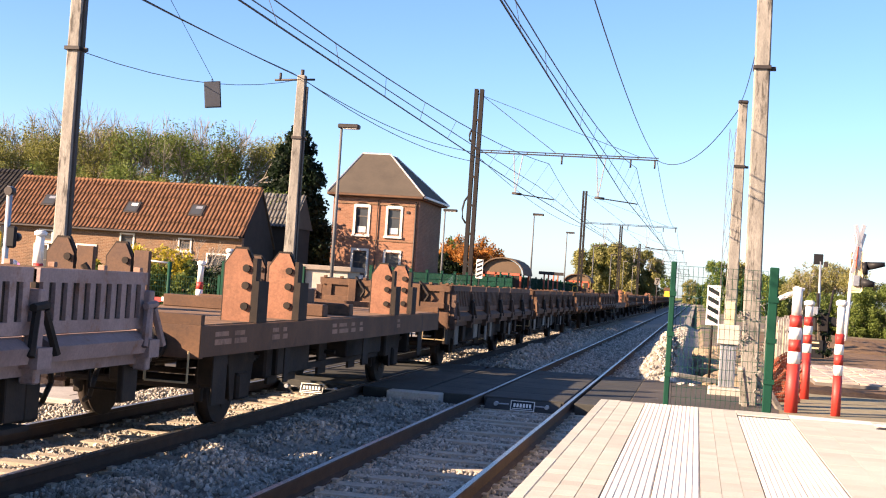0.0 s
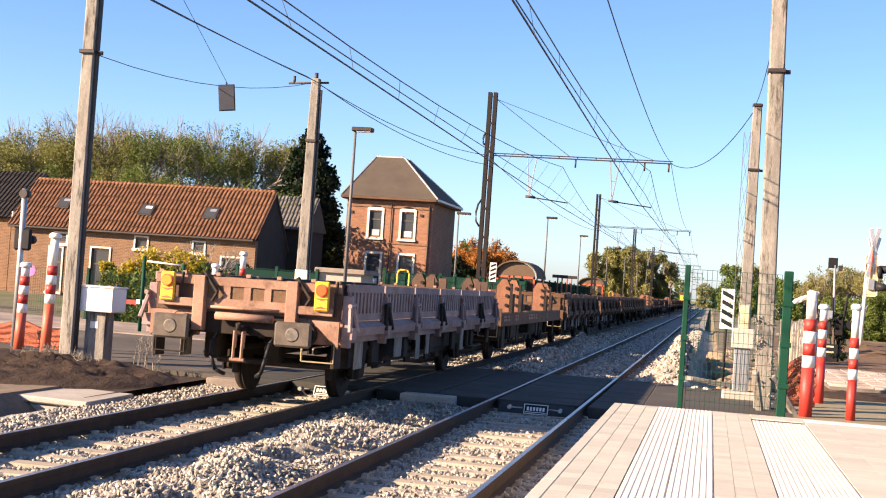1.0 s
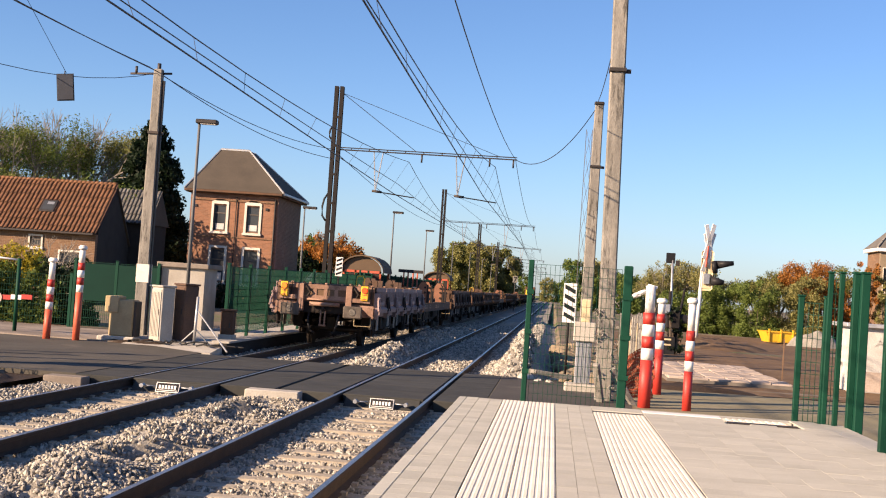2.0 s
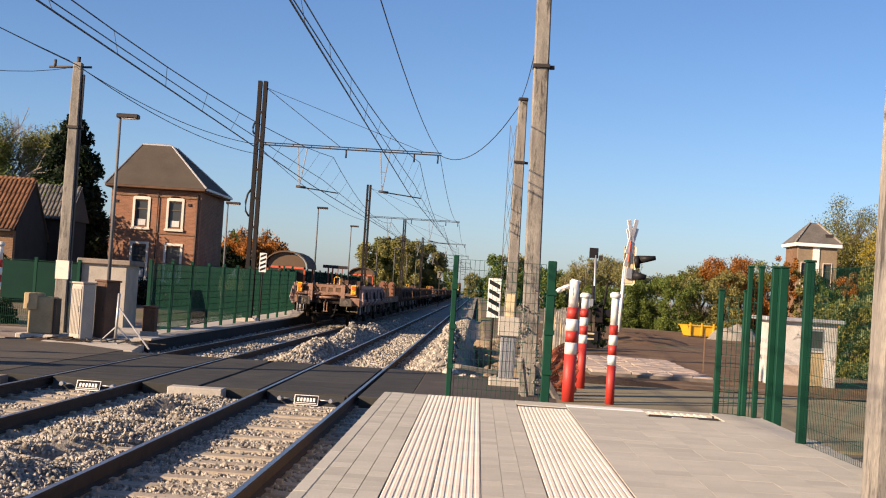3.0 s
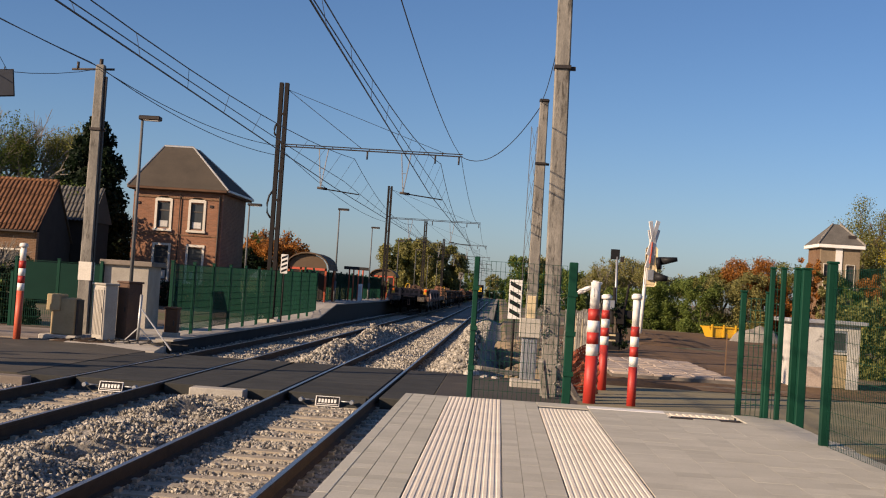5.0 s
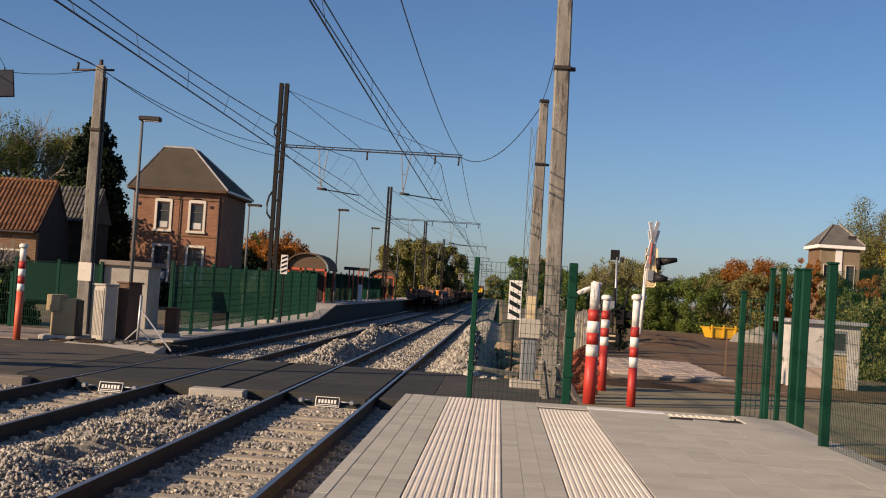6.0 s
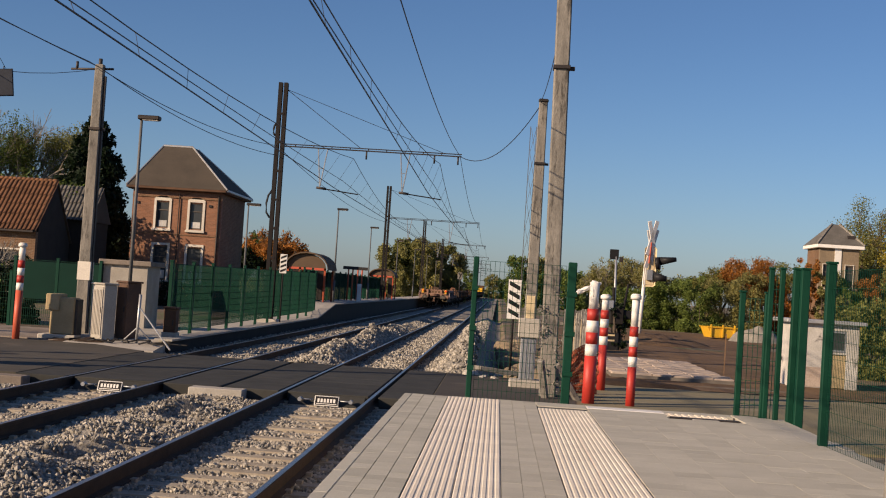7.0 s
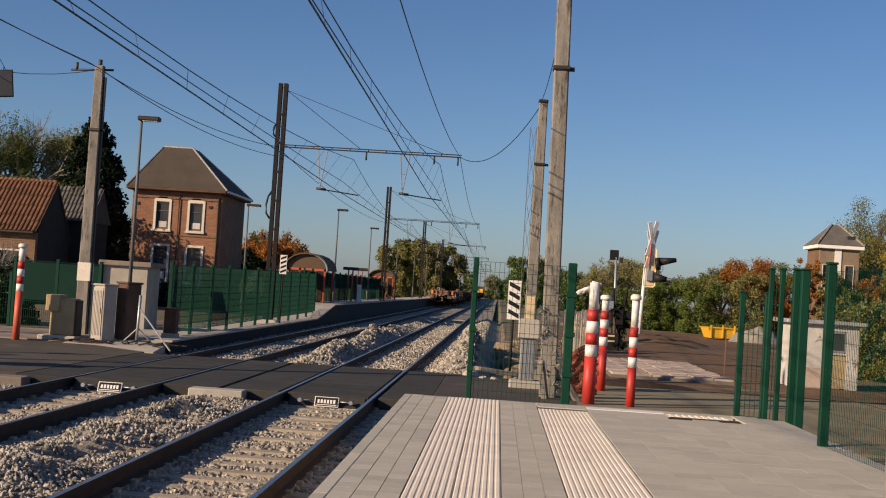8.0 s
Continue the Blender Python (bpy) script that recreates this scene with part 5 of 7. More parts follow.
def wall_with_holes(x0, x1, z0, z1, y0, y1, holes):
    """Wall slab facing -y with rectangular openings (xa, xb, za, zb) through it."""
    bm = bmesh.new()
    xs = sorted({x0, x1, *[h[0] for h in holes], *[h[1] for h in holes]})
    zs = sorted({z0, z1, *[h[2] for h in holes], *[h[3] for h in holes]})
    for xa, xb in zip(xs, xs[1:]):
        for za, zb in zip(zs, zs[1:]):
            cx, cz = (xa + xb) / 2, (za + zb) / 2
            if not any(h[0] < cx < h[1] and h[2] < cz < h[3] for h in holes):
                box(bm, xa, xb, y0, y1, za, zb)
    bmesh.ops.remove_doubles(bm, verts=bm.verts, dist=1e-4)
    return bm


def brick_house():
    x0, x1, y0, y1, eave = -20.7, -15.68, 72.0, 78.5, 6.35
    root = thing("brick_house", "two-storey red brick house with a hipped slate roof", "house")
    wins = [(-18.97, 4.28, 0.72, 1.45, True), (-17.08, 4.28, 0.72, 1.45, True), (-18.95, 1.4, 0.78, 1.85, False), (-17.05, 1.4, 0.78, 1.85, False)]
    holes = [(x - w / 2, x + w / 2, z, z + h) for x, z, w, h, a in wins]
    part("front_wall", wall_with_holes(x0, x1, -0.2, eave, y0, y0 + 0.3, holes), M_brick, root, "sunlit red brick front wall")
    # this side's shade is put into a darker brick colour
    part("side_wall", B((x1 - 0.3, x1, y0 + 0.3, y1, -0.2, eave)), M_brick2, root, "plain brick side wall in a shaded brown")
    part("side_wall", B((x0, x0 + 0.3, y0 + 0.3, y1, -0.2, eave)), M_brick, root)
    part("rear_wall", B((x0 + 0.3, x1 - 0.3, y1 - 0.3, y1, -0.2, eave)), M_brick, root)
    part("floor_inside", B((x0 + 0.3, x1 - 0.3, y0 + 0.3, y1 - 0.3, 3.6, 3.7)), M_room, root)
    for x, z, w, h, a in wins:
        window(root, x, z, w, h, y0, a)
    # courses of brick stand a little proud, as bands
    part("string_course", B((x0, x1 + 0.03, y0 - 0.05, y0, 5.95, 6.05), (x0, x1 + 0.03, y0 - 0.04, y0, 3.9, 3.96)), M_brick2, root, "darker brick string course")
    part("cornice", B((x0 - 0.25, x1 + 0.3, y0 - 0.35, y1 + 0.35, eave, eave + 0.16), bev=0.02), M_wagon_rust, root, "rust-brown wooden cornice")
    part("gutter", B((x1 + 0.3, x1 + 0.42, y0 - 0.35, y1 + 0.4, eave + 0.08, eave + 0.22), bev=0.02), M_zinc, root, "zinc side gutter")
    part("front_gutter", B((x0 - 0.3, x1 + 0.29, y0 - 0.45, y0 - 0.352, eave + 0.04, eave + 0.17), bev=0.02), M_wagon_rust, root, "rust-brown front gutter")
    bm = bmesh.new()
    a = [(x0 - 0.3, y0 - 0.4), (x1 + 0.35, y0 - 0.4), (x1 + 0.35, y1 + 0.4), (x0 - 0.3, y1 + 0.4)]
    zt = 9.1
    rx0, rx1, ry0, ry1 = -19.85, -18.15, 74.6, 75.9
    lo = [bm.verts.new((x, y, eave + 0.18)) for x, y in a]
    hi = [bm.verts.new((x, y, zt)) for x, y in ((rx0, ry0), (rx1, ry0), (rx1, ry1), (rx0, ry1))]
    for i in range(4):
        bm.faces.new((lo[i], lo[(i + 1) % 4], hi[(i + 1) % 4], hi[i]))
    bm.faces.new(hi)
    bm.faces.new(lo[::-1])
    rf = part("roof", bm, M_slate, root, "brown-grey hipped slate roof")
    bm = bmesh.new()
    for i in range(4):
        tube(bm, Vector((*a[i], eave + 0.2)), Vector(((rx0, ry0, zt), (rx1, ry0, zt), (rx1, ry1, zt), (rx0, ry1, zt))[i]), 0.05, seg=6)
    tube(bm, (rx0, ry0, zt), (rx1, ry0, zt), 0.07, seg=6)
    part("ridge_capping", bm, M_zinc, rf, "pale zinc hip capping")
    part("downpipe", T(((x1 - 0.15, y0 - 0.08, 0), (x1 - 0.15, y0 - 0.08, 6.2), 0.05), ((-18.05, y0 - 0.07, 0), (-18.05, y0 - 0.07, 6.2), 0.03)), M_dark, root, "dark downpipe")
    for x in (-20.4, -16.3):
        part("wall_anchor", B((x - 0.08, x + 0.08, y0 - 0.06, y0, 5.55, 5.68)), M_dark, root)


brick_house()


# ---- farmhouse ----
def tiled_slope(name, x0, x1, y_lo, z_lo, y_hi, z_hi, material, parent, pitch_x=0.26, course=0.36, label=""):
    """Rows of rounded pantiles laid up a slope, each tile a shell of its own."""
    L = math.hypot(y_hi - y_lo, z_hi - z_lo)
    uy, uz = (y_hi - y_lo) / L, (z_hi - z_lo) / L
    ny, nz = -uz * (1 if y_hi > y_lo else -1), abs(uy)
    prof = [(0.0, 0.0), (0.25, 0.055), (0.55, 0.05), (0.8, 0.0), (1.0, 0.0)]
    verts, faces = [], []
    nx, nr = int((x1 - x0) / pitch_x), int(L / course)
    px, c = (x1 - x0) / nx, L / nr
    for j in range(nr):
        for i in range(nx):
            b = len(verts)
            o = 0.014 * math.sin(i * 12.9 + j * 78.2)
            for k, (s, lift) in ((0, (j * c - 0.03, 0.03)), (1, ((j + 1) * c, 0.0))):
                for q, h in prof:
                    n_ = h + lift + o
                    verts.append((x0 + (i + q) * px, y_lo + uy * s + ny * n_, z_lo + uz * s + nz * n_))
            m_ = len(prof)
            for k in range(m_ - 1):
                faces.append((b + k, b + k + 1, b + m_ + k + 1, b + m_ + k))
    return part(name, raw(name, verts, faces, material), None, parent, label)


def farmhouse():
    x0, x1, y0, y1, eave = -34.7, -21.7, 60.0, 64.8, 3.30
    yr, zr = 62.4, 5.85
    root = thing("farmhouse", "long low brick farmhouse with an orange pantile roof", "house")
    wins = [(-27.62, 2.62, 0.62, 0.45), (-31.95, 2.62, 0.62, 0.4), (-32.15, 0.2, 0.66, 2.1), (-29.75, 0.15, 0.95, 2.25), (-22.9, 0.6, 0.95, 1.75), (-24.6, 2.6, 0.55, 0.4)]
    holes = [(x - w / 2, x + w / 2, z, z + h) for x, z, w, h in wins]
    part("front_wall", wall_with_holes(x0, x1, -0.2, eave, y0, y0 + 0.3, holes), M_brick2, root, "old brown brick front wall")
    for x, z, w, h in wins:
        window(root, x, z, w, h, y0, False, False, 0.08)
    bm = bmesh.new()
    prism(bm, ((y0 + 0.3, -0.2), (y1, -0.2), (y1, eave - 0.4), (yr, zr - 0.1), (y0 + 0.3, eave + 0.2)), "x", x1 - 0.3, x1)
    part("gable_wall", bm, M_darkslate_shade, root, "dark slate-hung gable wall")
    bm = bmesh.new()
    prism(bm, ((y0 + 0.3, -0.2), (y1, -0.2), (y1, eave - 0.4), (yr, zr - 0.1), (y0 + 0.3, eave + 0.2)), "x", x0, x0 + 0.3)
    part("gable_wall", bm, M_brick2, root)
    part("rear_wall", B((x0 + 0.3, x1 - 0.3, y1 - 0.3, y1, -0.2, eave - 0.4)), M_brick2, root)
    bm = bmesh.new()
    prism(bm, ((y0 - 0.25, eave - 0.02), (y0 - 0.25, eave + 0.03), (yr, zr), (y1 + 0.2, eave - 0.4), (y1 + 0.2, eave - 0.5), (yr, zr - 0.12)), "x", x0 - 0.1, x1 + 0.08)
    rf = part("roof", bm, M_slate, root, "roof deck")
    tiled_slope("roof_tiles", x0 - 0.1, x1 + 0.1, y0 - 0.28, eave + 0.04, yr, zr + 0.02, M_tile, rf, 0.21, 0.34, label="rows of weathered orange pantiles")
    bm = bmesh.new()
    n = 60
    for i in range(n):
        xa = x0 + (x1 - x0) * i / n
        tube(bm, (xa, yr, zr + 0.03), (xa + (x1 - x0) / n + 0.03, yr, zr + 0.045), 0.095, 0.085, seg=8)
    part("ridge_tiles", bm, M_tile, rf, "half-round orange ridge tiles")
    part("gutter", B((x0, x1, y0 - 0.40, y0 - 0.29, eave - 0.06, eave + 0.04), bev=0.02), M_dark, root, "dark eaves gutter")
    for x, z in ((-27.85, 4.47), (-24.45, 4.50), (-32.4, 4.6)):
        k = (z - eave - 0.04) / (zr - eave)
        y = y0 - 0.28 + k * (yr - y0 + 0.28)
        ang = math.degrees(math.atan2(zr - eave, yr - y0 + 0.28))
        sk = part("roof_window", B((-0.37, 0.37, -0.42, 0.42, 0.04, 0.11), bev=0.02), M_dark, root, "dark framed roof window", pose(x, y, z, ang, 0, 0))
        part("pane", B((-0.28, 0.28, -0.32, 0.32, 0.111, 0.117)), M_glass, sk, "reflecting roof glass")
        part("blind", B((-0.1, 0.24, 0.08, 0.27, 0.1175, 0.119)), M_white if x < -26 and x > -30 else M_galv, sk)
    return root


farmhouse()


def annex():
    root = thing("outbuilding", "small brick outbuilding with a grey tiled roof behind the farmhouse", "outbuilding")
    x0, x1, y0, y1, e, zr = -23.2, -20.75, 64.9, 67.9, 4.1, 5.9
    # brick wall coloured near-black to carry the shade on it
    part("wall", B((x0, x1, y0, y1, -0.2, e)), M_darkslate_shade, root)
    bm = bmesh.new()
    prism(bm, ((y0 - 0.2, e), (66.4, zr), (y1 + 0.2, e)), "x", x0, x1 + 0.1)
    rf = part("roof", bm, M_slate, root)
    tiled_slope("roof_tiles", x0 - 0.1, x1 + 0.14, y0 - 0.22, e + 0.02, 66.4, zr + 0.02, M_greyroof, rf, 0.2, 0.3, "grey weathered roof tiles")


annex()


def neighbour_house():
    root = thing("neighbour_house", "dark brick house with a brown roof beside the farmhouse", "house")
    x0, x1, y0, y1, e, zr = -43.0, -35.6, 61.5, 67.5, 3.7, 6.3
    part("wall", B((x0, x1, y0, y1, -0.2, e)), M_brick2, root)
    bm = bmesh.new()
    prism(bm, ((y0 - 0.3, e), ((y0 + y1) / 2, zr), (y1 + 0.3, e)), "x", x0, x1 + 0.2)
    rf = part("roof", bm, M_darkslate_shade, root, "dark weathered roof")
    tiled_slope("roof_tiles", x0 - 0.1, x1 + 0.24, y0 - 0.32, e + 0.02, (y0 + y1) / 2, zr + 0.02, M_darkslate_shade, rf, 0.24, 0.34)
    part("barge_board", B((x1 + 0.2, x1 + 0.26, y0 - 0.35, y0 - 0.1, e - 0.05, e + 0.35)), M_white, root, "white board end")


neighbour_house()
conifer(-25.55, 79.6, 11.3, 3.1, 11)


# ---- fences ----
def mesh_panel(w, h, pitch, rows, r=0.0035):
    bm = bmesh.new()
    n = int(w / pitch)
    for i in range(n + 1):
        x = -w / 2 + i * w / n
        box(bm, x - r, x + r, -r, r, 0, h)
    for j in range(rows + 1):
        z = j * h / rows
        box(bm, -w / 2, w / 2, r, 3 * r, z - r, z + r)
    return mesh_of("mesh_panel", bm, M_green)


def fence_run(points, h, label, pitch=0.05, rows=10, post=0.045, screen=False, wire=0.0035, group="green mesh fences"):
    """A fence of posts with welded mesh between them along the points (x, y, z)."""
    root = thing("mesh_fence", label, "fence", group=group)
    for p in points:
        ob = part("post", B((-post, post, -post, post, -0.5, h + 0.06), bev=0.008), M_green, root, m=pose(*p))
        part("cap", B((-post - 0.008, post + 0.008, -post - 0.008, post + 0.008, h + 0.061, h + 0.085), bev=0.005), M_green, ob)
    for a, b in zip(points, points[1:]):
        a, b = Vector(a), Vector(b)
        d = b - a
        w = math.hypot(d.x, d.y)
        ang = math.degrees(math.atan2(d.y, d.x))
        tilt = -math.degrees(math.atan2(d.z, w))
        c = (a + b) / 2
        part("mesh_panel", mesh_panel(w - 2 * post, h - 0.06, pitch, rows, wire), None, root, m=pose(c.x, c.y, c.z + 0.05, 0, tilt, ang))
        if screen:
            part("screen", B((-w / 2 + post, w / 2 - post, 0.02, 0.03, 0.75, h - 0.1)), M_greensheet, root, "dark green privacy screen", pose(c.x, c.y, c.z + 0.05, 0, tilt, ang))
    return root


def gates():
    root = thing("mesh_gate", "tall green mesh gate closing the platform end", "gate")
    for x, half in ((-0.3, 0.034), (0.915, 0.055)):
        ob = part("post", B((x - half, x + half, 16.45, 16.52, -0.1, 2.30), bev=0.01), M_green, root)
        for z in (0.9, 1.4, 1.9):
            part("hinge", B((x - half - 0.004, x + half + 0.016, 16.435, 16.449, z - 0.03, z + 0.03)), M_green, ob)
    part("mesh_panel", mesh_panel(1.08, 1.75, 0.06, 14, 0.0025), None, root, m=pose(0.3, 16.5, 0.5))
    fence_run([(3.02, 16.3, 0.5), (3.3, 16.15, 0.5)], 1.5, "short green mesh wing beside the platform gate", 0.05, post=0.035, wire=0.0035)
    fence_run([(3.31, 16.05, 0.5), (3.41, 15.9, 0.5)], 1.8, "green mesh gate leaf folded open at the platform corner", 0.05, post=0.03, wire=0.003)
    fence_run([(3.555, 15.75, 0.5), (3.60, 15.55, 0.5)], 1.8, "green mesh gate leaf folded open at the platform corner", 0.03, post=0.05, wire=0.004)
    fence_run([(3.31, 13.2, 0.5), (3.42, 10.7, 0.5), (3.45, 8.2, 0.5), (3.5, 5.7, 0.5)], 1.8, "green welded mesh fence along the platform back", 0.05, post=0.045, wire=0.0017)


gates()
fence_run([(-8.55, 33.8 + 2.45 * i, 0.22 + 0.016 * i) for i in range(12)], 1.85, "green mesh fence along the opposite platform", 0.085, 9, wire=0.0062)
fence_run([(-11.6, 37.6, 0.0), (-12.9, 37.7, 0.0), (-14.2, 37.8, 0.0)], 1.95, "green mesh fence with dark screening by the road", 0.06, 8, screen=True, wire=0.004)
fence_run([(-14.3, 37.8, 0.0), (-16.8, 38.0, 0.0), (-19.3, 38.2, 0.0), (-21.8, 38.4, 0.0)], 1.5, "open green mesh fence before the garden hedge", 0.08, 8, wire=0.003)
fence_run([(-24.5, 40.0, 0.0), (-27.0, 40.5, 0), (-29.5, 41.0, 0), (-32, 41.5, 0)], 1.6, "green mesh garden fence before the farmhouse", 0.06, 8, wire=0.005)
fence_run([(-9.9, 66 + 3.0 * i, 0.74) for i in range(16)], 1.7, "green screened fence at the back of the far platform", 0.12, 6, screen=True, wire=0.006)


def road_gate():
    root = thing("road_gate", "green tubular gate frame with a red and white bar", "gate", pose(-14.3, 32.6, 0))
    part("post", T(((-0.58, 0, 0), (-0.58, 0, 2.05), 0.05), seg=10), M_green, root)
    part("post", T(((0.55, 0, 0), (0.55, 0, 1.9), 0.05), seg=10), M_green, root)
    part("top_bar", T(((-0.5, 0, 1.92), (0.55, 0, 1.86), 0.025)), M_white, root)
    for i in range(7):
        x = -1.0 + i * 0.28
        part("bar_band", B((x, x + 0.279, -0.03, 0.03, 0.74 + 0.02 * i, 0.86 + 0.02 * i)), (M_red, M_white)[i % 2], root)
    part("round_sign", T(((0.0, -0.05, 0.86), (0.0, -0.03, 0.86), 0.17), seg=24), M_pad, root, "faded round pinkish sign")


road_gate()


# ---- bollards ----
def bollard(x, y, bands, top, label, lean=0.0, lump=False, red=M_orange, r=0.105, base=0.9, step=0.18):
    root = thing("bollard", label, "bollard", pose(x, y, -0.03, lean * 0.4, lean), "red and white crossing bollards")
    part("lower_tube", T(((0, 0, 0), (0, 0, base), r * 1.05, r), seg=18), red, root, "faded red lower tube")
    z = base
    for i in range(bands):
        part("band", T(((0, 0, z), (0, 0, z + step), r, r), seg=18), (M_white, M_red)[i % 2], root)
        z += step
    part("upper_tube", T(((0, 0, z), (0, 0, top - 0.06), r * (0.8 if lump else 0.85)), seg=18), M_white, root, "dirty white upper tube")
    if lump:
        bm = bmesh.new()
        bmesh.ops.create_icosphere(bm, subdivisions=3, radius=0.088)
        for v in bm.verts:
            v.co *= 1 + 0.7 * noise.noise(v.co * 14 + Vector((x, y, 0))) + 0.3 * noise.noise(v.co * 34)
            v.co.z = v.co.z * 1.5 + top - 0.19
        for f_ in bm.faces:
            f_.smooth = True
        for k, (dx, dz, sx) in enumerate(((-0.14, -0.16, 0.12), (-0.25, -0.22, 0.09), (0.02, -0.08, 0.10))):
            got = bmesh.ops.create_icosphere(bm, subdivisions=2, radius=1.0)["verts"]
            for v in got:
                v.co *= 1 + 0.5 * noise.noise(v.co * 2.2 + Vector((k * 7.0, 1, 2)))
                v.co = Vector((v.co.x * sx + dx, v.co.y * 0.06, v.co.z * 0.045 + v.co.x * 0.03 + top - 0.02 + dz))
        part("wrapping", bm, M_white, root, "crumpled white plastic wrapping")
    else:
        bm = bmesh.new()
        tube(bm, (0, 0, top - 0.10), (0, 0, top - 0.03), r * 1.25, r * 1.25, seg=18)
        tube(bm, (0, 0, top - 0.03), (0, 0, top), r * 1.2, r * 0.8, seg=18)
        part("cap", bm, M_white, root, "white cap")


bollard(1.72, 23.55, 4, 2.25, "red and white banded bollard wrapped in white plastic", lump=True, base=0.87, red=M_red, r=0.108, step=0.21)
bollard(2.23, 27.2, 4, 2.0, "red and white banded bollard with worn paint", base=0.95, r=0.088, red=M_red)
bollard(2.47, 23.55, 4, 2.03, "red and white banded bollard with a white cap", base=0.72, red=M_red, r=0.078)
bollard(-12.35, 22.9, 4, 2.35, "leaning orange and white banded bollard by the road", lean=1.5, base=1.0, r=0.095)
bollard(-13.3, 23.6, 4, 1.75, "short orange and white banded bollard by the road", lean=1.5, base=0.75, r=0.095)
bollard(-12.16, 30.75, 4, 2.0, "orange and white banded bollard on the pavement", lean=1, base=0.75, r=0.088)
bollard(-11.52, 31.0, 4, 2.35, "tall orange and white banded bollard on the pavement", lean=0.5, base=1.2, r=0.085)


# ---- crossing equipment ----
def cabinet(name, x, y, w, d, h, material, label, category="cabinet", plinth=0.12, z=0.0, turn=0.0):
    root = thing(name, label, category, pose(x, y, z, 0, 0, turn))
    part("plinth", B((-w / 2 - 0.03, w / 2 + 0.03, -d / 2 - 0.03, d / 2 + 0.03, -0.2, plinth), bev=0.01), M_concrete, root)
    bd = part("body", B((-w / 2, w / 2, -d / 2, d / 2, plinth, h - 0.05), bev=0.015), material, root)
    part("lid", B((-w / 2 - 0.03, w / 2 + 0.03, -d / 2 - 0.03, d / 2 + 0.03, h - 0.049, h), bev=0.012), material, root)
    part("door", B((-w / 2 + 0.03, w / 2 - 0.03, -d / 2 - 0.014, -d / 2 - 0.001, plinth + 0.05, h - 0.1), bev=0.004), material, bd)
    part("handle", B((w / 2 - 0.09, w / 2 - 0.06, -d / 2 - 0.035, -d / 2 - 0.014, h * 0.5, h * 0.5 + 0.14)), M_dark, bd, "dark door handle")
    return root


def pedestal():
    root = thing("barrier_pedestal", "beige barrier machine housing on a concrete foot", "barrier machine", pose(-10.7, 31.9, 0))
    part("foot", B((-0.5, 0.45, -0.35, 0.35, -0.1, 0.14), bev=0.03), M_concrete, root)
    part("housing", B((-0.25, 0.35, -0.25, 0.25, 0.14, 1.05), bev=0.03), M_beige, root)
    part("head", B((-0.36, -0.02, -0.30, 0.28, 0.72, 1.13), bev=0.02), M_beige, root, "pale yellow machine head")
    part("side_plate", B((0.351, 0.42, -0.2, 0.2, 0.1, 1.02), bev=0.01), M_dark, root)


pedestal()
ribbed = cabinet("signal_cabinet", -9.72, 31.95, 0.52, 0.38, 1.47, M_concrete, "off-white painted signal cabinet with vertical ribs", plinth=0.06, turn=-38)
for i in range(8):
    part("rib", B((-0.22 + i * 0.06, -0.195 + i * 0.06, -0.216, -0.2042, 0.2, 1.3)), M_concrete, ribbed)
cabinet("signal_cabinet", -9.22, 32.35, 0.44, 0.42, 1.55, M_wagon_dark, "dark brown signal cabinet beside the white one", plinth=0.06, turn=-38)
cabinet("waste_bin", -8.35, 33.3, 0.32, 0.32, 0.95, M_wagon_rust, "small rusty brown bin at the platform end", "bin", 0.3)


def ground_cables():
    r = np.random.RandomState(41)
    for k in range(5):
        x, y = -10.3 + 0.42 * k, 31.35 + r.uniform(-0.15, 0.25)
        pts = [(x, y, 0.05)]
        for j in range(6):
            x, y = x + r.uniform(-0.05, 0.35), y + r.uniform(-0.16, 0.16)
            pts.append((x, y, 0.05 + 0.10 * r.uniform(0, 1)))
        bm = bmesh.new()
        sweep(bm, pts, 0.022)
        solid("cable", bm, M_black, "loose black cable lying by the signal cabinets", "cable", group="loose cables")


ground_cables()
earth_banks = ((-10.1, 31.7, 1.1, 0.55, 0.10, 17), (-8.9, 32.6, 0.8, 0.6, 0.09, 18))


def stand():
    root = thing("tripod_stand", "thin grey measuring stand with slanting stays", "stand", pose(-8.75, 31.6, 0))
    part("post", T(((0, 0, 0), (0.03, 0, 1.25), 0.035)), M_galv, root)
    for dx in (-0.45, 0.45):
        part("stay", T(((dx, 0.1, 0), (0.02, 0, 0.45), 0.018), seg=6), M_galv, root)
    part("long_stay", T(((0.05, 0, 0.9), (1.1, -1.0, 0.0), 0.02), seg=6), M_galv, root)


stand()


def white_box():
    root = thing("control_box", "white control box on a grey pedestal beside the concrete pole", "control box", pose(-10.92, 22.2, 0))
    part("pedestal", B((-0.2, 0.2, -0.17, 0.17, -0.1, 0.92), bev=0.015), M_oldpole, root, "grey steel pedestal")
    part("box", B((-0.40, 0.36, -0.28, 0.28, 0.92, 1.36), bev=0.015), M_white, root)
    part("lid", B((-0.42, 0.38, -0.30, 0.30, 1.361, 1.39), bev=0.008), M_white, root)
    part("notice", B((-0.1, 0.05, -0.178, -0.171, 0.62, 0.74)), M_white, root)


white_box()


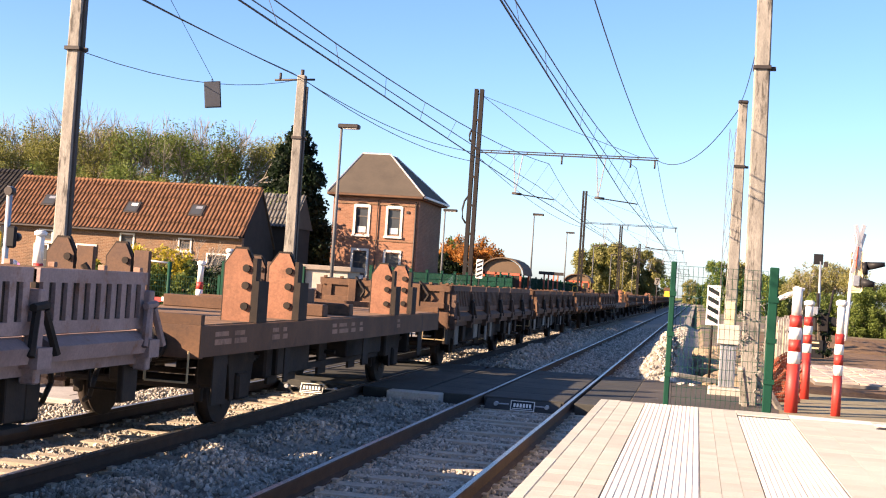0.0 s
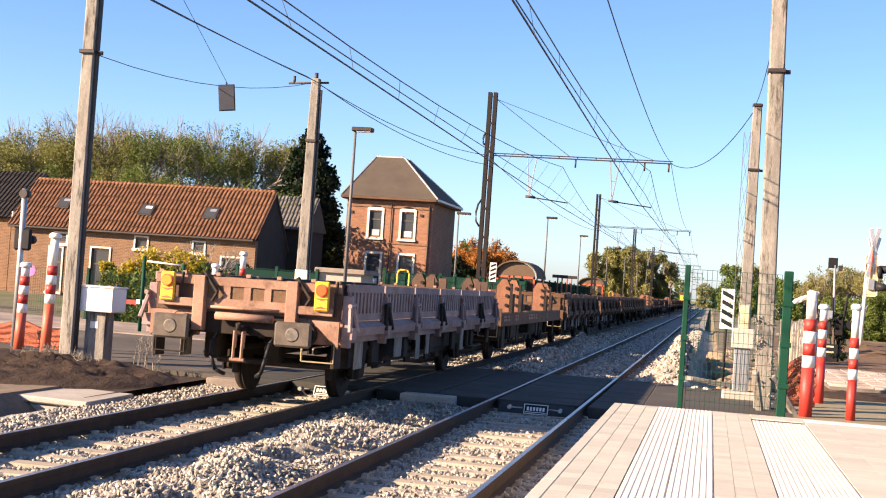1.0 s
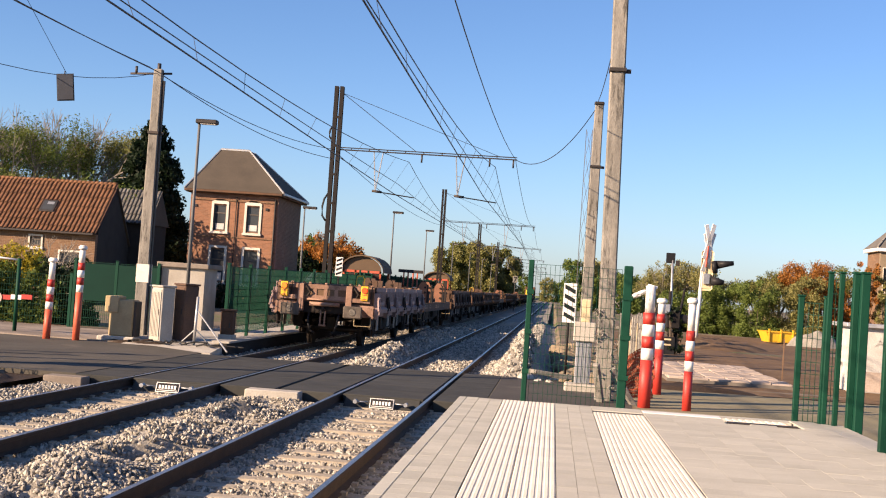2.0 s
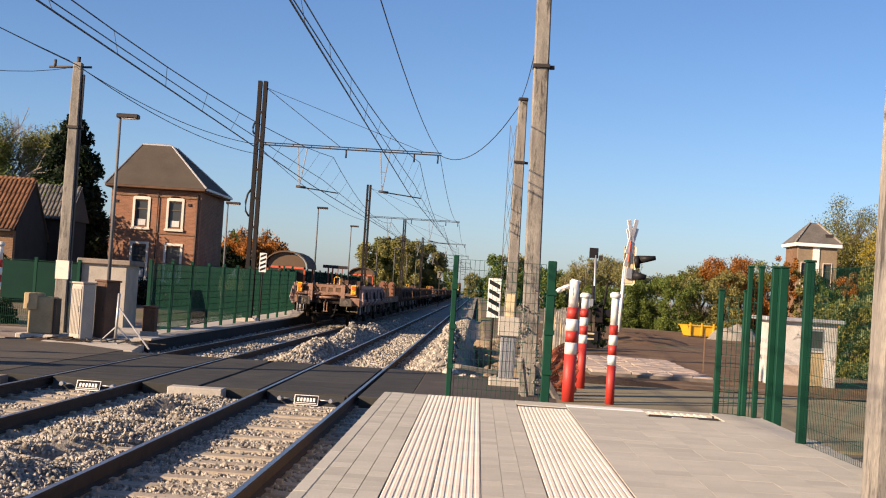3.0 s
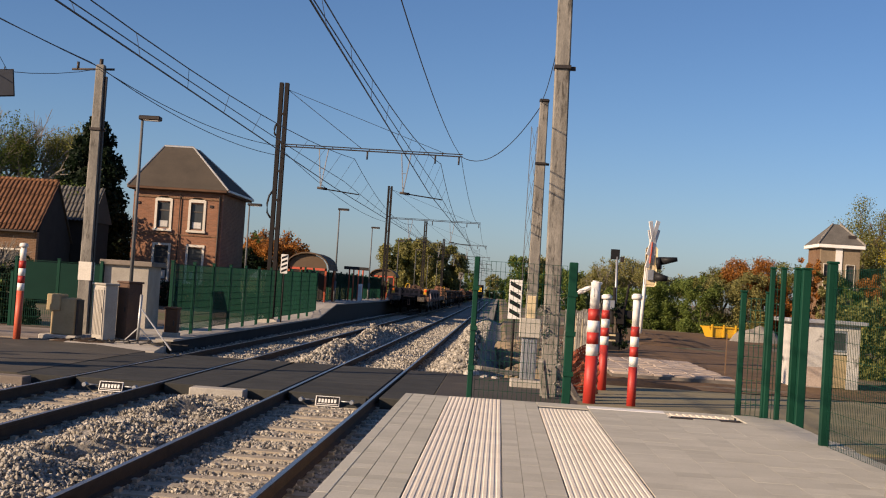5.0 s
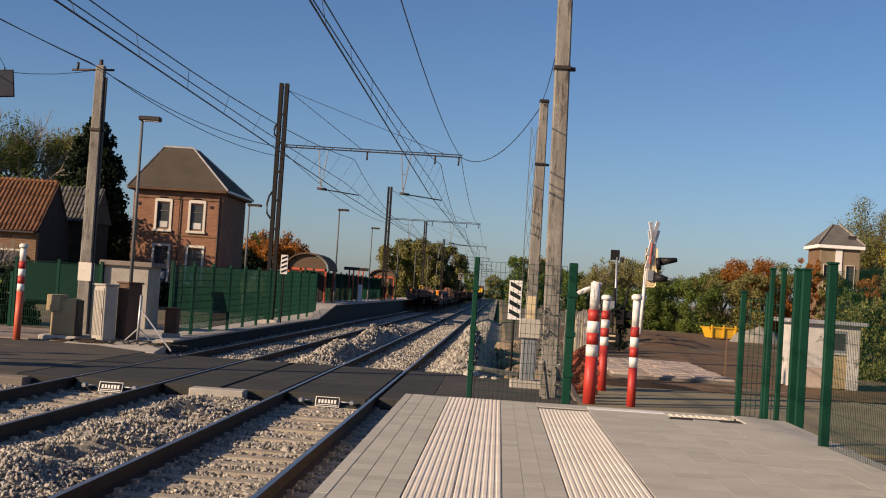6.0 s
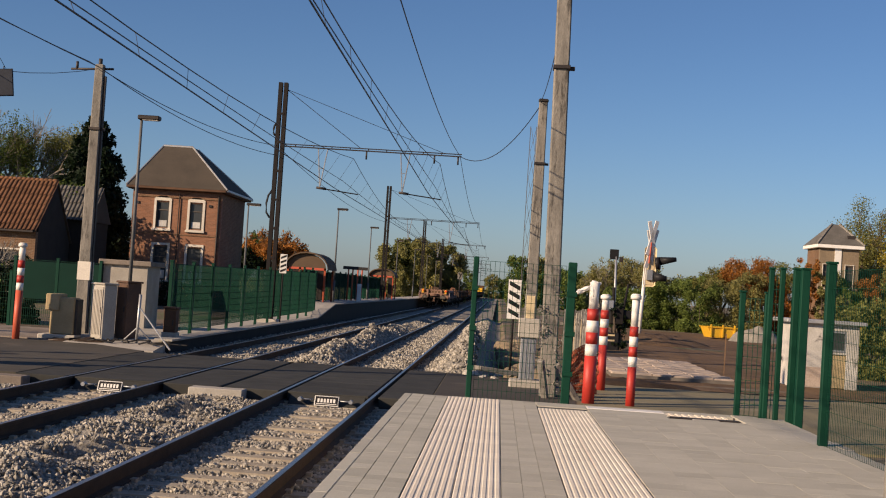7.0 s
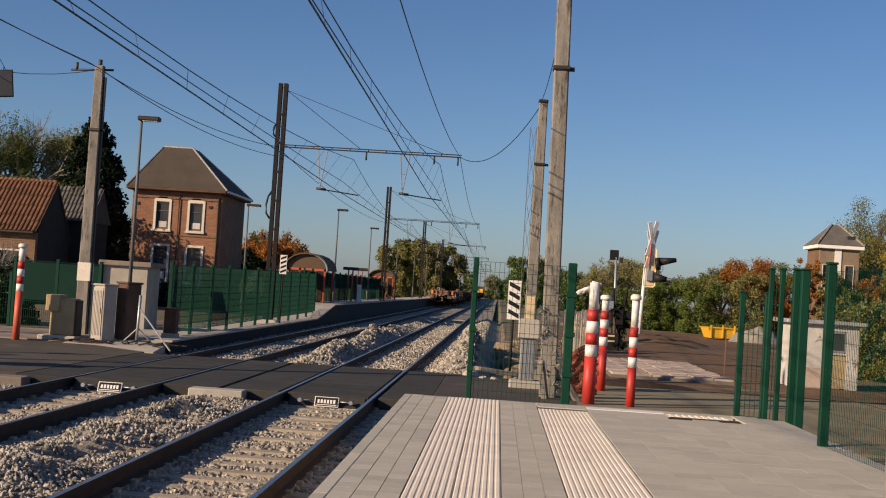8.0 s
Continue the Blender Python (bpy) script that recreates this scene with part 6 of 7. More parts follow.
def concrete_cover():
    root = thing("cable_chamber", "broken concrete cable chamber with a flat slab lid", "concrete cover", pose(-9.3, 17.2, 0))
    part("lid", B((-0.85, 1.05, -0.7, 0.9, -0.15, -0.06), bev=0.02), M_concrete, root, "flat stained concrete slab", pose(0, 0, 0, 0, 1.5, 2))
    part("wall", B((-0.9, 0.62, -0.62, -0.45, -0.42, -0.17), bev=0.02), M_concrete, root)
    part("wall", B((-0.9, 0.9, 0.6, 0.8, -0.42, -0.17), bev=0.02), M_slab, root)
    part("fallen_slab", B((-0.55, 0.5, -0.4, 0.4, -0.04, 0.04), bev=0.02), M_slab, root, "tilted broken concrete slab", pose(-1.3, 0.35, -0.02, 8, 22, 12))


concrete_cover()


def earth_heap(name, x, y, w, d, h, seed, material, label, category="earth heap", z=-0.08, n=20, rough=0.04):
    verts, faces = [], []
    for j in range(n + 1):
        for i in range(n + 1):
            u, v = i / n * 2 - 1, j / n * 2 - 1
            k = max(0.0, 1 - (u * u + v * v)) ** 0.7
            px, py = x + u * w, y + v * d
            verts.append((px, py, z + h * k * (1 + 0.5 * bumpy(px, py, 2.0, seed)) + rough * (bumpy(px, py, 6.0, seed) + 0.7 * bumpy(px, py, 15.0, seed + 3)) * k))
    faces = [(j * (n + 1) + i, j * (n + 1) + i + 1, (j + 1) * (n + 1) + i + 1, (j + 1) * (n + 1) + i) for j in range(n) for i in range(n)]
    me = raw(name, verts, faces, material)
    for p_ in me.polygons:
        p_.use_smooth = True
    return tagged(new(name, me), label, category)


earth_heap("earth_bank", -10.9, 19.6, 2.4, 2.6, 0.26, 2, M_darksoil, "dark brown earth bank around the pole foot", n=60, rough=0.09)
earth_heap("earth_bank", -14.8, 21.5, 3.0, 2.4, 0.2, 5, M_darksoil, "dark earth bank at the roadside", n=50, rough=0.09)


def weeds(x, y, n, h, seed, label):
    r = np.random.RandomState(seed)
    bm = bmesh.new()
    for i in range(n):
        a, b = r.uniform(-0.3, 0.3, 2)
        p = Vector((x + a, y + b, -0.02))
        q = p + Vector((r.uniform(-0.15, 0.15), r.uniform(-0.15, 0.15), h * r.uniform(0.5, 1)))
        tube(bm, p, q, 0.008, 0.003, seg=4, caps=False)
        for k in range(4):
            m_ = p.lerp(q, r.uniform(0.4, 1))
            tube(bm, m_, m_ + Vector((r.uniform(-0.1, 0.1), r.uniform(-0.1, 0.1), r.uniform(0.02, 0.12))), 0.006, 0.002, seg=4, caps=False)
    return solid("weeds", bm, M_twig, label, "weeds", kind="stuff")


for x, y, w, d, h, seed in earth_banks:
    earth_heap("dirt_patch", x, y, w, d, h, seed, M_darksoil, "low dark mound banked round the signal cabinets", "dirt", z=-0.02, n=30, rough=0.05)
weeds(-9.55, 21.4, 14, 0.75, 3, "dry brown weed stalks at the roadside")
weeds(-10.5, 20.6, 24, 0.3, 4, "dry brown weeds on the earth bank")
weeds(-11.6, 21.2, 20, 0.35, 5, "dry brown weeds by the pole")


def crossing_signal_west():
    root = thing("crossing_signal", "crossing signal post seen from behind with dark lamp heads", "signal", pose(-13.75, 24.2, 0))
    part("post", T(((0, 0, 0), (0, 0, 3.2), 0.06), seg=10), M_galv, root)
    part("lamp_board", B((-0.16, 0.22, -0.05, 0.05, 1.95, 2.4), bev=0.04), M_black, root, "black lamp backing board")
    for x in (-0.06, 0.13):
        part("lamp_hood", T(((x, 0.055, 2.18), (x, 0.22, 2.18), 0.085, 0.09), seg=14), M_black, root)
    part("top_lamp", T(((0, -0.08, 3.1), (0, 0.1, 3.1), 0.09), seg=14), M_dark, root)
    part("sign_bracket", T(((0.03, 0, 1.56), (0.26, 0, 1.56), 0.015), seg=6), M_galv, root)
    part("round_sign", T(((0.26, -0.03, 1.56), (0.26, -0.012, 1.56), 0.12), seg=24), M_signpink, root, "small faded pink round sign")


crossing_signal_west()


def cabinet_east():
    root = thing("relay_cabinet", "pale grey relay cabinet on a stem beside the pole", "cabinet", pose(0.67, 26.6, 0))
    part("foot", B((-0.35, 0.3, -0.3, 0.3, -0.1, 0.14), bev=0.03), M_concrete, root)
    part("stem", B((-0.155, 0.155, -0.14, 0.14, 0.14, 0.99), bev=0.012), M_galv, root)
    bm = bmesh.new()
    for i in range(4):
        x = -0.12 + i * 0.075
        box(bm, x, x + 0.012, -0.15, -0.14, 0.16, 0.97)
    part("stem_ribs", bm, M_galv, root)
    part("head_box", B((-0.22, 0.22, -0.2, 0.2, 0.99, 1.38), bev=0.015), M_concrete, root)
    part("upper_box", B((-0.09, 0.09, -0.09, 0.09, 1.38, 1.84), bev=0.012), M_cream, root, "small cream meter box")


cabinet_east()


def stripe_board(x, y, z0, w, h, label, way=1):
    root = thing("stripe_board", label, "sign", pose(x, y, 0), "black and white striped boards")
    part("post", T(((0, 0.03, -0.1), (0, 0.03, z0 + h * 0.8), 0.03), seg=8), M_mast, root)
    pl = part("plate", B((-w / 2, w / 2, -0.012, 0.012, z0, z0 + h), bev=0.004), M_white, root)
    for i in range(4):
        z = z0 + 0.03 + i * h * 0.232
        bm = bmesh.new()
        prism(bm, ((-w * 0.40 * way, z), (-w * 0.40 * way, z + h * 0.11), (w * 0.40 * way, z + h * 0.24), (w * 0.40 * way, z + h * 0.13)), "y", -0.018, -0.012)
        part("stripe", bm, M_black, pl, "black diagonal stripe")


stripe_board(0.37, 30.0, 1.28, 0.30, 0.9, "white board with black diagonal stripes beside the track", -1)
stripe_board(-8.1, 48.6, 2.06, 0.26, 0.72, "small white board with black diagonal stripes on the platform")


def net(x0, y0, x1, y1, h, seed, label):
    """Slack orange barrier sheeting that billows a little."""
    bm = bmesh.new()
    n, m_ = 66, 42

    def at(i, j):
        k = i / n
        return Vector((x0 + (x1 - x0) * k + 0.06 * bumpy(k * 5, j * 0.15, 1, seed), y0 + (y1 - y0) * k + 0.08 * bumpy(k * 4, j * 0.18, 1, seed + 9), h * j / m_ * (1 - 0.12 * math.sin(k * 9)) - 0.05))
    vs = [[bm.verts.new(at(i, j)) for j in range(m_ + 1)] for i in range(n + 1)]
    for i in range(n):
        for j in range(m_):
            if i % 3 == 1 and j % 3 == 1:
                continue
            f_ = bm.faces.new((vs[i][j], vs[i + 1][j], vs[i + 1][j + 1], vs[i][j + 1]))
            f_.smooth = True
    for v in [v for v in bm.verts if not v.link_faces]:
        bm.verts.remove(v)
    bmesh.ops.solidify(bm, geom=list(bm.faces), thickness=0.006)
    return solid("barrier_net", bm, M_orangenet, label, "barrier netting")


net(1.35, 25.6, 2.05, 25.9, 0.9, 2, "slack orange barrier netting round the work site")
net(-12.7, 24.2, -14.9, 25.2, 0.5, 4, "slack orange barrier netting beside the road")


# ---- work site on the far side of the road ----
sheet("work_site", 2.4, 24, 29.5, 88, 0.9, lambda x, y: -0.035 + 0.05 * bumpy(x, y, 0.25, 4) * (1 if 3 < x < 23 and 31 < y < 86 else 0), M_redearth, "bare reddish-brown earth of the work site", "ground")


def brick_pad():
    root = thing("paving_pad", "pale brick paving pad in the bare earth", "paving", kind="structure")
    part("pad_base", B((2.9, 5.95, 32.5, 41.2, -0.2, 0.05)), M_joint, root)
    slab = mesh_of("paving_slab", B((-0.245, 0.245, -0.245, 0.245, -0.04, 0.05), bev=0.012), M_pad)
    for i in range(6):
        for j in range(17):
            if rng.uniform() > 0.07:
                part("paving_slab", slab, None, root, m=pose(3.17 + i * 0.505, 32.8 + j * 0.505, 0.05 + rng.uniform(-0.012, 0.012), rng.uniform(-1, 1), rng.uniform(-1, 1)))


brick_pad()


def boulders(cx, cy, w, d, n, size, seed, material, label, h=0.5):
    r = np.random.RandomState(seed)
    for i in range(n):
        bm = bmesh.new()
        bmesh.ops.create_icosphere(bm, subdivisions=2, radius=1.0)
        s = size * r.uniform(0.5, 1.2)
        o = Vector(r.uniform(0, 50, 3))
        for v in bm.verts:
            v.co *= 1 + 0.45 * noise.noise(v.co * 1.3 + o)
            v.co = Vector((v.co.x * s * 1.2, v.co.y * s, v.co.z * s * 0.75))
        x, y = cx + r.uniform(-w, w), cy + r.uniform(-d, d)
        k = max(0, 1 - abs(x - cx) / w) * h
        solid("boulder", bm, material, label, "stone", pose(x, y, -0.08 + s * 0.3 + k * 0.0, 0, 0, r.uniform(0, 360)), "rubble stones beside the track")


boulders(0.85, 33.0, 0.42, 4.2, 36, 0.30, 6, M_stucco, "rough beige rubble stone beside the track", 0.8)
boulders(0.75, 44, 0.6, 7, 30, 0.32, 8, M_stucco, "rough beige rubble stone beside the track", 1.0)
boulders(0.25, 28.9, 0.8, 0.7, 10, 0.16, 16, M_concrete, "broken grey concrete lump by the pole", 0.2)


def timbers():
    for x, y, z, l, a, b in ((0.25, 28.6, 0.14, 1.2, 20, 6), (0.0, 29.2, 0.12, 1.0, -30, 4), (0.9, 23.8, 0.35, 0.8, 70, 60), (1.35, 23.9, 0.3, 0.8, 20, 55)):
        solid("timber_offcut", B((-l / 2, l / 2, -0.06, 0.06, -0.05, 0.05), bev=0.012), M_oldpole, "weathered timber offcut dumped by the pole", "timber", pose(x, y, z, 0, b, a), "dumped timber")


timbers()


def palisade():
    root = thing("palisade", "weathered grey timber palisade behind the bollards", "fence")
    for i in range(9):
        x = 2.3 + i * 0.085
        h = 1.45 + rng.uniform(-0.15, 0.12)
        part("slat", B((x, x + 0.07, 44.9, 44.93, -0.1, h)), M_oldpole, root, m=pose(0, i * 0.01, 0, 0, rng.uniform(-0.4, 0.4), 0))
    part("rail", B((2.2, 3.15, 45.24, 45.29, 0.9, 0.98)), M_oldpole, root)


palisade()


def tarp():
    bm = bmesh.new()
    bmesh.ops.create_icosphere(bm, subdivisions=3, radius=1.0)
    for v in bm.verts:
        v.co *= 1 + 0.25 * noise.noise(v.co * 2.5)
        v.co = Vector((v.co.x * 0.75, v.co.y * 0.6, max(-0.05, v.co.z) * 1.3))
    solid("tarpaulin", bm, M_concrete, "pale tarpaulin over stacked material at the work site", "tarpaulin", pose(3.2, 47.5, 0))


tarp()


def skip():
    root = thing("skip_container", "yellow steel skip standing on the work site", "skip", pose(13.3, 78.5, 0, 0, 0, 12) @ Matrix.Scale(0.86, 4))
    bm = bmesh.new()
    prism(bm, ((-1.15, 0.75), (-0.85, 0.05), (0.85, 0.05), (1.15, 0.75), (1.08, 0.75), (0.8, 0.12), (-0.8, 0.12), (-1.08, 0.75)), "y", -0.75, 0.75)
    part("shell", bm, M_yellow, root)
    for y in (-0.72, 0.72):
        bm = bmesh.new()
        prism(bm, ((-1.12, 0.74), (-0.83, 0.08), (0.83, 0.08), (1.12, 0.74)), "y", y - 0.03, y + 0.03)
        part("end_plate", bm, M_yellow, root)
    for x in (-0.95, -0.1, 0.75):
        part("rib", B((x - 0.05, x + 0.05, -0.84, -0.76, 0.1, 0.95)), M_yellow, root)
    part("rim", B((-1.2, 1.2, -0.82, -0.752, 0.72, 0.80), (-1.2, 1.2, 0.752, 0.82, 0.72, 0.80)), M_yellow, root)


skip()
earth_heap("gravel_mound", 15.0, 76.0, 1.6, 1.5, 0.8, 9, M_ballastbed, "small grey gravel heap beside the yellow skip", "gravel heap")
earth_heap("spoil_bank", 7.2, 63.0, 3.0, 5.0, 0.45, 12, M_redearth, "low brown spoil bank round the crossing signal")
earth_heap("earth_mound", 3.1, 29.6, 1.7, 0.8, 0.17, 14, M_darksoil, "low dark earth heap beside the bollards")


def hut():
    root = thing("hut", "small white rendered hut with a flat grey roof", "hut", pose(8.33, 34.2, 0))
    part("wall", wall_with_holes(-0.85, 0.85, -0.1, 1.6, -0.7, -0.58, [(0.1, 0.55, 0.9, 1.45), (0.1, 0.55, -0.1, 0.85)]), M_hutwall, root, "stained white front wall")
    part("wall", B((-0.85, -0.73, -0.58, 0.8, -0.1, 1.6)), M_hutwall, root)
    part("wall", B((0.73, 0.85, -0.58, 0.8, -0.1, 1.6)), M_hutwall, root)
    part("wall", B((-0.73, 0.73, 0.68, 0.8, -0.1, 1.6)), M_hutwall, root)
    part("roof", B((-1.0, 1.0, -0.85, 0.95, 1.6, 1.70), bev=0.015), M_zinc, root, "flat grey roof slab")
    part("door", B((0.11, 0.54, -0.66, -0.62, 0, 0.84)), M_beige, root, "weathered door")
    wn_ = part("window", B((0.11, 0.15, -0.68, -0.63, 0.91, 1.44), (0.5, 0.54, -0.68, -0.63, 0.91, 1.44), (0.15, 0.5, -0.68, -0.63, 0.91, 0.96), (0.15, 0.5, -0.68, -0.63, 1.39, 1.44)), M_galv, root)
    part("pane", B((0.15, 0.5, -0.65, -0.64, 0.96, 1.39)), M_glass, wn_)
    part("stain", B((-0.8, -0.05, -0.712, -0.702, 0.0, 0.5)), M_pad, root, "bare brick patch at the wall foot")


hut()


def villa():
    root = thing("villa", "old rendered house with a grey hipped roof among the bushes", "house")
    x0, x1, y0, y1, e = 21.7, 24.35, 90.0, 93.6, 6.35
    part("wall", wall_with_holes(x0, x1, -0.1, e, y0, y0 + 0.3, [(23.45, 24.0, 3.7, 5.2), (21.95, 22.4, 3.7, 5.2)]), M_stucco, root)
    part("side_wall", B((x0, x0 + 0.3, y0 + 0.3, y1, -0.1, e)), M_brick2, root)
    part("side_wall", B((x1 - 0.3, x1, y0 + 0.3, y1, -0.1, e)), M_brick2, root)
    part("rear_wall", B((x0 + 0.3, x1 - 0.3, y1 - 0.3, y1, -0.1, e)), M_brick2, root)
    window(root, 23.725, 3.7, 0.55, 1.5, y0, False, False, 0.04)
    window(root, 22.175, 3.7, 0.45, 1.5, y0, False, False, 0.04)
    part("quoin", B((22.7, 23.15, y0 - 0.06, y0, 0, e)), M_white, root, "white rendered pilaster")
    part("cornice", B((x0 - 0.28, x1 + 0.28, y0 - 0.28, y1 + 0.28, e, e + 0.25), bev=0.03), M_white, root, "white cornice")
    bm = bmesh.new()
    lo = [bm.verts.new(p) for p in ((x0 - 0.28, y0 - 0.28, e + 0.25), (x1 + 0.28, y0 - 0.28, e + 0.25), (x1 + 0.28, y1 + 0.28, e + 0.25), (x0 - 0.28, y1 + 0.28, e + 0.25))]
    hi = [bm.verts.new(p) for p in ((22.8, 91.6, 8.1), (23.3, 91.6, 8.1), (23.3, 92.0, 8.1), (22.8, 92.0, 8.1))]
    for i in range(4):
        bm.faces.new((lo[i], lo[(i + 1) % 4], hi[(i + 1) % 4], hi[i]))
    bm.faces.new(hi)
    bm.faces.new(lo[::-1])
    rf = part("roof", bm, M_greyroof, root, "grey hipped roof")
    bm = bmesh.new()
    tube(bm, (x0 - 0.28, y0 - 0.28, e + 0.28), (22.8, 91.6, 8.12), 0.07, seg=6)
    tube(bm, (x1 + 0.28, y0 - 0.28, e + 0.28), (23.3, 91.6, 8.12), 0.07, seg=6)
    part("hip_capping", bm, M_oldpole, rf)
    part("dormer", B((23.6, 24.1, 90.3, 91.2, 6.9, 7.3)), M_dark, rf)


villa()


def crossing_signal_east():
    root = thing("crossing_signal", "white crossing cross with dark signal heads on a white post", "signal", pose(7.0, 62.0, 0, 0, 0, 0))
    part("post", T(((-0.28, 0, 0), (-0.15, 0, 3.6), 0.085), seg=12), M_white, root, "white steel post")
    for a, l in ((74, 0.95), (104, 0.9)):
        for z, s in ((4.4, 1.0), (4.9, 0.9)):
            part("cross_arm", B((-l * s, l * s, -0.02, 0.02, -0.11, 0.11), bev=0.015), M_white, root, "white crossing arm", pose(0.08, -0.08 - 0.05 * (z - 4.4), z, 0, -a, 25))
    part("red_edge", B((-0.5, 0.5, -0.03, 0.03, -0.02, 0.02)), M_orange, root, "red arm edging", pose(0.02, -0.16, 4.2, 0, -86, 25))
    part("signal_board", B((-0.22, 0.34, -0.06, 0.0, 2.6, 4.5), bev=0.1), M_cream, root, "pale signal backing board")
    bm = bmesh.new()
    tube(bm, (0.32, 0, 3.72), (0.52, -0.05, 3.74), 0.30, 0.30, seg=16)
    tube(bm, (0.52, -0.05, 3.84), (1.25, -0.22, 3.96), 0.20, 0.10, seg=16)
    part("lamp_hood", bm, M_black, root, "black lamp hood")
    part("lamp_hood", T(((0.3, 0, 3.08), (0.85, -0.15, 3.02), 0.22, 0.12), seg=16), M_black, root, "black lamp hood")
    part("cable_box", B((-0.1, 0.2, -0.2, -0.07, 2.9, 3.4), bev=0.02), M_galv, root)


crossing_signal_east()


def barrier_machine():
    root = thing("barrier_machine", "dark barrier drive with cable boxes and a yellow striped foot", "barrier machine", pose(4.5, 50.0, 0))
    part("post", T(((-0.05, 0, 0), (-0.12, 0, 2.35), 0.06), ((0.12, 0, 0.2), (0.42, 0, 2.5), 0.045), seg=8), M_mast, root, "dark leaning steel posts")
    part("drive_box", B((-0.22, 0.30, -0.2, 0.2, 0.95, 1.62), bev=0.03), M_mast, root)
    part("counterweight", B((0.2, 0.62, -0.12, 0.12, 1.15, 1.5), bev=0.05), M_black, root, "black counterweight")
    part("cable_box", B((-0.35, -0.1, -0.25, -0.1, 1.5, 1.85), bev=0.02), M_galv, root)
    foot = part("foot", B((-0.28, 0.16, -0.2, 0.2, -0.1, 0.62), bev=0.02), M_black, root)
    for z in (0.30, 0.50):
        part("stripe", B((-0.285, 0.0, -0.206, 0.19, z, z + 0.06)), M_cream, foot, "yellow hazard stripe")


barrier_machine()


def survey_stakes():
    for x, y, h in ((2.62, 44.0, 1.35), (2.85, 44.2, 1.25), (6.1, 35.0, 1.25)):
        root = thing("survey_stake", "thin wooden survey stake in the bare earth", "stake", pose(x, y, -0.1), "survey stakes")
        part("stake", B((-0.013, 0.013, -0.012, 0.012, 0, h)), M_cream if y > 40 else M_planks, root)


survey_stakes()


def black_sign():
    root = thing("track_sign", "small black square sign on a grey post", "sign", pose(5.75, 64.3, 0))
    part("post", T(((0, 0, -0.1), (-0.1, 0, 4.0), 0.06), seg=8), M_galv, root)
    part("plate", B((-0.42, 0.02, -0.05, -0.02, 3.85, 4.35), bev=0.02), M_black, root)
    part("side_plate", B((0.05, 0.25, -0.05, -0.02, 3.75, 4.0), bev=0.02), M_dark, root)


black_sign()


# ---- opposite platform ----
def far_platform():
    root = thing("far_platform", "long concrete platform with a pale edge and a ramp", "platform", kind="structure")
    x0, x1 = -10.4, -7.95
    bm = bmesh.new()
    prism(bm, ((30.6, -0.4), (30.6, -0.05), (32.4, 0.14), (57.5, 0.18), (63.5, 0.74), (250, 0.74), (250, -0.4)), "x", x0, x1 - 0.1)
    part("body", bm, M_concrete, root, "dusty concrete platform surface")
    bm = bmesh.new()
    prism(bm, ((31.7, -0.4), (31.7, 0.146), (57.5, 0.19), (63.5, 0.75), (250, 0.75), (250, -0.4)), "x", x1 - 0.1, x1)
    # the track side's shade is put into this dark colour
    part("edge_wall", bm, M_darkslate_shade, root, "dark shaded edge wall")
    bm = bmesh.new()
    prism(bm, ((31.7, 0.148), (57.5, 0.19), (63.5, 0.75), (250, 0.75), (250, 0.80), (63.5, 0.80), (57.5, 0.24), (31.7, 0.198)), "x", x1 - 0.38, x1 + 0.06)
    part("edge_coping", bm, M_concrete, root, "pale concrete edge coping")


far_platform()


def shelter(x0, x1, y0, y1, z0, eave, top, label):
    root = thing("platform_shelter", label, "shelter", group="platform shelters")
    n = 10
    xm, w = (x0 + x1) / 2, (x1 - x0) / 2
    pts = [(xm + w * 1.12 * math.cos(math.pi * i / n), eave + (top - eave) * math.sin(math.pi * i / n)) for i in range(n + 1)]
    inner = [(x, z - 0.08) for x, z in pts[::-1]]
    bm = bmesh.new()
    prism(bm, pts + inner, "y", y0 - 0.2, y1 + 0.2)
    part("roof", bm, M_shelterroof, root, "brown barrel roof")
    bm = bmesh.new()
    prism(bm, [(x0, eave), *[(xm + w * math.cos(math.pi * (1 - i / n)), eave + (top - eave - 0.1) * math.sin(math.pi * i / n)) for i in range(1, n)], (x1, eave)], "y", y0, y0 + 0.04)
    part("gable", bm, M_shelterroof, root)
    for x in (x0 + 0.05, xm - 0.35, xm + 0.35, x1 - 0.05):
        for y in (y0 + 0.05, y1 - 0.05):
            part("post", B((x - 0.05, x + 0.05, y - 0.05, y + 0.05, z0, eave)), M_shelter, root)
    part("rear_panel", B((x0 + 0.02, x0 + 0.06, y0 + 0.1, y1 - 0.1, z0 + 0.1, eave)), M_shelter, root)
    part("front_panel", B((x0 + 0.1, xm - 0.4, y0 + 0.03, y0 + 0.06, z0 + 0.1, eave - 0.05)), M_darkslate_shade, root)
    part("side_panel", B((x1 - 0.42, x1 - 0.1, y0 + 0.03, y0 + 0.06, z0 + 0.1, eave - 0.05)), M_darkslate_shade, root)
    part("bench", B((x0 + 0.15, x0 + 0.55, y0 + 0.4, y1 - 0.4, z0 + 0.42, z0 + 0.48)), M_dark, root)
    part("top_rail", B((x0, x1, y0, y0 + 0.05, eave - 0.12, eave)), M_orange, root)


shelter(-11.45, -9.35, 70, 73.5, 0.74, 2.55, 3.4, "platform shelter with a brown barrel roof and red frame")
shelter(-10.7, -8.75, 108, 111, 0.74, 2.65, 3.25, "small red platform shelter with a curved brown roof")


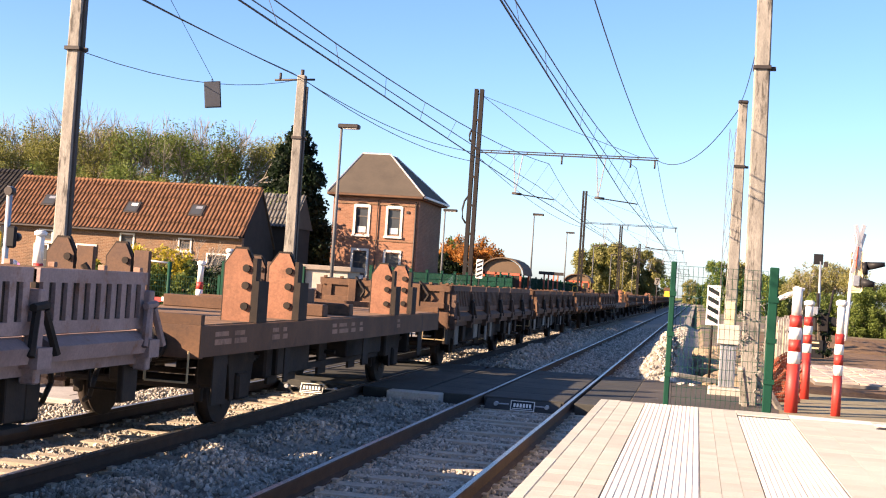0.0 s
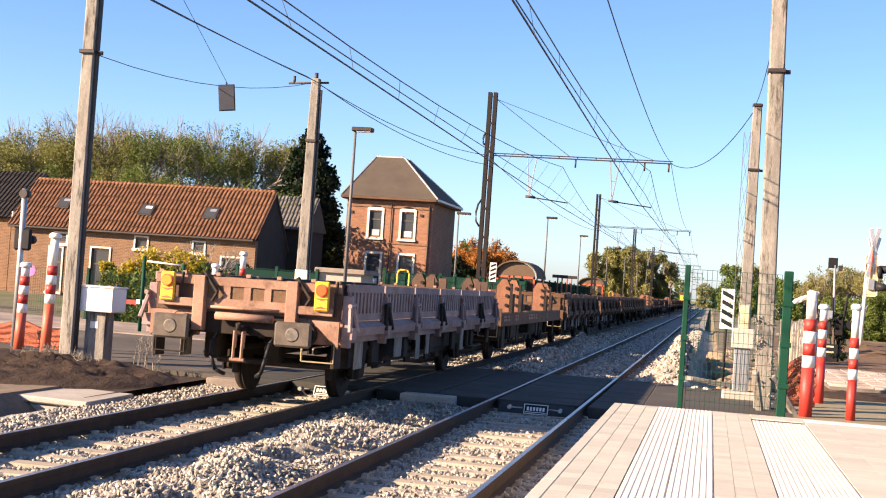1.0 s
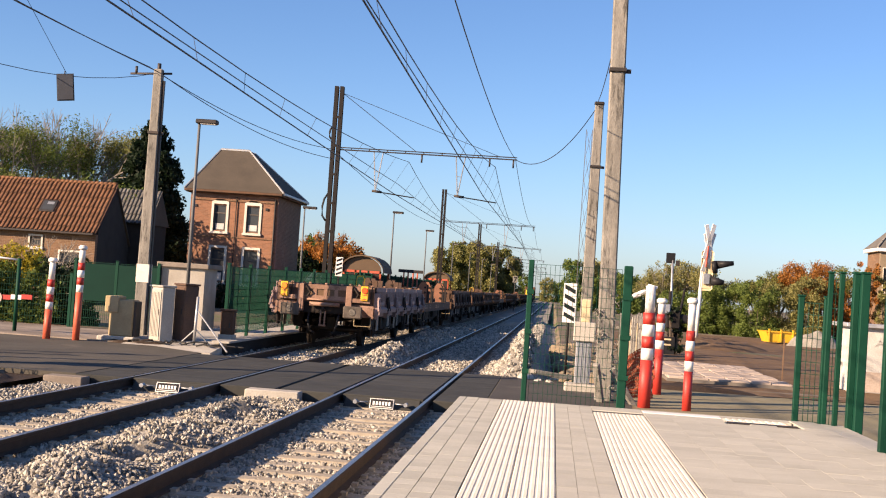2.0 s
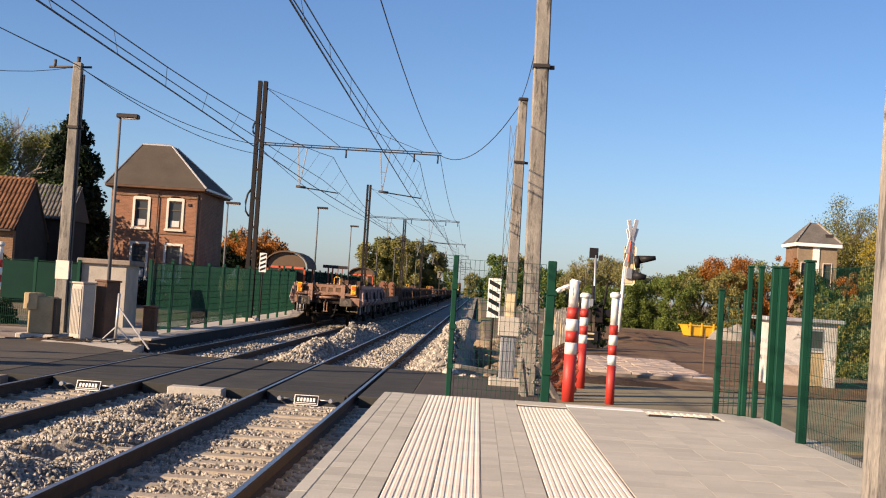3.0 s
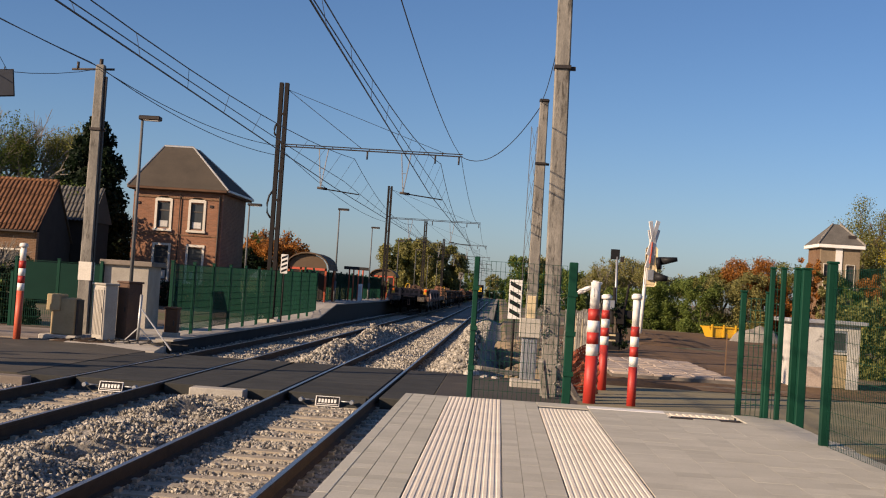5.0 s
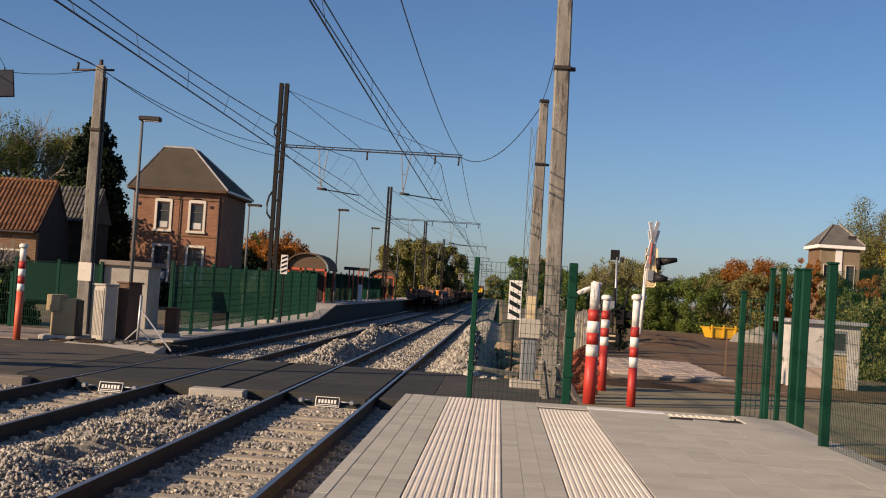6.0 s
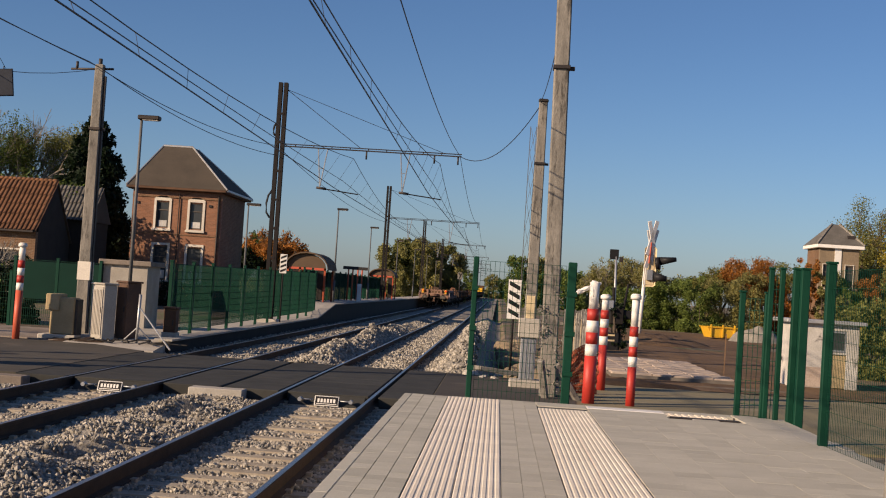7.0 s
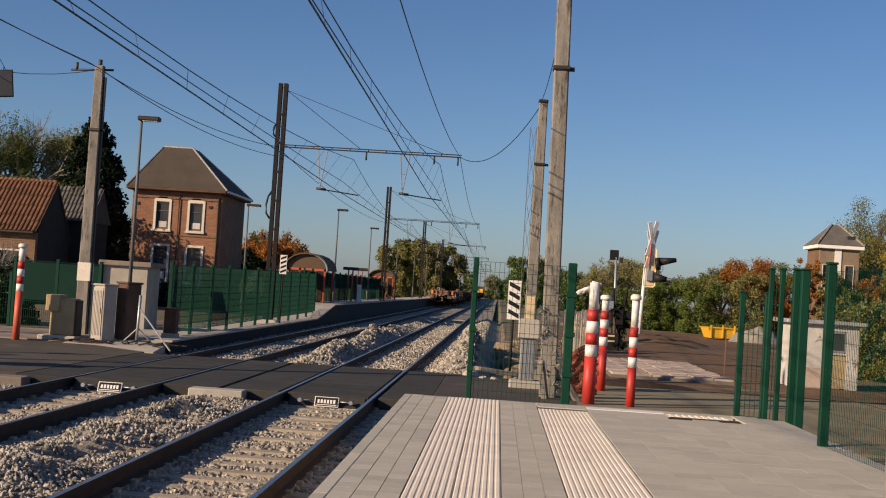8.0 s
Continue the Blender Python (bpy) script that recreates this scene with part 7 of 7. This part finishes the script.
def notice_frames():
    for x, y in ((-9.6, 84.0), (-9.1, 85.0)):
        root = thing("notice_frame", "red steel notice frame on the platform", "notice board", pose(x, y, 0.74), "platform notice frames")
        part("post", T(((-0.14, 0, 0), (-0.14, 0, 2.1), 0.05)), M_shelter, root)
        part("post", T(((0.14, 0, 0), (0.14, 0, 2.1), 0.05)), M_shelter, root)
        part("header", B((-0.5, 0.5, -0.05, 0.05, 2.0, 2.2)), M_dark, root)
    root = thing("ticket_pillar", "white ticket pillar on the platform", "pillar", pose(-8.55, 80.0, 0.74))
    part("body", B((-0.12, 0.12, -0.1, 0.1, 0, 1.1), bev=0.02), M_white, root)
    root = thing("track_number_sign", "white square sign with a black digit on a post", "sign", pose(-4.52, 150, -0.2))
    part("post", T(((0, 0.05, 0), (0, 0.05, 4.1), 0.05)), M_dark, root)
    part("plate", B((-0.27, 0.27, -0.02, 0.02, 3.3, 4.08), bev=0.02), M_oldpole, root)
    bm = bmesh.new()
    prism(bm, ((-0.18, 3.86), (-0.18, 3.98), (0.2, 3.98), (0.2, 3.9), (0.0, 3.4), (-0.13, 3.4), (0.05, 3.86)), "y", -0.03, -0.021)
    part("digit", bm, M_black, root, "black digit 7")


notice_frames()


def block_house():
    root = thing("cable_house", "low pale concrete hut with a flat grey slab roof", "hut", pose(-10.9, 38.4, 0))
    part("wall", wall_with_holes(-0.65, 0.65, -0.1, 1.95, -0.7, -0.6, [(-0.15, 0.0, 0.0, 1.5)]), M_concrete, root, "pale concrete wall")
    part("wall", B((-0.65, -0.55, -0.6, 0.7, -0.1, 1.95)), M_concrete, root)
    part("wall", B((0.55, 0.65, -0.6, 0.7, -0.1, 1.95)), M_concrete, root)
    part("wall", B((-0.55, 0.55, 0.6, 0.7, -0.1, 1.95)), M_concrete, root)
    part("roof", B((-0.78, 0.78, -0.82, 0.82, 1.95, 2.10), bev=0.02), M_slab, root, "flat slab roof")
    part("door", B((-0.15, 0.0, -0.66, -0.63, 0, 1.5)), M_dark, root)


block_house()


def locomotive():
    root = thing("locomotive", "distant locomotive with a yellow end leading the goods train", "locomotive")
    for s in (0, 1):
        part("bogie", B((-1.1, 1.1, 1.5 + s * 7.5, 5.0 + s * 7.5, 0.0, 1.0), bev=0.05), M_gear, root)
    part("underframe", B((-1.4, 1.4, 0, 14, 1.0, 1.35), bev=0.03), M_gear, root)
    part("hood", B((-0.95, 0.95, 0.4, 9.2, 1.35, 3.1), bev=0.1), M_wagon_dark, root)
    part("cab", B((-1.38, 1.38, 9.2, 11.4, 1.35, 3.9), bev=0.1), M_wagon_rust, root)
    part("short_hood", B((-0.95, 0.95, 11.4, 13.7, 1.35, 2.9), bev=0.1), M_wagon_dark, root)
    part("end_plate", B((-0.96, 0.96, 0.3, 0.4, 1.35, 3.0), bev=0.02), M_yellow, root, "yellow end plate")
    WAGONS.append(root)


locomotive()


# ---- trees and hedges ----
def planting():
    r = np.random.RandomState(21)
    for i, x in enumerate(np.arange(-66, -31.6, 2.9)):
        h = 12.0 + r.uniform(-1.3, 1.1) + (2.2 if x > -39 else -1.6 if x > -42.5 else 0.4) - (1.0 if x < -50 else 0)
        tree(x + r.uniform(-1, 1), 86 + r.uniform(-4, 6), h, 30 + i, (M_leaf_olive, M_leaf_green, M_leaf_olive)[i % 3], "half-bare autumn tree with olive leaves behind the farmhouse", n=10000, leaf=0.12, bare=0.22, group="trees behind the farmhouse", low=0.05, deep=4)
    for i, x in enumerate(np.arange(-60, -29, 3.2)):
        bush(x, 76 + r.uniform(-2, 2), 2.4, 1.5, 7.2 + r.uniform(-0.8, 1.0), 60 + i, (M_leaf_green, M_leaf_olive)[i % 2], "olive-green shrub screen behind the farmhouse", n=6500, leaf=0.12, group="shrubs behind the farmhouse")
    for i, (x, y, h, m_, lab) in enumerate((
            (-19.5, 112, 6.6, M_leaf_orange, "rust-orange autumn tree beyond the brick house"), (-20.6, 114, 6.0, M_leaf_green, "dull green tree beyond the brick house"), (-18.0, 108, 5.6, M_leaf_orange, "rust-orange autumn tree beyond the brick house"),
            (-21.5, 110, 4.5, M_leaf_dark, "dark green shrub beyond the brick house"))):
        tree(x, y, h, 90 + i, m_, lab, n=2600, leaf=0.2, low=0.05)
    for i, (x, h) in enumerate(((-16.8, 8.4), (-15.0, 10.0), (-13.2, 10.6), (-11.4, 10.2), (-9.6, 9.6), (-7.8, 8.2), (-12.2, 8.8))):
        bush(x, 205 + r.uniform(-8, 8), 2.6, 2.0, h, 100 + i, (M_leaf_pale, M_leaf_olive, M_leaf_pale)[i % 3], "yellowing tree mass far along the platform", n=9000, leaf=0.22, name="far_tree", category="tree", group="far yellowing trees")
    for i, (x, y, h) in enumerate(((3.2, 190, 7.6), (5.4, 200, 8.2), (7.9, 195, 6.6), (10.5, 190, 6.0), (-2.5, 410, 8), (1.0, 415, 7), (-9, 400, 9), (14, 200, 5.5), (18, 205, 6))):
        bush(x, y, 2.4, 2.0, h, 120 + i, (M_leaf_lush, M_leaf_pale, M_leaf_lush)[i % 3], "dull green tree mass far along the line", n=3800, leaf=0.26, name="far_tree", category="tree", group="far green trees")
    for i, (x, y, h) in enumerate(((7.6, 98, 4.9), (9.4, 100, 5.7), (10.9, 99, 5.6), (12.4, 101, 4.6))):
        tree(x, y, h, 140 + i, M_leaf_pale, "half-bare dull tree behind the crossing signal", n=2600, leaf=0.11, bare=0.15, group="half-bare trees at the work site", low=0.04)
    for i, x in enumerate(np.arange(9.0, 31, 1.7)):
        h = min(5.6, 3.0 + 0.19 * (x - 9)) + r.uniform(-0.5, 0.6)
        m_ = (M_leaf_pale, M_leaf_orange, M_leaf_olive, M_leaf_orange, M_leaf_pale)[i % 5] if x > 14.5 else M_leaf_lush
        bush(x, 93 + r.uniform(-2, 2), 1.6, 1.2, h, 160 + i, m_, ("orange-tinted autumn shrub along the work site" if m_ is M_leaf_orange else "dense green shrub along the work site"), n=6500, leaf=0.10, group="shrubs along the work site")
    for i, (x, h, m_) in enumerate(((15.0, 4.7, M_leaf_olive), (18.2, 5.9, M_leaf_orange), (19.9, 6.2, M_leaf_orange), (16.6, 5.4, M_leaf_olive), (26.5, 8.5, M_leaf_olive), (28.8, 11.5, M_leaf_olive), (31, 11, M_leaf_yellow))):
        tree(x, 99 + r.uniform(-2, 3), h, 190 + i, m_, "autumn-coloured tree rising over the shrubs", n=5500, leaf=0.11, low=0.05, bare=0.12 if i < 3 else 0.0, group="autumn trees over the shrubs")
    for i, (x, h) in enumerate(((20.4, 6.0), (21.8, 5.2), (23.2, 4.6), (24.6, 5.0), (26.2, 6.0))):
        bush(x, 88.0, 1.0, 0.8, h, 300 + i, (M_leaf_orange, M_leaf_pale, M_leaf_lush)[i % 3], "autumn shrub before the old house", n=5000, leaf=0.10, group="shrubs along the work site")
    for i, (x, y, h) in enumerate(((12.2, 39.0, 3.4), (13.4, 38.0, 4.2), (14.8, 37.6, 4.6), (11.4, 40.5, 2.6), (16.0, 40.0, 5.0))):
        bush(x, y, 1.1, 1.0, h, 220 + i, (M_leaf_olive, M_leaf_green, M_leaf_yellow)[i % 3], "tall yellow-green bush behind the white hut", n=3600, leaf=0.10, group="bushes behind the hut")
    for i, (x, y, w, h, m_) in enumerate(((-17.2, 39.6, 1.3, 2.5, M_leaf_yellow), (-16.2, 39.2, 1.3, 1.9, M_leaf_green), (-18.7, 39.4, 0.8, 2.0, M_leaf_yellow), (-18.0, 38.9, 1.3, 1.6, M_leaf_green), (-14.8, 39.4, 0.9, 1.8, M_leaf_dark))):
        bush(x, y, w, 0.6, h, 240 + i, m_, "bright yellow-green garden bush behind the road fence" if m_ is M_leaf_yellow else "dense green garden bush behind the road fence", n=3600, leaf=0.09, group="garden bushes")
    tree(-17.0, 42.5, 3.4, 260, M_leaf_dark, "small dark bare tree with ivy by the farmhouse", n=500, leaf=0.1, bare=0.45, low=0.05)
    bush(4.6, 50, 0.35, 0.35, 2.0, 262, M_leaf_dark, "small dark scraggy shrub on the work site", n=700, leaf=0.08)
    tree(-24.4, 68.6, 6.9, 265, M_leaf_green, "garden tree between the farmhouse and the brick house", n=1700, leaf=0.16, low=0.3)
    tree(-24.5, 66.95, 7.1, 266, M_leaf_green, "garden tree between the farmhouse and the brick house", n=1900, leaf=0.16, low=0.3)
    for i in range(9):
        bush(-20.5 + i * 1.15, 70.2, 0.8, 0.4, 1.3 + r.uniform(-0.2, 0.3), 270 + i, M_leaf_dark, "low dark hedge before the brick house", n=900, leaf=0.1, group="hedge before the brick house")


planting()

# ---- small pieces of the ground ----
stones("ballast_stones", -8.4, -1.15, 5.5, CR0 - 0.1, 52000, 0.031, "loose grey ballast stones round the near tracks")
stones("ballast_stones", -8.4, -0.4, CR1 + 0.1, 80, 30000, 0.05, "loose grey ballast stones beyond the crossing")
platform()
motions()
